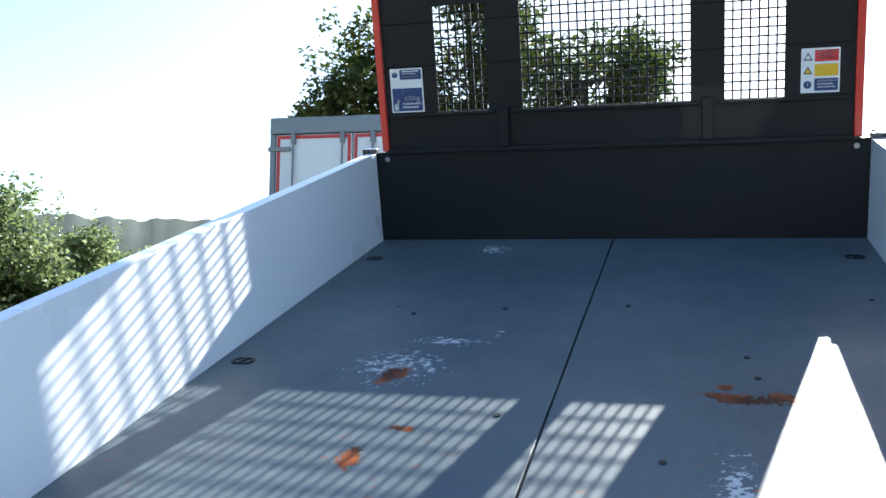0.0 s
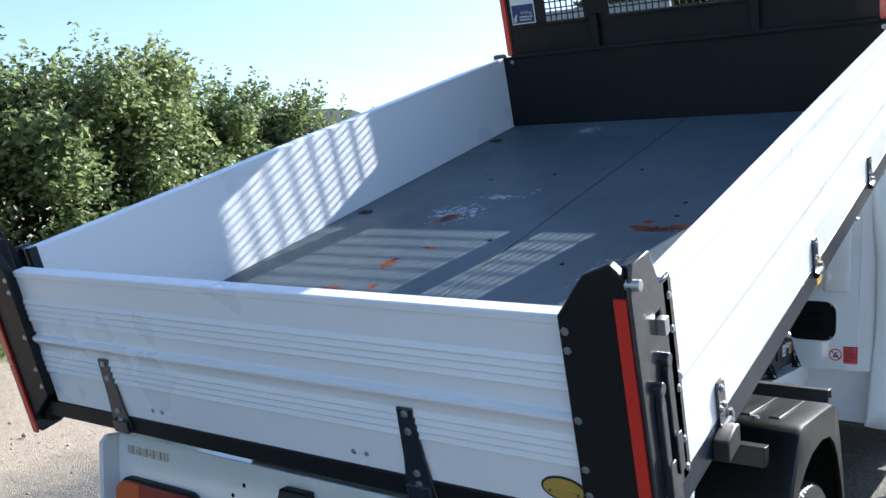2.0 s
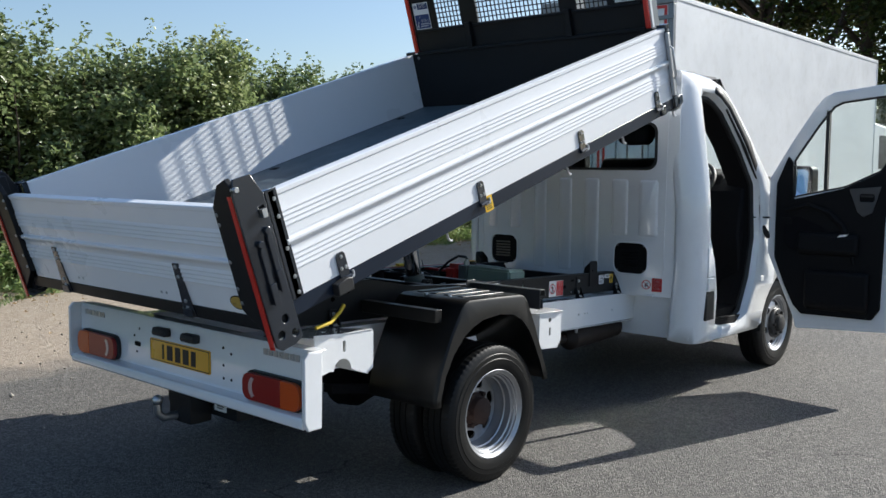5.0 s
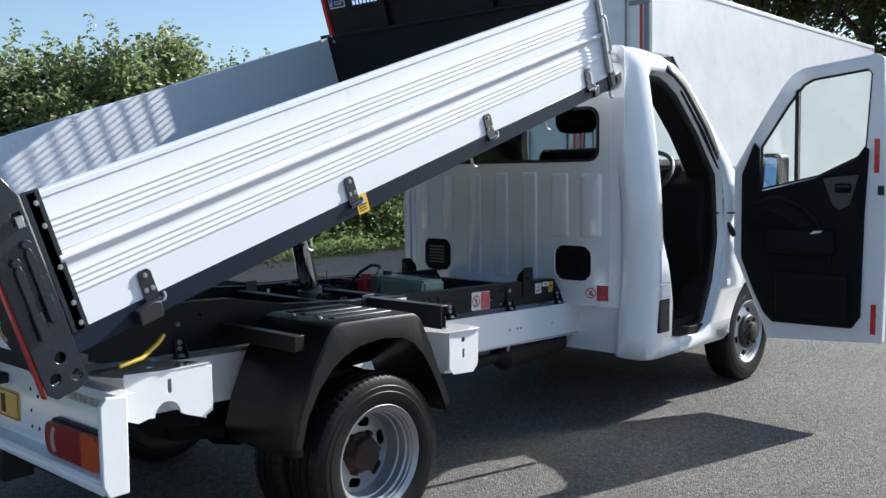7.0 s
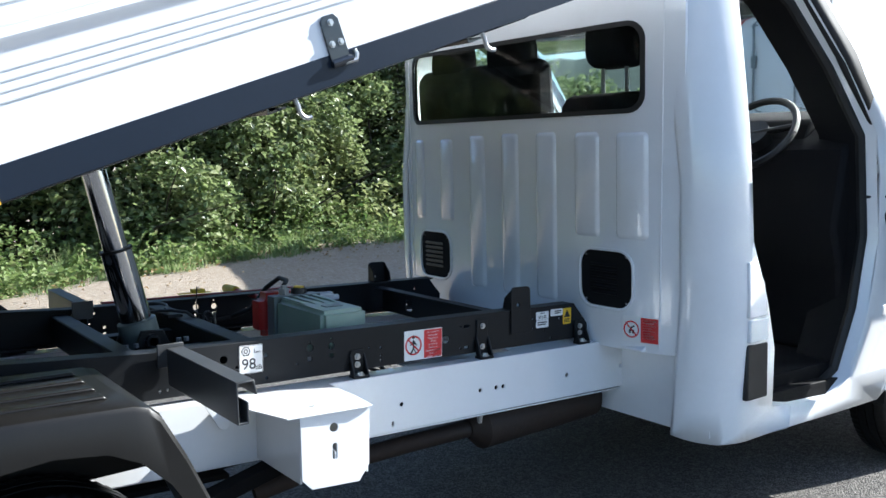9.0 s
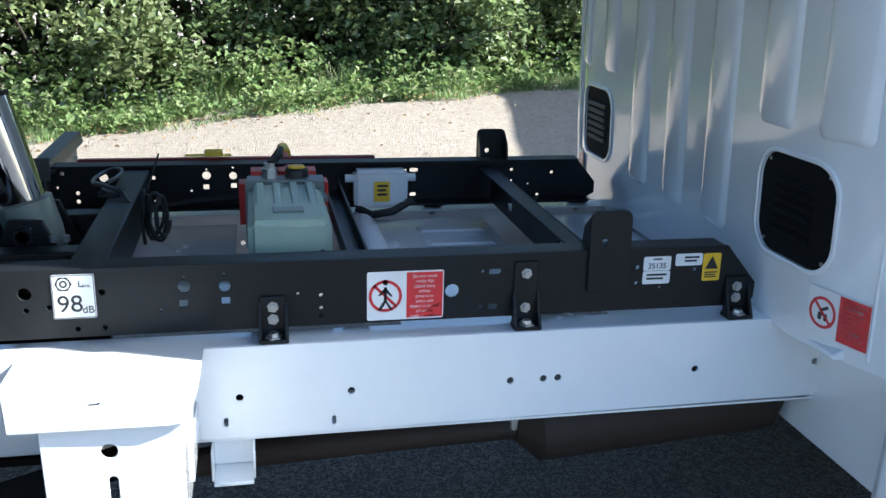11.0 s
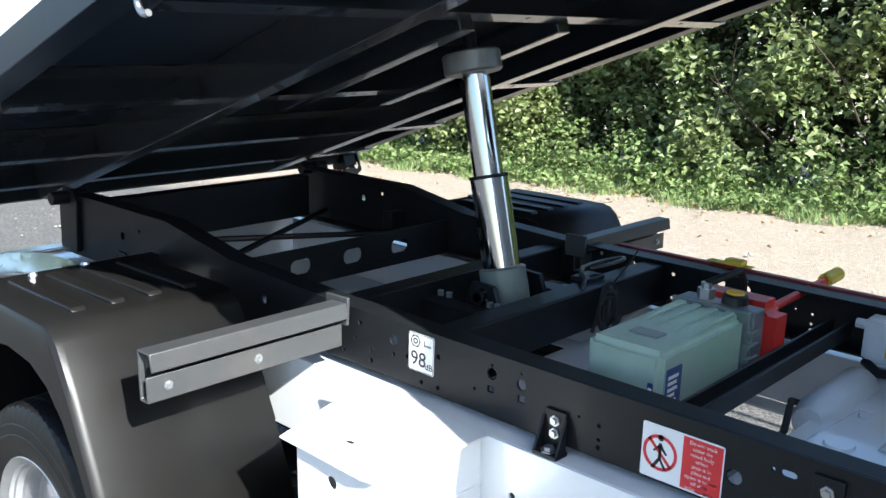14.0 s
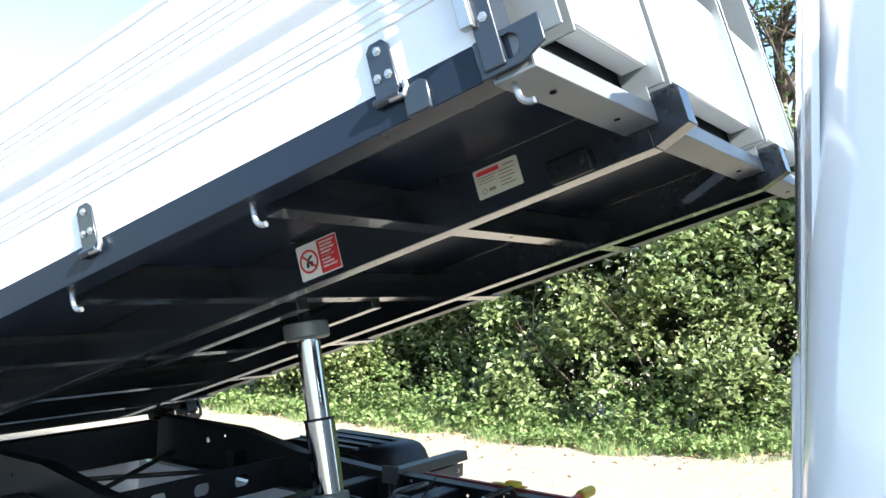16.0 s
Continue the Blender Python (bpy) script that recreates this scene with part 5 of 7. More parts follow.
def mudguard(s):
    outer = [(-0.462, 0.46), (-0.462, 0.5), (-0.43, 0.62), (-0.35, 0.79), (-0.28, 0.9), (-0.25, 0.928), (-0.22, 0.937), (0.0, 0.932), (0.17, 0.926), (0.2, 0.918), (0.225, 0.895), (0.28, 0.79), (0.345, 0.64), (0.395, 0.52), (0.41, 0.46)]
    inner = [(-0.425, 0.46), (-0.425, 0.5), (-0.395, 0.6), (-0.335, 0.7), (-0.27, 0.765), (-0.21, 0.805), (-0.13, 0.835), (0.0, 0.848), (0.11, 0.835), (0.18, 0.8), (0.24, 0.74), (0.29, 0.66), (0.335, 0.57), (0.365, 0.5), (0.375, 0.46)]
    bm = B_()
    xa, xb = s * 0.63, s * 1.07
    rows = []
    for x, ring in ((xa, outer), (s * 1.05, outer), (s * 1.063, [(a * 0.995, 0.46 + (b - 0.46) * 0.992) for a, b in outer]), (xb, [(a * 0.98, 0.46 + (b - 0.46) * 0.97) for a, b in outer]), (xb, inner), (s * 1.058, inner)):
        rows.append([bm.verts.new((x, *p)) for p in ring])
    for a, b in zip(rows, rows[1:]):
        for k in range(len(outer) - 1):
            bm.faces.new((a[k], a[k + 1], b[k + 1], b[k]))
    ob = part("mudguard", bm, GUARD, truck, "black moulded plastic mudguard over the rear wheel")
    mod = ob.modifiers.new("wall", "SOLIDIFY")
    mod.thickness, mod.offset = 0.005, 0
    for x in (0.7, 0.79, 0.88, 0.97):
        bm = B_()
        prism(bm, [(-0.19, 0.934), (-0.18, 0.944), (0.13, 0.938), (0.14, 0.928)], "x", *sorted((s * (x - 0.018), s * (x + 0.018))))
        part("top_rib", bm, GUARD, ob, bevel=0.004)
    for x, y in ((0.78, -0.22), (0.92, -0.2)):
        bm = B_()
        tube(bm, [(s * x, y, 0.936), (s * x, y, 0.946)], [0.013, 0.009], 8)
        part("fixing", bm, STEEL, ob)
    bm = sheet([p for p in outer if p[1] > 0.6], (), "x", s * 0.626, s * 0.63)
    part("inner_wall", bm, GUARD, ob)
    # angle bars that carry it
    for y0, f in ((0.425, 1), (-0.345, -1)):
        bm = B_()
        if f > 0:
            prism(bm, [(y0, 0.815), (y0 + 0.03, 0.815), (y0 + 0.03, 0.868), (y0 + 0.025, 0.868), (y0 + 0.025, 0.82), (y0 + 0.005, 0.82), (y0 + 0.005, 0.914), (y0 + 0.042, 0.914), (y0 + 0.048, 0.882), (y0 + 0.053, 0.883), (y0 + 0.047, 0.919), (y0, 0.919)], "x", *sorted((s * 0.515, s * 1.0)))
        else:
            prism(bm, [(y0, 0.84), (y0 - 0.045, 0.84), (y0 - 0.045, 0.9), (y0, 0.9)], "x", *sorted((s * 0.5, s * 1.0)))
        part("support_bar", bm, ANGLEBAR if f > 0 else GUARD, ob, "dark grey angle bar carrying the mudguard", bevel=0.002)
        if f > 0:
            bm = sheet([(0.4, 0.865), (0.47, 0.865), (0.475, 0.93), (0.4, 0.93)], (), "x", s * 0.506, s * 0.514)
            part("bar_bracket", bm, ANGLEBAR, ob, bevel=0.002)
            bolts("bolt", [(s * 0.52, y0 + 0.024, 0.9)], ob, 0.009, (s, 0, 0), 0.03)
            bolts("bolt", [(s * x, y0 + 0.03, 0.843) for x in (0.745, 0.955)], ob, 0.007, (0, 1, 0), 0.007)
    if s < 0:
        ob.location.x += 0.085  # the hedge side stands a little further in


mudguard(1)
mudguard(-1)


def tyre(bm, xc, w, R):
    prof = [(-0.44, 0.62), (-0.47, 0.65), (-0.5, 0.73), (-0.508, 0.79), (-0.498, 0.797), (-0.494, 0.86), (-0.482, 0.868), (-0.46, 0.93), (-0.41, 0.975), (-0.36, 0.99), (-0.22, 0.995), (-0.215, 0.975), (-0.185, 0.975), (-0.18, 0.998), (-0.02, 1.0), (-0.015, 0.978), (0.015, 0.978), (0.02, 1.0), (0.18, 0.998), (0.185, 0.975), (0.215, 0.975), (0.22, 0.995), (0.36, 0.99), (0.41, 0.975), (0.46, 0.93), (0.482, 0.868), (0.494, 0.86), (0.498, 0.797), (0.508, 0.79), (0.5, 0.73), (0.47, 0.65), (0.44, 0.62)]
    lathe(bm, [(xc + w * a, R * b) for a, b in prof], 216, "x", close=True)
    # grooves across the shoulders
    for v in bm.verts:
        r = math.hypot(v.co.y, v.co.z)
        if 0.3 * w < abs(v.co.x - xc) < 0.45 * w and r > 0.95 * R and round(math.atan2(v.co.z, v.co.y) / (2 * math.pi) * 216) % 3 == 0:
            v.co.y *= 0.985
            v.co.z *= 0.985


def wheel(label, at, s, front):
    """A wheel; its parts sit with the outer face towards +x and are turned round for the other side."""
    R = 0.348
    m = Matrix.Translation(at) @ (Matrix.Identity(4) if s > 0 else Matrix.Rotation(math.pi, 4, "Z"))
    bm = B_()
    tyre(bm, 0.0, 0.195, R)
    ob = part("wheel", bm, RUBBER, truck, label, m, angle=28)
    bm = B_()
    w = 0.083
    lip = [(-w, 0.2), (-w, 0.222), (-w + 0.012, 0.222), (-w + 0.016, 0.205), (-0.05, 0.186), (0.03, 0.186), (w - 0.02, 0.2), (w - 0.012, 0.21), (w - 0.008, 0.224), (w + 0.004, 0.226), (w + 0.008, 0.22), (w + 0.004, 0.213), (w - 0.004, 0.207), (w - 0.006, 0.201), (w - 0.016, 0.199),
           (w - 0.019, 0.194), (w - 0.034, 0.191), (w - 0.038, 0.183), (0.012, 0.181), (0.008, 0.175), (-0.025, 0.172), (-0.03, 0.168), (-0.062, 0.164), (-w + 0.02, 0.19)]
    lathe(bm, lip, 64, "x", close=True)
    part("rim", bm, RIM, ob, "silver steel rim", angle=40)
    d = 0.055 if front else -0.055
    disc = sheet(circ(0, 0, 0.184 if front else 0.166, 48), [circ(0, 0, 0.05, 20)] + [[((0.152 if front else 0.128) * math.cos(a) + u * math.cos(a) - v * math.sin(a), (0.152 if front else 0.128) * math.sin(a) + u * math.sin(a) + v * math.cos(a)) for u, v in rrect(0, 0, 0.034 if front else 0.04, 0.054 if front else 0.066, 0.016, 4)] for a in (2 * math.pi * k / 6 + 0.3 for k in range(6))], "x", d, d + 0.006)
    for v in disc.verts:
        r = math.hypot(v.co.y, v.co.z)
        v.co.x += (0.02 if front else 0.012) * math.cos(min(1, r / 0.184) * math.pi * 0.5) - (0.03 if r > 0.17 else 0)
    part("disc", disc, RIM, ob, "silver pressed wheel disc")
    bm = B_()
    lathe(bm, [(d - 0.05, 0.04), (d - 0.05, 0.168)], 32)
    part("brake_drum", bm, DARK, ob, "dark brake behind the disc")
    if front:
        bm = B_()
        lathe(bm, [(0.06, 0.122), (0.092, 0.119), (0.1, 0.11), (0.104, 0.068), (0.13, 0.064), (0.136, 0.056), (0.138, 0.001)], 40)
        part("hub_cover", bm, PLASTIC, ob, "black hub cover with wheel nuts")
        for k in range(6):
            bm = B_()
            a = 2 * math.pi * k / 6
            tube(bm, [(0.098, 0.09 * math.cos(a), 0.09 * math.sin(a)), (0.12, 0.09 * math.cos(a), 0.09 * math.sin(a))], [0.014, 0.011], 6)
            part("wheel_nut", bm, PLASTIC, ob)
    else:
        bm = B_()
        lathe(bm, [(-0.05, 0.088), (-0.03, 0.085), (-0.02, 0.07), (0.012, 0.066), (0.02, 0.055), (0.024, 0.001)], 32)
        part("hub", bm, RUSTY, ob, "rusty wheel hub")
        for k in range(6):
            bm = B_()
            a = 2 * math.pi * k / 6
            tube(bm, [(-0.05, 0.086 * math.cos(a), 0.086 * math.sin(a)), (-0.012, 0.086 * math.cos(a), 0.086 * math.sin(a))], [0.014, 0.012], 6)
            part("wheel_nut", bm, RUSTY, ob)
    return ob


for s in (1, -1):
    wheel("black tyre on a silver steel rim, outer rear", (s * 0.955 if s > 0 else -0.89, 0.0, 0.345), s, False)
    bm = B_()
    tyre(bm, 0.0, 0.195, 0.348)
    lathe(bm, [(-0.08, 0.1), (-0.08, 0.22), (0.08, 0.22), (0.08, 0.1)], 40)
    part("inner_wheel", bm, RUBBER, truck, "black inner rear tyre", Matrix.Translation((s * 0.725 if s > 0 else -0.68, 0, 0.345)), angle=28)
    wheel("black tyre on a silver steel rim, front", (s * 0.86, 3.682, 0.345), s, True)


def ram():
    foot, top = Vector((0, 0.515, 0.84)), Vector((0, 0.385, 1.455))
    way = (top - foot).normalized()
    at = lambda d: foot + way * d
    L = (top - foot).length
    bm = B_()
    tube(bm, [at(-0.06), at(0.0), at(0.075), at(0.08)], [0.055, 0.062, 0.062, 0.052], 28)
    ob = part("tipping_ram", bm, GREY, truck, "chrome telescopic tipping ram on a grey foot")
    bm = B_()
    tube(bm, [at(0.08), at(0.318), at(0.32)], [0.0495, 0.0495, 0.041], 32)
    part("stage", bm, CHROME, ob, "bright chrome ram stage")
    bm = B_()
    tube(bm, [at(0.32), at(L - 0.055), at(L - 0.054), at(L - 0.04)], [0.0395, 0.0395, 0.03, 0.03], 32)
    part("stage", bm, CHROME, ob, "bright chrome ram stage")
    bm = B_()
    tube(bm, [at(0.312), at(0.321)], 0.0515, 28)
    part("stage_ring", bm, BLACK, ob)
    bm = B_()
    tube(bm, [at(L - 0.045), at(L - 0.04), at(L + 0.005), at(L + 0.01)], [0.07, 0.076, 0.076, 0.07], 32)
    part("cap", bm, HEADER, ob, "pale grey ram cap")
    bm = B_()
    tube(bm, [at(L), at(L + 0.06)], 0.02, 12)
    part("top_pin", bm, BLACK, ob)
    bm = B_()
    tube(bm, [(-0.12, foot.y, foot.z + 0.02), (0.12, foot.y, foot.z + 0.02)], 0.022, 16)
    part("trunnion", bm, BLACK, ob, "black ram trunnion", bevel=0.002)
    for x in (0.095, -0.095):
        bm = B_()
        prism(bm, [(foot.y - 0.09, foot.z - 0.08), (foot.y + 0.09, foot.z - 0.08), (foot.y + 0.04, foot.z + 0.05), (foot.y - 0.03, foot.z + 0.055)], "x", x - 0.008, x + 0.008)
        part("trunnion_plate", bm, BLACK, ob, bevel=0.002)
    bm = B_()
    tube(bm, [(0.103, foot.y, foot.z + 0.02), (0.116, foot.y, foot.z + 0.02), (0.12, foot.y, foot.z + 0.02)], [0.023, 0.022, 0.015], 6)
    part("pin_head", bm, STEEL, ob, "bright head of the trunnion pin")
    for y in (0.42, 0.45, 0.585, 0.61):
        bm = B_()
        tube(bm, [(0.15, y, 0.855), (0.15, y, 0.868)], 0.009, 6)
        part("bolt", bm, HEADER, ob)
    for x in (-0.16, 0.16):
        bm = B_()
        prism(bm, [(0.36, 0.79), (0.66, 0.79), (0.66, 0.86), (0.36, 0.86)], "x", x - 0.03, x + 0.03)
        part("ram_cradle", bm, BLACK, truck, "black cradle below the ram", RAKE, bevel=0.003)


ram()


def hydraulics():
    # oil tank: soft-edged box with flutes on its lid
    bm = B_()
    box(bm, -0.005, 0.345, 0.968, 1.138, 0.8, 0.957)
    bmesh.ops.bevel(bm, geom=list(bm.edges), offset=0.014, segments=3, affect="EDGES")
    ob = part("oil_tank", bm, TANK, truck, "milky green plastic hydraulic oil tank", RAKE, angle=50)
    for y in (0.995, 1.033, 1.072, 1.11):
        bm = B_()
        prism(bm, [(0.0, 0.955), (0.01, 0.964), (0.14, 0.962), (0.21, 0.956)], "y", y - 0.009, y + 0.009)
        part("flute", bm, TANK, ob, bevel=0.003)
    bm = B_()
    box(bm, 0.235, 0.275, 1.02, 1.085, 0.956, 0.961)
    part("moulded_pad", bm, GREY, ob, bevel=0.002)
    bm = B_()
    tube(bm, [(0.343, 1.0, 0.83), (0.354, 1.0, 0.83)], 0.012, 12)
    part("tank_boss", bm, TANK, ob)
    bm = B_()
    tube(bm, [(0.343, 1.105, 0.83), (0.354, 1.105, 0.83)], 0.012, 12)
    part("tank_boss", bm, TANK, ob)
    bm = B_()
    box(bm, -0.018, -0.0055, 0.961, 1.146, 0.795, 0.963)
    for z in (0.79, 0.82, 0.85, 0.88):
        box(bm, -0.05, -0.0, 1.14, 1.156, z + 0.03, z + 0.042)
    part("tank_flange", bm, GREY, ob, "grey flange of the pump", bevel=0.002)
    bm = B_()
    box(bm, -0.0745, -0.0225, 0.965, 1.15, 0.8, 0.962)
    part("pump_block", bm, HEADER, ob, "alloy pump block", bevel=0.004)
    bm = B_()
    box(bm, -0.19, -0.075, 0.945, 1.165, 0.8, 0.965)
    bmesh.ops.bevel(bm, geom=list(bm.edges), offset=0.03, segments=3, affect="EDGES")
    part("pump_unit", bm, RED, ob, "red pump housing", angle=50)
    bm = B_()
    tube(bm, [(-0.06, 1.085, 0.955), (-0.06, 1.085, 0.98), (-0.06, 1.085, 0.984)], [0.03, 0.028, 0.024], 18)
    cap = part("filler_cap", bm, PLASTIC, ob, "black filler cap with a yellow disc")
    bm = B_()
    tube(bm, [(-0.06, 1.085, 0.984), (-0.06, 1.085, 0.988)], [0.021, 0.019], 18)
    part("cap_disc", bm, YELLOW, cap, "yellow disc")
    bm = B_()
    tube(bm, [(-0.05, 1.02, 0.955), (-0.05, 1.02, 0.985)], 0.02, 6)
    tube(bm, [(-0.05, 1.02, 0.985), (-0.05, 1.02, 0.998)], 0.013, 8)
    part("pipe_union", bm, STEEL, ob)
    bm = B_()
    tube(bm, [(-0.05, 1.02, 0.995), (-0.08, 1.045, 1.01), (-0.15, 1.05, 1.012), (-0.22, 1.03, 0.97), (-0.3, 1.0, 0.88), (-0.38, 0.95, 0.84), (-0.38, 0.75, 0.82)], 0.009, 8)
    part("hose", bm, SEAL, ob)
    sticker("tank_label", "dark blue label on the oil tank", truck, RAKE @ facing((0.325, 1.1385, 0.815), (-1, 0, 0), (0, 0, 1)), 0.06, 0.105, BLUE, [(PRINTW, bars(0.008, 0.047, 0.015, 0.09, 6))])
    sticker("tank_label", "dark blue label on the oil tank", truck, RAKE @ facing((0.3455, 1.112, 0.815), (0, 1, 0), (0, 0, 1)), 0.012, 0.08, BLUE, [(PRINTW, bars(0.002, 0.01, 0.01, 0.07, 6))])
    bm = B_()
    tube(bm, [(-0.18, 1.085, 0.905), (-0.62, 1.075, 0.905)], 0.011, 10)
    h = part("pump_handle", bm, RED, truck, "red pump handle with a yellow grip", RAKE)
    bm = B_()
    tube(bm, [(-0.62, 1.075, 0.905), (-0.625, 1.075, 0.905), (-0.725, 1.072, 0.905), (-0.735, 1.072, 0.905)], [0.014, 0.019, 0.019, 0.014], 14)
    part("grip", bm, YELHOSE, h, "yellow grip")
    # red prop bar beyond the far rail
    bm = B_()
    box(bm, -0.53, -0.505, 0.5, 1.335, 0.896, 0.921)
    p = part("prop_bar", bm, DARKRED, truck, "dark red safety prop lying along the rail", RAKE, bevel=0.003)
    bm = B_()
    box(bm, -0.535, -0.5, 0.845, 0.895, 0.9265, 0.942)
    box(bm, -0.532, -0.503, 0.79, 0.92, 0.9262, 0.929)
    part("prop_tag", bm, YELHOSE, p, "yellow tag", bevel=0.003)
    # control box on the far rail
    bm = B_()
    box(bm, -0.44, -0.385, 1.261, 1.416, 0.79, 0.901)
    bmesh.ops.bevel(bm, geom=list(bm.edges), offset=0.01, segments=2, affect="EDGES")
    c = part("control_box", bm, BOXWHITE, truck, "pale grey electrical control box with a yellow label", RAKE, angle=50)
    bm = B_()
    tube(bm, [(-0.41, 1.262, 0.876), (-0.41, 1.237, 0.876)], 0.012, 10)
    part("cable_gland", bm, BOXWHITE, c)
    bm = B_()
    tube(bm, [(-0.41, 1.415, 0.876), (-0.41, 1.44, 0.876)], 0.012, 10)
    part("cable_gland", bm, BOXWHITE, c)
    bm = B_()
    tube(bm, [(-0.4, 1.27, 0.79), (-0.375, 1.31, 0.775), (-0.37, 1.37, 0.785), (-0.4, 1.43, 0.81)], 0.012, 8)
    part("cable", bm, SEAL, c)
    sticker("control_label", "small yellow label with unreadable lines", truck, RAKE @ facing((-0.3845, 1.317, 0.811), (0, 1, 0), (0, 0, 1)), 0.046, 0.059, YELLOW, [(PRINTK, bars(0.01, 0.04, 0.012, 0.05, 3))])
    # steel pull handle, cable coil and whip on the second cross member
    bm = B_()
    pts = [(-0.26 + 0.085 * math.cos(a), 0.615 + 0.034 * math.sin(a), 0.926 + 0.008 * math.sin(a)) for a in np.linspace(0.3, 6.0, 22)]
    tube(bm, pts, 0.0055, 8)
    c = part("cable_clamp", bm, ANGLEBAR, truck, "dull steel cable clamp with a pull loop", RAKE)
    bm = B_()
    box(bm, -0.19, -0.11, 0.61, 0.665, 0.905, 0.918)
    part("clamp_base", bm, BLACK, c, bevel=0.003)
    bm = B_()
    tube(bm, [(-0.18, 0.6, 0.925), (-0.13, 0.63, 0.93), (-0.09, 0.67, 0.925), (-0.05, 0.69, 0.905)], 0.006, 8)
    part("strap", bm, ANGLEBAR, c)
    bm = B_()
    pts = []
    for k in range(90):
        a, q = k * 0.42, k * 0.03
        r = 0.034 + 0.007 * math.sin(k * 0.31)
        pts.append((-0.13 + 0.0008 * k + r * math.cos(a) * math.cos(q), 0.715 + 0.0006 * k + r * math.cos(a) * math.sin(q) * 0.6, 0.86 + 0.012 * math.sin(k * 0.17) + 0.05 * math.sin(a)))
    tube(bm, pts, 0.0045, 6)
    part("cable", bm, SEAL, truck, "coil of thin black cable", RAKE)
    for label, radius, path in (("thin black wire standing up", 0.0025, [(-0.12, 0.72, 0.9), (-0.17, 0.735, 0.95), (-0.2, 0.75, 0.995)]),
                                ("short black cable tail", 0.005, [(-0.2, 0.7, 0.86), (-0.16, 0.72, 0.9), (-0.1, 0.71, 0.86), (-0.06, 0.72, 0.8)]),
                                ("loose black cable beside the tank", 0.008, [(0.3, 1.23, 0.72), (0.15, 1.27, 0.75), (0.0, 1.25, 0.73), (-0.1, 1.22, 0.76), (-0.2, 1.26, 0.72)]),
                                ("loose black cable beside the tank", 0.006, [(0.25, 1.26, 0.7), (0.1, 1.24, 0.7), (-0.05, 1.27, 0.69)])):
        bm = B_()
        tube(bm, path, radius, 6)
        part("cable", bm, SEAL, truck, label, RAKE)
    bm = B_()
    tube(bm, [(0.97, -1.08, 0.9), (0.97, -1.0, 0.915), (0.95, -0.93, 0.95), (0.94, -0.9, 0.975)], 0.008, 8)
    part("hydraulic_hose", bm, YELHOSE, truck, "yellow hose below the bed")


hydraulics()


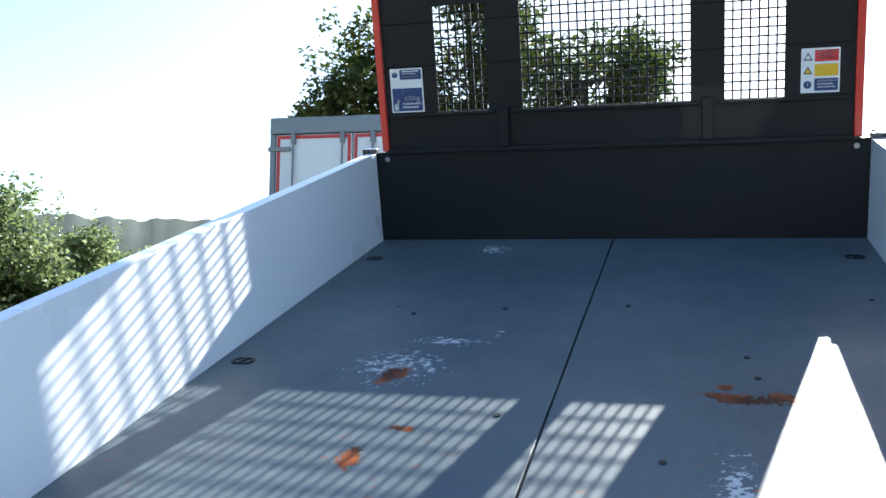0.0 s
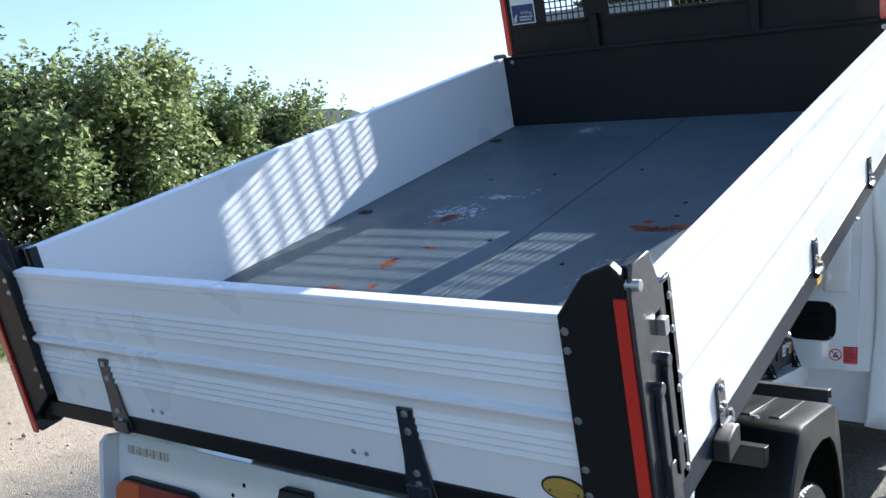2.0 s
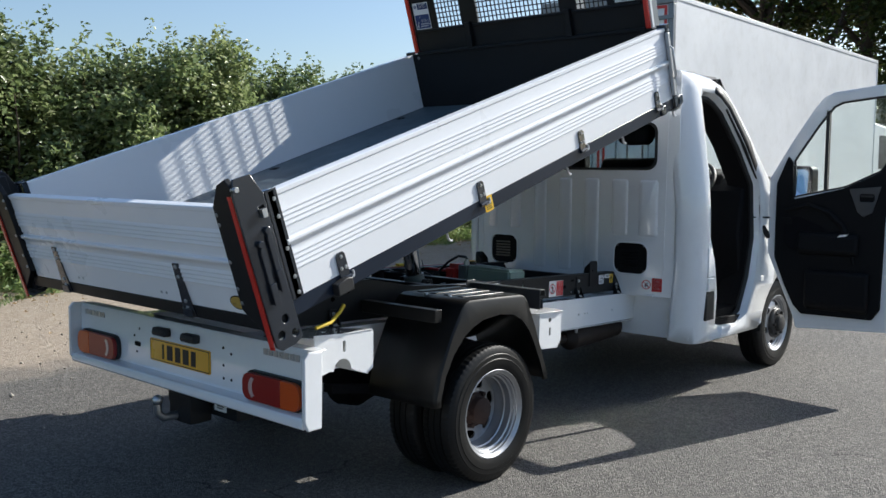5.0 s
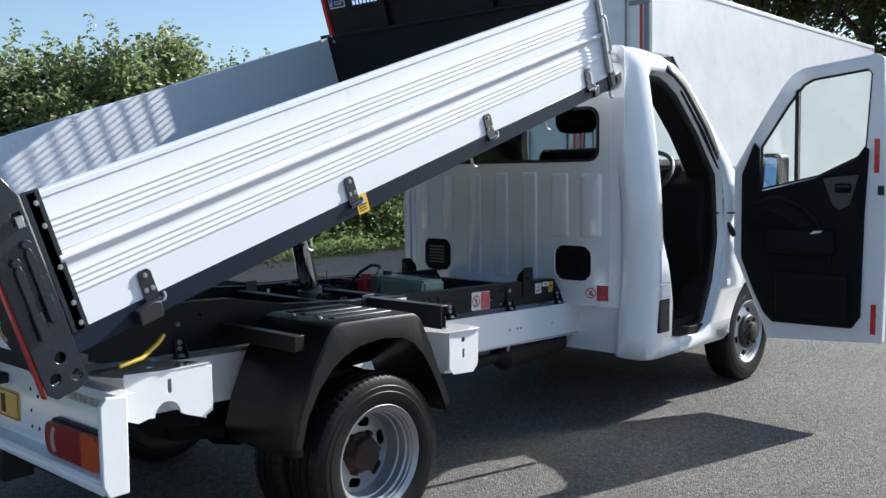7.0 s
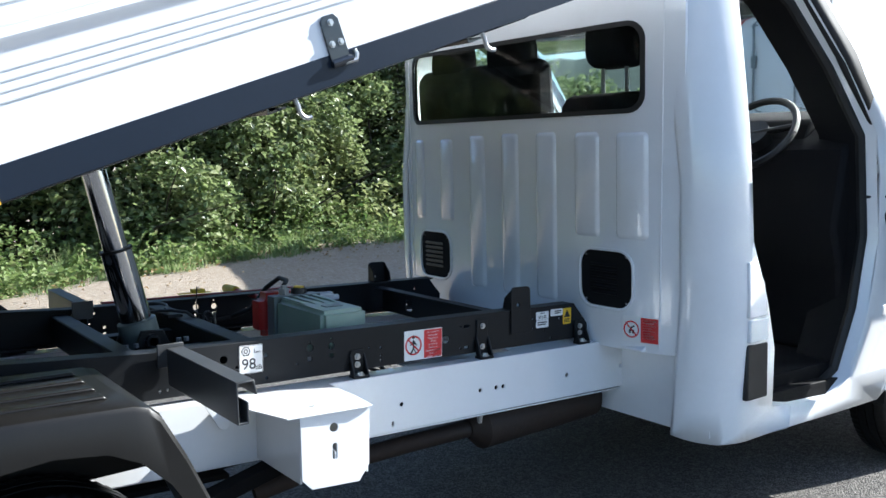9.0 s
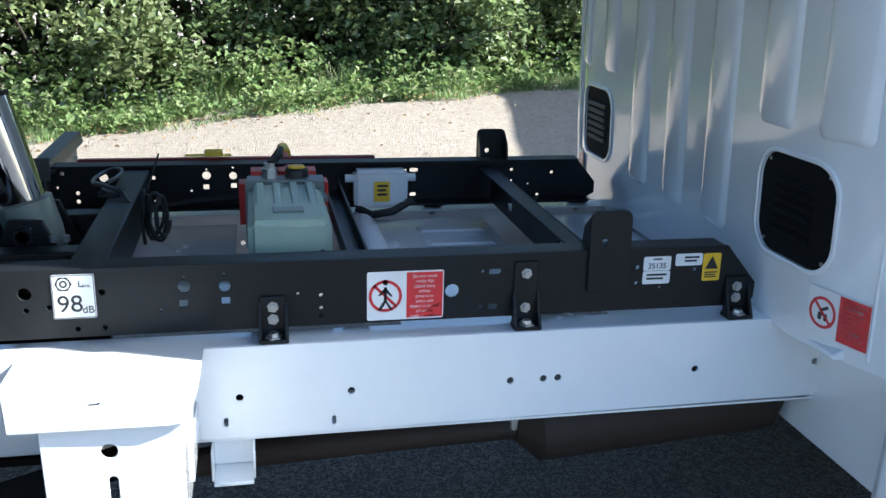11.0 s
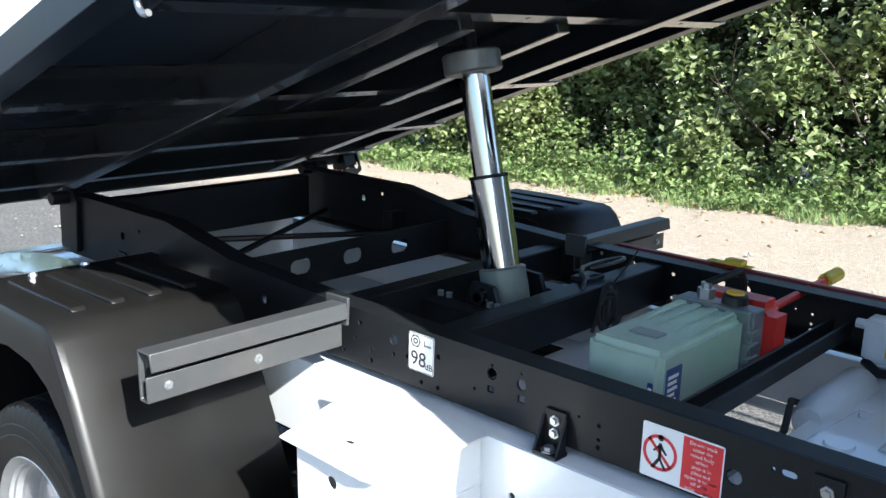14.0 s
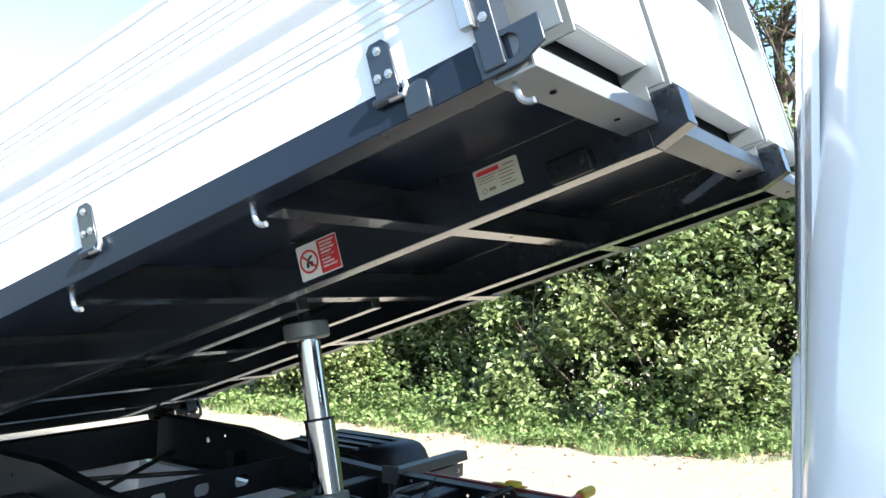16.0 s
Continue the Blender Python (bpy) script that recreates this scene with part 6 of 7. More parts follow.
def rail_labels():
    """Printed labels on the subframe rail, the bed beam and the cab wall."""
    right, up = (0, 1, 0), (0, 0, 1)
    m = RAKE @ facing((0.4905, 0.617, 0.823), right, up)
    hexa = [(0.021 + 0.015 * math.cos(radians(a)), 0.067 + 0.015 * math.sin(radians(a))) for a in range(0, 360, 60)]
    sticker("noise_label", "white noise label that reads 98 dB", truck, m, 0.075, 0.085, PRINTW,
            [(PRINTK, [[rrect(0.0375, 0.0425, 0.073, 0.083, 0.003, 3), rrect(0.0375, 0.0425, 0.0705, 0.0805, 0.003, 3)], [hexa, circ(0.021, 0.067, 0.011, 12)], [circ(0.021, 0.067, 0.007, 12), circ(0.021, 0.067, 0.004, 10)]])],
            [("98", 0.046, 0.03, 0.027, PRINTK), ("dB", 0.02, 0.061, 0.016, PRINTK), ("L", 0.018, 0.05, 0.066, PRINTK), ("WA", 0.008, 0.06, 0.062, PRINTK)])
    walker = [rect(0.033, 0.039, 0.03, 0.06), circ(0.036, 0.07, 0.006, 10), [(0.034, 0.032), (0.038, 0.032), (0.052, 0.012), (0.046, 0.012)], [(0.034, 0.034), (0.038, 0.03), (0.026, 0.01), (0.02, 0.012)], [(0.038, 0.058), (0.05, 0.042), (0.047, 0.04), (0.035, 0.052)], [(0.034, 0.058), (0.022, 0.044), (0.025, 0.042), (0.036, 0.052)]]
    slash = [(0.011, 0.064), (0.015, 0.068), (0.061, 0.022), (0.057, 0.018)]
    m = RAKE @ facing((0.4905, 1.192, 0.79), right, up)
    sticker("warning_label", "white and red keep-clear label on the subframe rail", truck, m, 0.152, 0.1, PRINTW,
            [(PRINTK, [[(x, y + 0.008) for x, y in loop] for loop in walker]), (REDPRINT, [[circ(0.036, 0.05, 0.033, 28), circ(0.036, 0.05, 0.027, 28)], [(x, y + 0.007) for x, y in slash], rect(0.078, 0.15, 0.003, 0.097)])],
            [(line, 0.0092, 0.114, 0.0885 - 0.0103 * k, PRINTW) for k, line in enumerate(("Do not work", "under the", "raised body", "unless", "prop is in", "place and", "tipper is turned", "off at the", "isolator switch"))])
    sticker("serial_plate", "white serial plate", truck, RAKE @ facing((0.4905, 1.763, 0.87), right, up), 0.06, 0.03, PRINTW, [(PRINTK, [rect(0.02, 0.04, 0.023, 0.026)])], [("35135", 0.0165, 0.03, 0.0095, PRINTK)])
    sticker("serial_plate", "white serial plate", truck, RAKE @ facing((0.4905, 1.763, 0.841), right, up), 0.06, 0.028, PRINTW, [(PRINTK, bars(0.008, 0.052, 0.006, 0.022, 2))])
    sticker("serial_plate", "white serial plate", truck, RAKE @ facing((0.4905, 1.833, 0.878), right, up), 0.06, 0.026, PRINTW, [(PRINTK, bars(0.02, 0.052, 0.005, 0.02, 2))])
    sticker("warning_label", "small yellow warning label on the subframe rail", truck, RAKE @ facing((0.4905, 1.895, 0.843), right, up), 0.04, 0.06, YELLOW, [(PRINTK, [[(0.005, 0.026), (0.035, 0.026), (0.02, 0.054)], *bars(0.005, 0.034, 0.005, 0.02, 3)])])
    crane = [rect(0.026, 0.048, 0.03, 0.036), [(0.03, 0.036), (0.05, 0.048), (0.047, 0.053), (0.028, 0.042)], circ(0.03, 0.026, 0.005, 10), circ(0.044, 0.026, 0.005, 10)]
    m = TIP @ facing((0.4935, 2.104, -0.112), right, up)
    sticker("warning_label", "white and red no-lifting label on the bed beam", truck, m, 0.14, 0.095, PRINTW,
            [(PRINTK, [[(x, y + 0.01) for x, y in loop] for loop in crane]), (REDPRINT, [[circ(0.036, 0.047, 0.032, 28), circ(0.036, 0.047, 0.026, 28)], [(x, y + 0.004) for x, y in slash], rect(0.072, 0.138, 0.003, 0.092)]), (PRINTW, bars(0.08, 0.13, 0.012, 0.086, 8))])
    m = TIP @ facing((0.4935, 2.677, -0.09), right, up)
    sticker("maker_plate", "pale maker's plate with a red heading", truck, m, 0.121, 0.071, paint("aged_plate", (0.6, 0.58, 0.48), 0.45), [(REDPRINT, [rect(0.008, 0.07, 0.055, 0.065)]), (PALEINK, [*bars(0.008, 0.06, 0.03, 0.05, 3, 0.3), *bars(0.066, 0.11, 0.008, 0.05, 5, 0.3), [circ(0.02, 0.016, 0.007, 12), circ(0.02, 0.016, 0.005, 12)], rect(0.032, 0.05, 0.012, 0.02), rect(0.08, 0.112, 0.058, 0.061)])])
    bm = B_()
    box(bm, 0.4935, 0.52, 2.87, 2.975, -0.126, -0.072)
    b = part("bump_stop", bm, BLACK, truck, "black bump stop on the bed beam", TIP, bevel=0.006)
    bolts("bolt", [(0.52, u, -0.098) for u in (2.892, 2.953)], b, 0.008, (1, 0, 0), 0.006, SLATE)
    ring = [circ(0.036, 0.047, 0.032, 28), circ(0.036, 0.047, 0.026, 28)]
    for x in (0.652, -0.8):
        a, b = (2.067 + 0.073 * (max(0.0, abs(v) - 0.6) / 0.275) ** 1.5 for v in (x, x + 0.145))
        m = facing((x, a - 0.004, 0.725), Vector((0.145, b - a, 0)).normalized(), up)
        sticker("warning_label", "red and white no-lifting label on the cab wall", truck, m, 0.145, 0.095, PRINTW,
                [(PRINTK, [[(a, b + 0.01) for a, b in loop] for loop in crane]), (REDPRINT, [ring, [(a, b + 0.004) for a, b in slash], rect(0.074, 0.144, 0.002, 0.093)]), (PRINTW, bars(0.082, 0.136, 0.012, 0.086, 8))])


rail_labels()


def bumper():
    bm = B_()
    prism(bm, [(-1.105, 0.5), (-1.165, 0.492), (-1.172, 0.5), (-1.172, 0.53), (-1.165, 0.54), (-1.118, 0.552), (-1.112, 0.56), (-1.112, 0.795), (-1.105, 0.81), (-1.04, 0.81), (-1.04, 0.802), (-1.098, 0.8), (-1.102, 0.79), (-1.102, 0.56)], "x", -0.99, 0.99)
    ob = part("rear_bumper", bm, WHITE, truck, "white steel rear bumper with lamps", bevel=0.003)
    for s in (1, -1):
        bm = B_()
        prism(bm, [(-1.175, 0.53), (-1.155, 0.488), (-1.085, 0.49), (-1.08, 0.81), (-1.15, 0.815), (-1.175, 0.79)], "x", *sorted((s * 0.9905, s * 1.012)))
        part("end_cap", bm, WHITE, ob, bevel=0.004)
        xc = s * 0.755
        bm = B_()
        add(bm, sheet(rrect(xc, 0.612, 0.4, 0.135, 0.05), (), "y", -1.113, -1.135))
        lamp = part("tail_lamp", bm, PLASTIC, truck, "red and amber tail lamp in the bumper", bevel=0.004)
        for a, b, mat, nm in ((-0.1951, 0.068, REDLENS, "red_lens"), (0.071, 0.1951, AMBER, "amber_lens")):
            lo, hi = sorted((xc + s * a, xc + s * b))
            loop = []
            for px, pz in rrect(xc, 0.612, 0.39, 0.118, 0.045):
                p = (min(max(px, lo), hi), pz)
                if lo < px < hi or abs(pz - 0.612) > 0.0585:
                    loop.append(p)
            loop = [p for k, p in enumerate(loop) if abs(p[0] - loop[k - 1][0]) + abs(p[1] - loop[k - 1][1]) > 1e-4]
            bm = sheet(loop, (), "y", -1.1352, -1.156)
            part(nm, bm, mat, lamp, bevel=0.006)
        moon = [(xc + s * (-0.105 + 0.042 * math.cos(a)), 0.612 + 0.05 * math.sin(a)) for a in np.linspace(radians(115), radians(245), 10)]
        moon += [(xc + s * (-0.088 + 0.036 * math.cos(a)), 0.612 + 0.042 * math.sin(a)) for a in np.linspace(radians(240), radians(120), 10)]
        part("clear_lens", sheet(moon, (), "y", -1.1558, -1.1585), CLEARLENS, lamp, "pale reversing lens")
    # the number plate carries plain bars
    bm = sheet(rrect(0, 0.655, 0.52, 0.111, 0.008, 3), (), "y", -1.113, -1.119)
    p = part("number_plate", bm, PLATEYEL, truck, "yellow rear number plate with black bars")
    for x, w in ((-0.12, 0.016), (-0.06, 0.05), (0.01, 0.045), (0.08, 0.05), (0.145, 0.04)):
        part("plate_bar", sheet(rect(x - w / 2 - 0.02, x + w / 2 - 0.02, 0.618, 0.69), (), "y", -1.1192, -1.1202), PRINTK, p)
    bm = sheet(rrect(0, 0.655, 0.512, 0.103, 0.006, 3), [rrect(0, 0.655, 0.504, 0.095, 0.005, 3)], "y", -1.1192, -1.1198)
    part("plate_border", bm, PRINTK, p)
    for x in (-0.13, 0.12):
        bm = B_()
        prism(bm, [(-1.113, 0.735), (-1.15, 0.735), (-1.158, 0.75), (-1.15, 0.775), (-1.113, 0.775)], "x", x - 0.055, x + 0.055)
        part("plate_lamp", bm, PLASTIC, ob, "black number plate lamp", bevel=0.006)
    for x0, n in ((0.665, 7), (-0.93, 6)):
        for k in range(n):
            bm = B_()
            add(bm, sheet(rect(x0 + k * 0.036, x0 + k * 0.036 + 0.026, 0.755, 0.782), [rect(x0 + k * 0.036 + 0.008, x0 + k * 0.036 + 0.018, 0.763, 0.774)] if k % 2 else (), "y", -1.1125, -1.118))
            part("badge_block", bm, STEEL, ob, "chrome badge block")
    for x, z in ((-0.42, 0.7), (-0.37, 0.74), (-0.4, 0.62), (0.36, 0.74), (0.42, 0.72), (0.36, 0.66), (0.42, 0.6), (0.36, 0.6)):
        bm = B_()
        tube(bm, [(x, -1.112, z), (x, -1.1135, z)], 0.007, 10)
        part("drilling", bm, DARK, ob)
    part("drilling", sheet(rrect(-0.39, 0.66, 0.06, 0.024, 0.01), (), "y", -1.1118, -1.1135), DARK, ob)
    # towing bracket below
    bm = B_()
    box(bm, -0.3, 0.3, -1.0, -0.9, 0.36, 0.46)
    box(bm, -0.09, 0.09, -1.12, -1.0, 0.33, 0.47)
    ob = part("tow_bracket", bm, BLACK, truck, "black towing bracket with a ball", bevel=0.004)
    bm = B_()
    tube(bm, [(-0.03, -1.1, 0.36), (-0.03, -1.19, 0.36), (-0.03, -1.22, 0.39), (-0.03, -1.22, 0.43)], 0.02, 12)
    bmesh.ops.create_uvsphere(bm, u_segments=16, v_segments=10, radius=0.027, matrix=Matrix.Translation((-0.03, -1.22, 0.45)))
    part("tow_ball", bm, STEEL, ob)
    sticker("tow_label", "small white label below the bumper", truck, facing((0.12, -1.003, 0.39), (1, 0, 0), (0, 0, 1)), 0.1, 0.035, PRINTW, [(PRINTK, bars(0.02, 0.08, 0.008, 0.028, 2))])


bumper()

# ---- cab ----
def half_width(z):
    return float(np.interp(z, [0.35, 0.5, 0.9, 1.3, 1.5, 1.75, 2.0, 2.12, 2.19, 2.24], [0.985, 1.0, 1.03, 1.03, 1.005, 0.965, 0.92, 0.895, 0.86, 0.79]))


def skin(s, z, side):
    """From a distance along the flank (running on round the rear corner) and a height to a place on the cab."""
    x = half_width(z)
    if s >= 2.34:
        front = max(0.0, s - 3.5)
        return Vector((side * (x - 0.09 * front ** 2), s, z))
    a = min(1.0, (2.34 - s) / 0.37) * math.pi / 2
    return Vector((side * (x - 0.165 + 0.165 * math.cos(a)), 2.34 - 0.205 * math.sin(a), z))


CUTS = [(1, v) for v in (1.99, 2.01, 2.03, 2.05, 2.07, 2.09, 2.11, 2.13, 2.15, 2.17, 2.19, 2.22, 2.25, 2.28, 2.31, 2.34, 2.6, 3.0, 3.4, 3.7, 4.0, 4.3)] + [(2, v) for v in (0.5, 0.7, 0.9, 1.1, 1.3, 1.4, 1.5, 1.6, 1.75, 1.9, 2.0, 2.06, 2.12, 2.16, 2.19, 2.21)]
DOORWAY = [(2.475, 0.48), (2.6, 0.455), (2.86, 0.44), (2.97, 0.5), (3.06, 0.75), (3.11, 1.05), (3.11, 1.46), (2.945, 1.73), (2.74, 1.985), (2.63, 2.055), (2.55, 2.085), (2.4, 2.09), (2.35, 2.05), (2.325, 1.7), (2.3, 1.3), (2.31, 1.1), (2.41, 0.85), (2.46, 0.7)]
WINDOW = [(2.42, 1.4), (3.1, 1.36), (3.2, 1.42), (2.75, 1.93), (2.62, 2.03), (2.42, 2.04)]


def flank(side, hole, label):
    outline = [(1.97, 0.4), (2.2, 0.375), (2.6, 0.37), (3.2, 0.37), (3.255, 0.4), *arc(3.682, 0.36, 0.43, 172, 8, 14), (4.12, 0.38), (4.62, 0.42), (4.68, 0.8), (4.5, 1.02), (3.9, 1.2), (3.42, 1.33), (3.26, 1.52), (3.0, 1.84), (2.86, 2.0), (2.78, 2.08), (2.7, 2.14), (2.56, 2.19), (2.4, 2.22), (1.97, 2.22)]
    bm = sheet(outline, [hole], "x", 0.0, None, CUTS)
    for v in bm.verts:
        v.co = skin(v.co.y, v.co.z, side)
    ob = part("cab_flank", bm, WHITE, truck, label, angle=50)
    mod = ob.modifiers.new("wall", "SOLIDIFY")
    mod.thickness, mod.offset = 0.012, 0 
    return ob


def bow(bm):
    """The back wall curves forward towards its sides."""
    for v in bm.verts:
        v.co.y += 0.073 * (max(0.0, abs(v.co.x) - 0.6) / 0.275) ** 1.5
    return bm


def cab():
    right = flank(1, DOORWAY, "white cab flank with its door opening")
    left = flank(-1, WINDOW, "white cab flank with a closed door")
    # reveal and dark seal round the doorway
    bm = B_()
    n = len(DOORWAY)
    cy, cz = 2.68, 1.25
    ring = [[], []]
    for a, b in DOORWAY:
        p = skin(a, b, 1)
        ring[0].append(bm.verts.new(p))
        ring[1].append(bm.verts.new(Vector((p.x - 0.05, p.y + (cy - p.y) * 0.04, p.z + (cz - p.z) * 0.03))))
    for k in range(n):
        bm.faces.new((ring[0][k], ring[0][(k + 1) % n], ring[1][(k + 1) % n], ring[1][k]))
    part("door_reveal", bm, WHITE, right, angle=50)
    bm = B_()
    inner = [(skin(a, b, 1), a, b) for a, b in DOORWAY]
    lines = [[bm.verts.new(Vector((p.x - d, p.y + (cy - p.y) * f, p.z + (cz - p.z) * f * 0.8))) for p, a, b in inner] for d, f in ((0.052, 0.042), (0.06, 0.075), (0.13, 0.08), (0.24, 0.03))]
    for r0, r1 in zip(lines, lines[1:]):
        for k in range(n):
            bm.faces.new((r0[k], r0[(k + 1) % n], r1[(k + 1) % n], r1[k]))
    part("door_lining", bm, TRIM, right, "dark lining inside the doorway", angle=50)
    # black trim on the upper screen pillar
    bm = B_()
    near = ((2.56, 2.09), (2.64, 2.06), (2.745, 1.99), (2.84, 1.87), (2.945, 1.735), (3.06, 1.55))
    far = ((2.6, 2.135), (2.7, 2.11), (2.8, 2.035), (2.9, 1.915), (3.02, 1.77), (3.1, 1.6))
    trims = [[bm.verts.new(skin(a, b, 1) + Vector((0.009, 0, 0))) for a, b in line] for line in (near, far)]
    for k in range(len(near) - 1):
        bm.faces.new((trims[0][k], trims[0][k + 1], trims[1][k + 1], trims[1][k]))
    trim = part("pillar_trim", bm, SEAL, right, "black trim along the screen pillar", angle=60)
    mod = trim.modifiers.new("wall", "SOLIDIFY")
    mod.thickness, mod.offset = 0.006, 0
    bm = B_()
    pts = [skin(a, b, 1) + Vector((-0.055, (cy - a) * 0.05, (cz - b) * 0.04)) for a, b in DOORWAY]
    tube(bm, pts + [pts[0]], 0.02, 8)
    part("door_seal", bm, SEAL, right, "black rubber door seal")
    bm = B_()
    pts = [skin(a, b, 1) + Vector((-0.01, 0, 0)) for a, b in ((2.36, 2.11), (2.55, 2.105), (2.66, 2.07), (2.75, 1.99), (2.93, 1.76), (3.1, 1.5))]
    tube(bm, pts, 0.016, 8)
    part("gutter_seal", bm, SEAL, right, "black rubber gutter seal")
    bm = B_()
    pts = [skin(a, b, 1) + Vector((-0.012, 0, 0)) for a, b in ((2.82, 2.03), (2.98, 1.84), (3.13, 1.66), (3.24, 1.52))]
    tube(bm, pts, 0.012, 8)
    part("screen_seal", bm, SEAL, right, "black windscreen seal")
    # back wall with window and two vents
    vents = [rrect(x, 0.946, 0.255, 0.212, 0.06, 6) for x in (-0.55, 0.56)]
    outline = rrect(0, 1.455, 1.75, 1.53, 0.03, 6)
    outline = [(x, max(z, 0.69)) for x, z in outline]
    bm = sheet(outline, [rrect(0, 1.715, 1.46, 0.31, 0.06, 5), *vents], "y", 2.07, 2.082, [(0, s * v) for s in (-1, 1) for v in (0.6, 0.65, 0.7, 0.74, 0.77, 0.8, 0.83, 0.855)])
    bow(bm)
    back = part("cab_back", bm, WHITE, truck, "white pressed cab back wall", bevel=0.002)
    for x, w, z0, z1 in ((0.685, 0.13, 1.1, 1.485), (0.47, 0.13, 1.1, 1.49), (0.24, 0.12, 0.83, 1.495), (0.015, 0.11, 0.825, 1.495), (-0.21, 0.11, 0.83, 1.49), (-0.44, 0.1, 1.11, 1.48), (-0.67, 0.1, 1.11, 1.48)):
        bm = B_()
        rings = []
        for d, inset in ((0.0, 0.0), (-0.006, 0.006), (-0.011, 0.014)):
            rings.append([bm.verts.new((a, 2.07 + d, b)) for a, b in rrect(x, (z0 + z1) / 2, w - 2 * inset, z1 - z0 - 2 * inset, min(0.02, w * 0.3), 4)])
        for a, b in zip(rings, rings[1:]):
            for k in range(len(a)):
                bm.faces.new((a[k], a[(k + 1) % len(a)], b[(k + 1) % len(a)], b[k]))
        bm.faces.new(rings[-1])
        part("pressed_rib", bow(bm), WHITE, back, angle=60)
    for x in (-0.55, 0.56):
        bm = sheet(rrect(x, 0.946, 0.275, 0.232, 0.07, 6), [rrect(x, 0.946, 0.252, 0.209, 0.059, 6)], "y", 2.064, 2.07)
        part("vent_rim", bow(bm), WHITE, back, bevel=0.003)
        bm = sheet(rrect(x, 0.946, 0.252, 0.209, 0.059, 6), (), "y", 2.074, 2.08)
        v = part("vent", bow(bm), TRIM, back, "black louvred cab vent")
        for k in range(6):
            z = 0.886 + 0.021 * k
            bm = B_()
            prism(bm, [(2.0735, z), (2.0675, z + 0.004), (2.0665, z + 0.009), (2.0735, z + 0.013)], "x", x - 0.075, x + 0.06)
            part("louvre", bm, VENTLIT if x < 0 else TRIM, v)
        for dx in (-0.1, 0.1):
            for dz in (-0.085, 0.085):
                bm = B_()
                tube(bm, [(x + dx, 2.074, 0.946 + dz), (x + dx, 2.072, 0.946 + dz)], 0.004, 8)
                part("screw", bow(bm), STEEL, v)
    bm = sheet(rrect(0, 1.715, 1.475, 0.325, 0.067, 5), [rrect(0, 1.715, 1.44, 0.29, 0.055, 5)], "y", 2.066, 2.07, [(0, s * v) for s in (-1, 1) for v in (0.6, 0.65, 0.7)])
    part("window_seal", bow(bm), SEAL, back, "black window seal", bevel=0.002)
    for s in (1, -1):
        bm = B_()
        tube(bm, [(s * (0.79 + 0.016 * k / 9), 2.0695, 0.71 + 1.42 * k / 9) for k in range(10)], 0.0028, 6)
        part("panel_seam", bow(bm), WHITE, back, "thin raised seam on the cab wall")
    pane = part("rear_window", bow(sheet(rrect(0, 1.715, 1.45, 0.3, 0.055, 5), (), "y", 2.073, 2.077, [(0, s * v) for s in (-1, 1) for v in (0.6, 0.65, 0.7)])), GLASS, back, "clear rear window")
    bm = B_()
    prism(bm, [(2.048, 0.703), (2.075, 0.716), (2.075, 0.69), (2.046, 0.694)], "x", -0.74, 0.74)
    part("cab_sill", bow(bm), WHITE, back, "white flange under the cab wall", bevel=0.003)
    bm = B_()
    prism(bm, [(2.19, 0.6895), (2.21, 0.6895), (2.21, 0.4), (2.19, 0.4)], "x", -0.95, 0.95)
    part("lower_panel", bm, WHITE, back, bevel=0.003)
    bm = B_()
    prism(bm, [(-0.95, 2.3), (-0.94, 2.25), (-0.86, 2.16), (-0.74, 2.1), (0.74, 2.1), (0.86, 2.16), (0.94, 2.25), (0.95, 2.3)], "z", 0.69, 0.7)
    part("floor_flange", bm, WHITE, back, bevel=0.003)
    # roof, screen, bonnet, nose: rows across the cab
    rows = [(2.075, 2.19, 0.86), (2.09, 2.23, 0.83), (2.15, 2.262, 0.8), (2.3, 2.275, 0.8), (2.5, 2.268, 0.8), (2.64, 2.25, 0.81), (2.74, 2.2, 0.84)]
    bm = B_()
    grid = []
    for y, z, w in rows:
        line = []
        for k in range(-10, 11):
            t = k / 10
            drop = 0.07 * abs(t) ** 4
            line.append(bm.verts.new((t * (w + 0.02), y, z - drop - 0.01)))
        grid.append(line)
    for a, b in zip(grid, grid[1:]):
        for k in range(20):
            bm.faces.new((a[k], a[k + 1], b[k + 1], b[k]))
    for side in (1, -1):
        for a, b in zip(grid, grid[1:]):
            p, q = (a[-1], b[-1]) if side > 0 else (a[0], b[0])
            lo = [bm.verts.new(skin(max(v.co.y, 2.1), 2.18 if v.co.y < 2.55 else 2.14 if v.co.y < 2.7 else 2.1, side)) for v in (p, q)]
            bm.faces.new((p, q, lo[1], lo[0]))
    bmesh.ops.remove_doubles(bm, verts=bm.verts, dist=0.002)
    roof = part("cab_roof", bm, WHITE, truck, "white rounded cab roof", angle=60)
    mod = roof.modifiers.new("wall", "SOLIDIFY")
    mod.thickness, mod.offset = 0.01, 0
    bm = B_()
    lines = []
    for y, z, w in ((2.72, 2.2, 0.87), (2.95, 1.92, 0.91), (3.2, 1.6, 0.95), (3.42, 1.33, 0.97)):
        lines.append([bm.verts.new((t / 8 * w, y + 0.3 * (1 - (t / 8) ** 2) * (2.4 - z) * 1.1, z)) for t in range(-8, 9)])
    for a, b in zip(lines, lines[1:]):
        for k in range(16):
            bm.faces.new((a[k], a[k + 1], b[k + 1], b[k]))
    screen = part("windscreen", bm, GLASS, truck, "clear windscreen", angle=60)
    mod = screen.modifiers.new("wall", "SOLIDIFY")
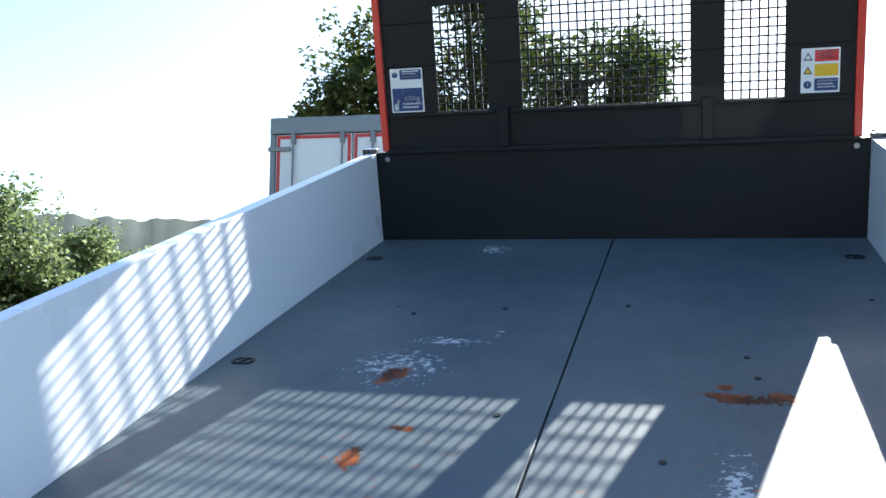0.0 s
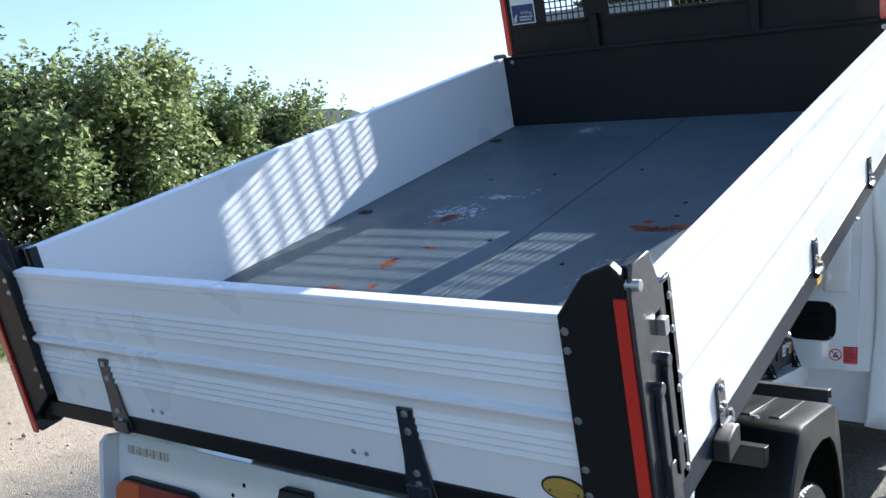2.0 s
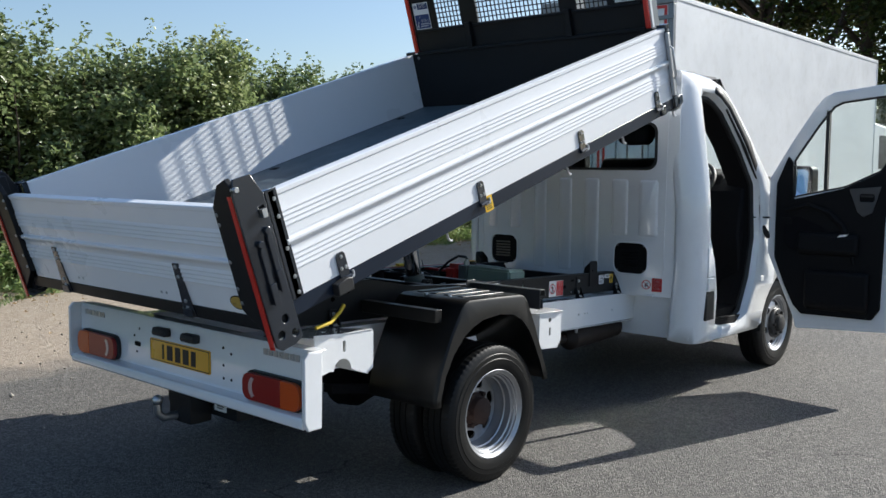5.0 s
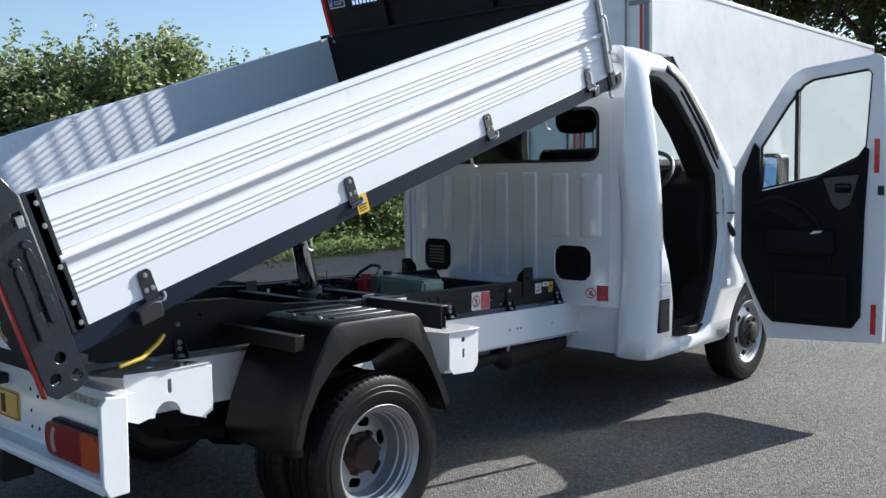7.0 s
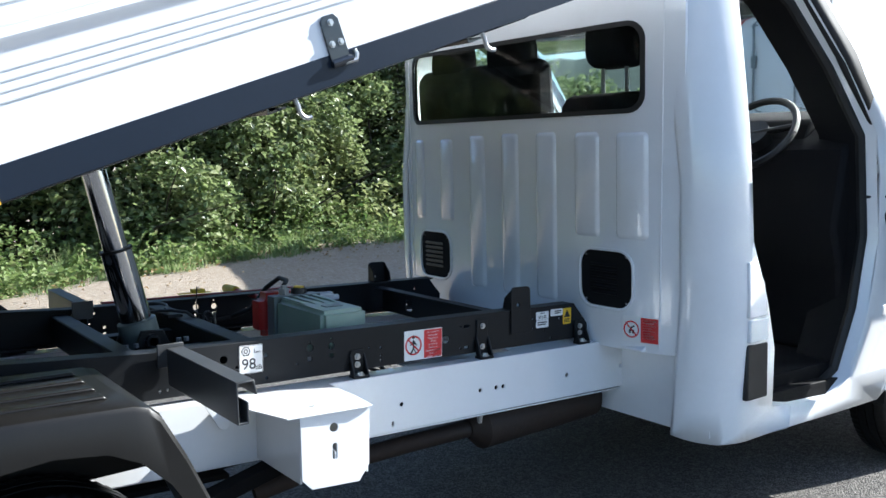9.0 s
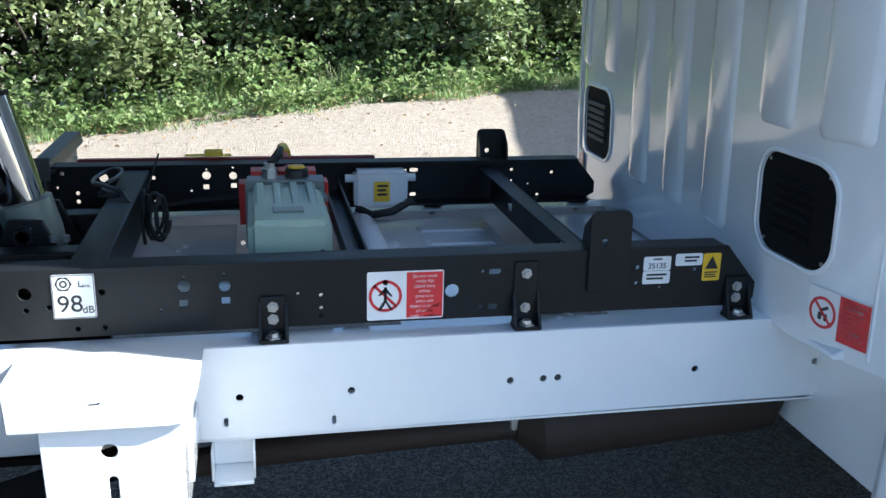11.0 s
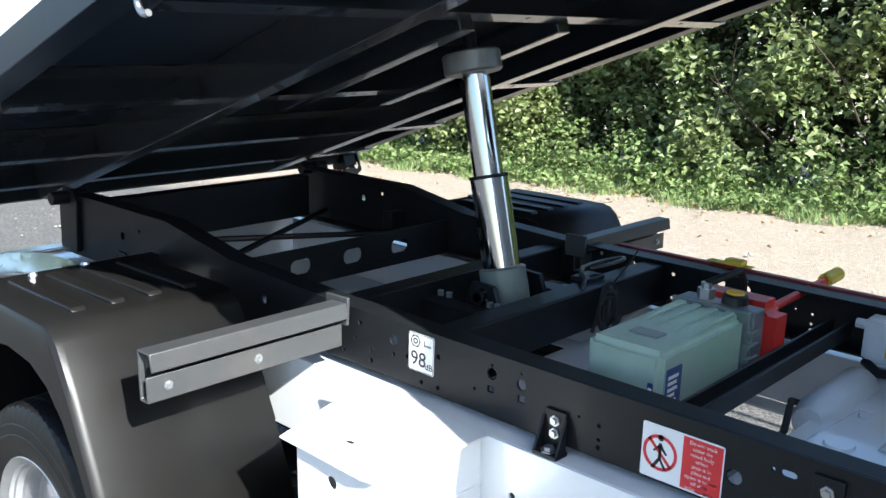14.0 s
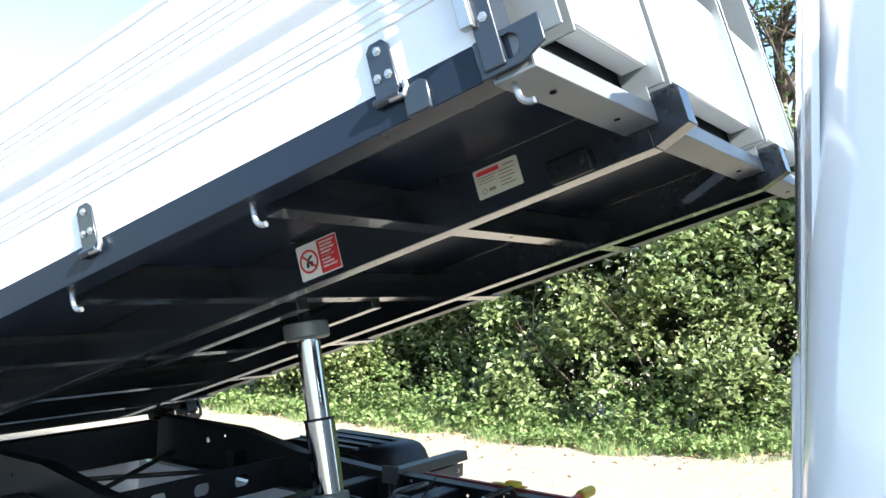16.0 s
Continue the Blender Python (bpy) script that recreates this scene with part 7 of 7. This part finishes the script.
    mod.thickness = 0.005
    screen.visible_shadow = False
    sticker("screen_notice", "small white notice on the windscreen", truck, facing((0.2, 3.2, 1.9), (0.9, 0.2, 0), (0.0, -0.2, 0.8)), 0.07, 0.07, PRINTW, [(REDPRINT, [[rect(0.01, 0.06, 0.01, 0.06), rect(0.016, 0.054, 0.016, 0.054)]])])
    bm = B_()
    lines = []
    for y, z, w in ((3.43, 1.325, 0.97), (3.8, 1.28, 0.96), (4.2, 1.18, 0.95), (4.55, 1.05, 0.93), (4.74, 0.85, 0.92), (4.8, 0.6, 0.93), (4.78, 0.38, 0.93)):
        lines.append([bm.verts.new((t / 8 * w, y + 0.05 * (1 - (t / 8) ** 2), z)) for t in range(-8, 9)])
    for a, b in zip(lines, lines[1:]):
        for k in range(16):
            bm.faces.new((a[k], a[k + 1], b[k + 1], b[k]))
    nose = part("bonnet", bm, WHITE, truck, "white bonnet and nose", angle=60)
    mod = nose.modifiers.new("wall", "SOLIDIFY")
    mod.thickness = 0.01
    glass = sheet(WINDOW, (), "x", 0, None, CUTS)
    for v in glass.verts:
        v.co = skin(v.co.y, v.co.z, -1)
    pane = part("door_window", glass, GLASS, left, "clear closed side window")
    mod = pane.modifiers.new("wall", "SOLIDIFY")
    mod.thickness = 0.004
    pane.visible_shadow = False
    # black guard and pale catches on the door pillar
    bm = B_()
    box(bm, 0.99, 1.025, 2.3, 2.42, 0.53, 0.735)
    part("pillar_guard", bm, PLASTIC, right, "black plastic guard on the door pillar", bevel=0.008)
    bm = B_()
    box(bm, 0.99, 1.036, 2.3, 2.405, 0.74, 0.825)
    prism(bm, [(2.29, 0.83), (2.395, 0.83), (2.375, 0.95), (2.33, 1.02), (2.285, 1.03)], "x", 0.99, 1.04)
    part("pillar_cover", bm, WHITE, right, bevel=0.006)
    bm = B_()
    for z in (0.75, 0.98, 1.32):
        box(bm, 0.985, 1.03, 3.16, 3.22, z - 0.022, z + 0.022)
        part("door_hinge", bm, WHITE, right, bevel=0.006)
        bm = B_()
    tube(bm, [(0.98, 3.14, 1.14), (1.0, 3.15, 1.14), (1.025, 3.165, 1.13), (1.05, 3.185, 1.09), (1.06, 3.2, 1.06)], [0.034, 0.034, 0.026, 0.02, 0.018], 12)
    tube(bm, [(0.98, 3.09, 1.21), (1.03, 3.14, 1.21), (1.07, 3.2, 1.208)], 0.006, 8)
    part("cable_gaiter", bm, SEAL, right, "black rubber cable gaiter")
    bm = B_()
    pts = [(half_width(0.5) - 0.012, 3.682 + 0.43 * math.cos(a), 0.36 + 0.43 * math.sin(a)) for a in np.linspace(0.1, 3.05, 22)]
    tube(bm, pts, 0.014, 6)
    part("wheel_arch_lip", bm, WHITE, right)
    for side in (1, -1):
        bm = B_()
        rows = [[bm.verts.new((side * x, 3.682 + 0.44 * math.cos(a), 0.34 + 0.44 * math.sin(a))) for a in np.linspace(0, math.pi, 18)] for x in (0.55, 1.0)]
        for k in range(17):
            bm.faces.new((rows[0][k], rows[0][k + 1], rows[1][k + 1], rows[1][k]))
        part("wheel_arch_liner", bm, PLASTIC, truck, "black wheel arch liner")
    bm = B_()
    box(bm, -0.86, 0.86, 2.9, 4.65, 0.42, 0.5)
    box(bm, -0.5, 0.5, 3.0, 4.35, 0.5, 1.0)
    part("engine_bay", bm, DARK, truck, "dark engine bay")
    # inside
    bm = B_()
    box(bm, -0.93, 0.93, 2.215, 3.2, 0.5, 0.56)
    prism(bm, [(2.3, 0.46), (3.0, 0.44), (3.0, 0.5), (2.3, 0.52)], "x", 0.88, 0.975)
    part("cab_floor", bm, TRIM, truck, "dark rubber cab floor", bevel=0.004)
    bm = B_()
    prism(bm, [(3.05, 0.56), (3.02, 0.95), (2.98, 1.08), (3.05, 1.4), (3.16, 1.5), (3.4, 1.525), (3.66, 1.5), (3.75, 0.56)], "x", -0.92, 0.92)
    prism(bm, [(3.08, 1.4), (3.13, 1.52), (3.24, 1.565), (3.4, 1.53), (3.4, 1.4)], "x", 0.22, 0.72)
    part("dashboard", bm, TRIM, truck, "dark moulded dashboard", bevel=0.02)
    bm = B_()
    c, ax = Vector((0.49, 3.05, 1.47)), Vector((0, -0.75, 0.66)).normalized()
    e1 = Vector((1, 0, 0))
    e2 = ax.cross(e1)
    tube(bm, [c + 0.19 * (math.cos(a) * e1 + math.sin(a) * e2) for a in np.linspace(0, 2 * math.pi, 33)], 0.016, 10)
    for a in (0.2, math.pi - 0.2, -math.pi / 2):
        tube(bm, [c, c + 0.18 * (math.cos(a) * e1 + math.sin(a) * e2)], 0.014, 8)
    tube(bm, [c + ax * 0.01, c - ax * 0.3], [0.07, 0.035], 16)
    part("steering_wheel", bm, PLASTIC, truck, "black steering wheel")
    for x, w in ((0.52, 0.5), (-0.3, 0.86)):
        bm = B_()
        box(bm, x - w / 2, x + w / 2, 2.2, 2.68, 0.72, 0.9)
        ob = part("seat", bm, FABRIC, truck, "dark fabric seat", bevel=0.05)
        bm = B_()
        up = 0.035 if w < 0.6 else 0.2
        prism(bm, [(2.14, 0.88), (2.28, 0.88), (2.22, 1.58 + up), (2.16, 1.61 + up), (2.11, 1.56 + up)], "x", x - w / 2, x + w / 2)
        part("backrest", bm, FABRIC, ob, bevel=0.03)
        bm = B_()
        box(bm, x - w / 2 + 0.05, x + w / 2 - 0.05, 2.2, 2.65, 0.56, 0.72)
        part("seat_base", bm, TRIM, ob)
        for hx in ([x] if w < 0.6 else [x - 0.21, x + 0.21]):
            bm = B_()
            rings = [[bm.verts.new((a, yy, b)) for a, b in rrect(hx, 1.82, 0.27 - 2 * q, 0.19 - 2 * q, 0.07 - q * 0.5, 6)] for yy, q in ((2.13, 0.025), (2.145, 0.005), (2.205, 0.0), (2.22, 0.02))]
            for r0, r1 in zip(rings, rings[1:]):
                for k in range(len(r0)):
                    bm.faces.new((r0[k], r0[(k + 1) % len(r0)], r1[(k + 1) % len(r0)], r1[k]))
            bm.faces.new(rings[0][::-1]), bm.faces.new(rings[-1])
            part("headrest", bm, FABRIC, ob, "dark rounded headrest", angle=60)
            bm = B_()
            for d in (-0.06, 0.06):
                tube(bm, [(hx + d, 2.17, 1.5), (hx + d, 2.17, 1.74)], 0.008, 8)
            part("headrest_post", bm, STEEL, ob)
    bm = sheet(rrect(0, 1.41, 1.5, 1.4, 0.05), [rrect(0, 1.715, 1.46, 0.31, 0.06)], "y", 2.085, 2.095, [(0, s * v) for s in (-1, 1) for v in (0.6, 0.65, 0.7)])
    part("rear_lining", bow(bm), TRIM, truck, "dark cab rear lining")
    bm = B_()
    box(bm, -0.8, 0.8, 2.12, 2.8, 2.2, 2.22)
    part("head_lining", bm, paint("grey_head_lining", (0.3, 0.29, 0.28), 0.9), truck, "grey cab head lining")
    bm = B_()
    tube(bm, [(0.2, 2.25, 2.26), (0.2, 2.2, 2.35), (0.2, 2.1, 2.62)], [0.012, 0.004, 0.002], 8)
    part("aerial", bm, SEAL, truck, "thin black roof aerial")


cab()


def open_door():
    """The driver's door, swung out square to the cab."""
    skin_loop = [(1.06, 1.5), (1.06, 0.95), (1.1, 0.86), (1.26, 0.5), (1.285, 0.41), (1.99, 0.45), (2.0, 0.9), (1.995, 1.5), (1.965, 2.13), (1.93, 2.155), (1.5, 2.105), (1.43, 2.07), (1.37, 2.0), (1.22, 1.77)]
    pane_loop = [(1.24, 1.36), (1.235, 1.63), (1.4, 1.88), (1.5, 2.005), (1.56, 2.035), (1.88, 2.07), (1.905, 2.04), (1.88, 1.62), (1.83, 1.55), (1.6, 1.44)]
    bm = sheet(skin_loop, [pane_loop], "y", 3.19, 3.25)
    ob = part("cab_door", bm, WHITE, truck, "white driver's door standing open", bevel=0.008)
    card = [(1.12, 1.46), (1.12, 0.92), (1.2, 0.72), (1.27, 0.58), (1.33, 0.52), (1.82, 0.525), (1.87, 0.6), (1.88, 1.2), (1.9, 1.6), (1.875, 1.615), (1.83, 1.545), (1.6, 1.435), (1.25, 1.35), (1.235, 1.62), (1.2, 1.66)]
    bm = sheet(card, (), "y", 3.165, 3.19)
    part("door_card", bm, TRIM, ob, "dark moulded door card", bevel=0.008)
    bm = sheet([(1.19, 1.21), (1.3, 1.225), (1.46, 1.16), (1.53, 1.08), (1.56, 0.99), (1.5, 0.985), (1.24, 0.99), (1.19, 1.04)], (), "y", 3.158, 3.1645)
    part("card_insert", bm, FABRIC, ob, "dark grey fabric insert", bevel=0.004)
    bm = B_()
    tube(bm, [(1.2, 3.16, 1.27), (1.36, 3.155, 1.31), (1.5, 3.155, 1.27), (1.6, 3.155, 1.18), (1.66, 3.155, 1.05), (1.69, 3.16, 0.9)], [0.012, 0.018, 0.02, 0.02, 0.018, 0.012], 8)
    part("card_ridge", bm, TRIM, ob)
    bm = B_()
    prism(bm, [(3.11, 0.98), (3.165, 0.95), (3.165, 1.13), (3.125, 1.1)], "x", 1.3, 1.72)
    prism(bm, [(3.12, 0.6), (3.165, 0.55), (3.165, 0.86), (3.115, 0.84)], "x", 1.36, 1.8)
    part("armrest", bm, TRIM, ob, "dark armrest and door pocket", bevel=0.02)
    bm = sheet([(1.64, 1.43), (1.85, 1.45), (1.8, 1.27), (1.74, 1.24), (1.7, 1.27)], [rrect(1.76, 1.37, 0.1, 0.055, 0.015)], "y", 3.156, 3.166)
    part("handle_surround", bm, ANGLEBAR, ob, "dark grey handle surround", bevel=0.003)
    bm = B_()
    box(bm, 1.72, 1.8, 3.15, 3.158, 1.375, 1.39)
    part("door_handle", bm, PLASTIC, ob)
    bm = B_()
    add(bm, sheet(rrect(1.19, 1.19, 0.12, 0.05, 0.02), (), "y", 3.15, 3.166))
    part("speaker_grille", bm, TRIM, ob)
    bm = B_()
    prism(bm, [(1.58, 1.09), (1.64, 1.1), (1.655, 1.115), (1.6, 1.11)], "y", 3.125, 3.14)
    part("paper_note", bm, PRINTW, ob, "scrap of white paper in the door pocket")
    bm = B_()
    loop = [Vector((a, 3.205, b)) for a, b in pane_loop]
    tube(bm, loop + [loop[0]], 0.012, 8)
    box(bm, 1.452, 1.475, 3.19, 3.225, 1.42, 1.98)
    part("window_seal", bm, SEAL, ob, "black window channel")
    pane = part("door_window", sheet(pane_loop, (), "y", 3.212, 3.217), GLASS, ob, "clear door window")
    pane.visible_shadow = False
    for z0, z1 in ((1.46, 1.66), (0.5, 0.68)):
        bm = B_()
        box(bm, 1.925, 1.955, 3.1865, 3.19, z0, z1)
        part("reflector", bm, REDREF, ob, "red door reflector")
    bm = B_()
    box(bm, 1.95, 1.985, 3.18, 3.19, 1.33, 1.385)
    part("door_latch", bm, SEAL, ob, bevel=0.003)
    # mirror on the door's outer side
    bm = sheet(rrect(1.25, 1.443, 0.17, 0.295, 0.045, 6), (), "y", 3.29, 3.4)
    mir = part("door_mirror", bm, BLACK, truck, "black door mirror", bevel=0.02)
    bm = sheet(rrect(1.25, 1.468, 0.14, 0.2, 0.035, 6), (), "y", 3.284, 3.2895)
    bmesh.ops.rotate(bm, cent=(1.25, 3.287, 1.468), matrix=Matrix.Rotation(radians(-16), 3, "X"), verts=bm.verts)
    bmesh.ops.rotate(bm, cent=(1.25, 3.287, 1.468), matrix=Matrix.Rotation(radians(15), 3, "Z"), verts=bm.verts)
    bmesh.ops.translate(bm, vec=(0, -0.056, 0), verts=bm.verts)
    part("mirror_glass", bm, MIRROR, mir, "mirror glass")
    bm = sheet(rrect(1.25, 1.33, 0.135, 0.05, 0.02, 6), (), "y", 3.284, 3.2895)
    bmesh.ops.rotate(bm, cent=(1.25, 3.287, 1.33), matrix=Matrix.Rotation(radians(-14), 3, "X"), verts=bm.verts)
    bmesh.ops.translate(bm, vec=(0, -0.01, 0), verts=bm.verts)
    part("mirror_glass", bm, MIRROR, mir, "small wide-angle mirror glass")
    bm = B_()
    tube(bm, [(1.17, 3.24, 1.34), (1.2, 3.3, 1.34), (1.25, 3.34, 1.36)], 0.03, 12)
    part("mirror_arm", bm, PLASTIC, mir)


open_door()

# ---- the parked box lorry ahead ----
def lorry():
    t = thing("box_lorry", "white box lorry parked ahead with red-framed rear doors", "lorry", (-3.95, 8.75, 0))
    t.rotation_euler = (0, 0, radians(2.2))
    W, L, z0, z1 = 1.13, 10.4, 1.08, 4.09
    bm = B_()
    box(bm, -W, W, 0.06, L, z0, z1 - 0.02)
    part("box_body", bm, BOXWHITE, t, "white smooth box sides", bevel=0.012)
    bm = B_()
    for s in (1, -1):
        box(bm, *sorted((s * (W - 0.02), s * (W + 0.012))), 0.0, L + 0.01, z1 - 0.07, z1)
        box(bm, *sorted((s * (W - 0.02), s * (W + 0.012))), 0.0, L + 0.01, z0 - 0.03, z0 + 0.06)
        box(bm, *sorted((s * (W - 0.02), s * (W + 0.014))), L - 0.03, L + 0.014, z0, z1)
    box(bm, -W, W, L - 0.03, L + 0.013, z1 - 0.07, z1)
    part("edge_trim", bm, BOXWHITE, t, bevel=0.006)
    bm = B_()
    box(bm, -W - 0.02, W + 0.02, -0.03, 0.09, z1 - 0.13, z1 + 0.09)
    for s in (1, -1):
        box(bm, *sorted((s * (W - 0.06), s * (W + 0.02))), -0.02, 0.08, z0 - 0.1, z1 - 0.13)
    box(bm, -W, W, -0.02, 0.08, z0 - 0.15, z0 - 0.02)
    part("rear_frame", bm, HEADER, t, "grey rear frame", bevel=0.012)
    for s in (1, -1):
        lo, hi = sorted((s * 0.012, s * (W - 0.07)))
        bm = sheet(rect(lo, hi, z0, z1 - 0.14), (), "y", -0.01, 0.04)
        d = part("rear_door", bm, BOXWHITE, t, "white rear door in a red frame", bevel=0.004)
        bm = sheet(rect(lo + 0.012, hi - 0.012, z0 + 0.02, z1 - 0.15), [rect(lo + 0.055, hi - 0.055, z0 + 0.07, z1 - 0.195)], "y", -0.016, -0.0102)
        part("red_frame", bm, RED, d, "dark red door frame")
        for x in (lo + 0.27, hi - 0.25) if s > 0 else (lo + 0.25, hi - 0.12):
            bm = B_()
            tube(bm, [(x, -0.05, z0 - 0.05), (x, -0.05, z1 - 0.1)], 0.014, 10)
            for z in (z0 + 0.1, 2.3, z1 - 0.2):
                box(bm, x - 0.03, x + 0.03, -0.06, -0.0165, z - 0.07, z + 0.07)
            part("lock_rod", bm, HEADER, d, "grey lock rod", bevel=0.004)
        for z in (z1 - 0.33, 2.6, 1.7):
            bm = B_()
            box(bm, *sorted((s * (W - 0.28), s * (W + 0.04))), -0.04, -0.0165, z - 0.03, z + 0.03)
            part("door_hinge", bm, HEADER, d, "grey door hinge", bevel=0.006)
    bm = B_()
    box(bm, -0.45, 0.45, 0.3, L + 2.0, 0.75, 1.0)
    box(bm, -0.95, 0.95, 0.1, 0.25, 0.45, 0.6)
    part("lorry_chassis", bm, BLACK, t)
    bm = B_()
    prism(bm, [(L + 0.3, 0.5), (L + 2.2, 0.5), (L + 2.25, 1.4), (L + 2.0, 2.6), (L + 0.3, 2.7)], "x", -1.0, 1.05)
    c = part("lorry_cab", bm, BOXWHITE, t, "white lorry cab", bevel=0.06)
    bm = B_()
    prism(bm, [(L + 0.75, 1.6), (L + 2.0, 1.6), (L + 1.85, 2.4), (L + 0.75, 2.4)], "x", 1.046, 1.056)
    part("cab_window", bm, SEAL, c, "dark lorry cab window")
    bm = B_()
    box(bm, 1.12, 1.3, L + 2.1, L + 2.2, 1.7, 2.2)
    tube(bm, [(1.0, L + 2.1, 2.25), (1.21, L + 2.15, 2.25), (1.21, L + 2.15, 2.1)], 0.02, 8)
    part("lorry_mirror", bm, PLASTIC, c, "black lorry mirror", bevel=0.02)
    for y in (2.2, L + 1.2):
        for s in (1, -1):
            bm = B_()
            lathe(bm, [(s * 0.72, 0.1), (s * 0.72, 0.42), (s * 0.76, 0.47), (s * 0.94, 0.47), (s * 0.98, 0.42), (s * 0.98, 0.26), (s * 0.93, 0.24), (s * 0.93, 0.05)], 36, "x", (0, y, 0.47))
            part("lorry_wheel", bm, RUBBER, t, "black lorry wheel")


lorry()
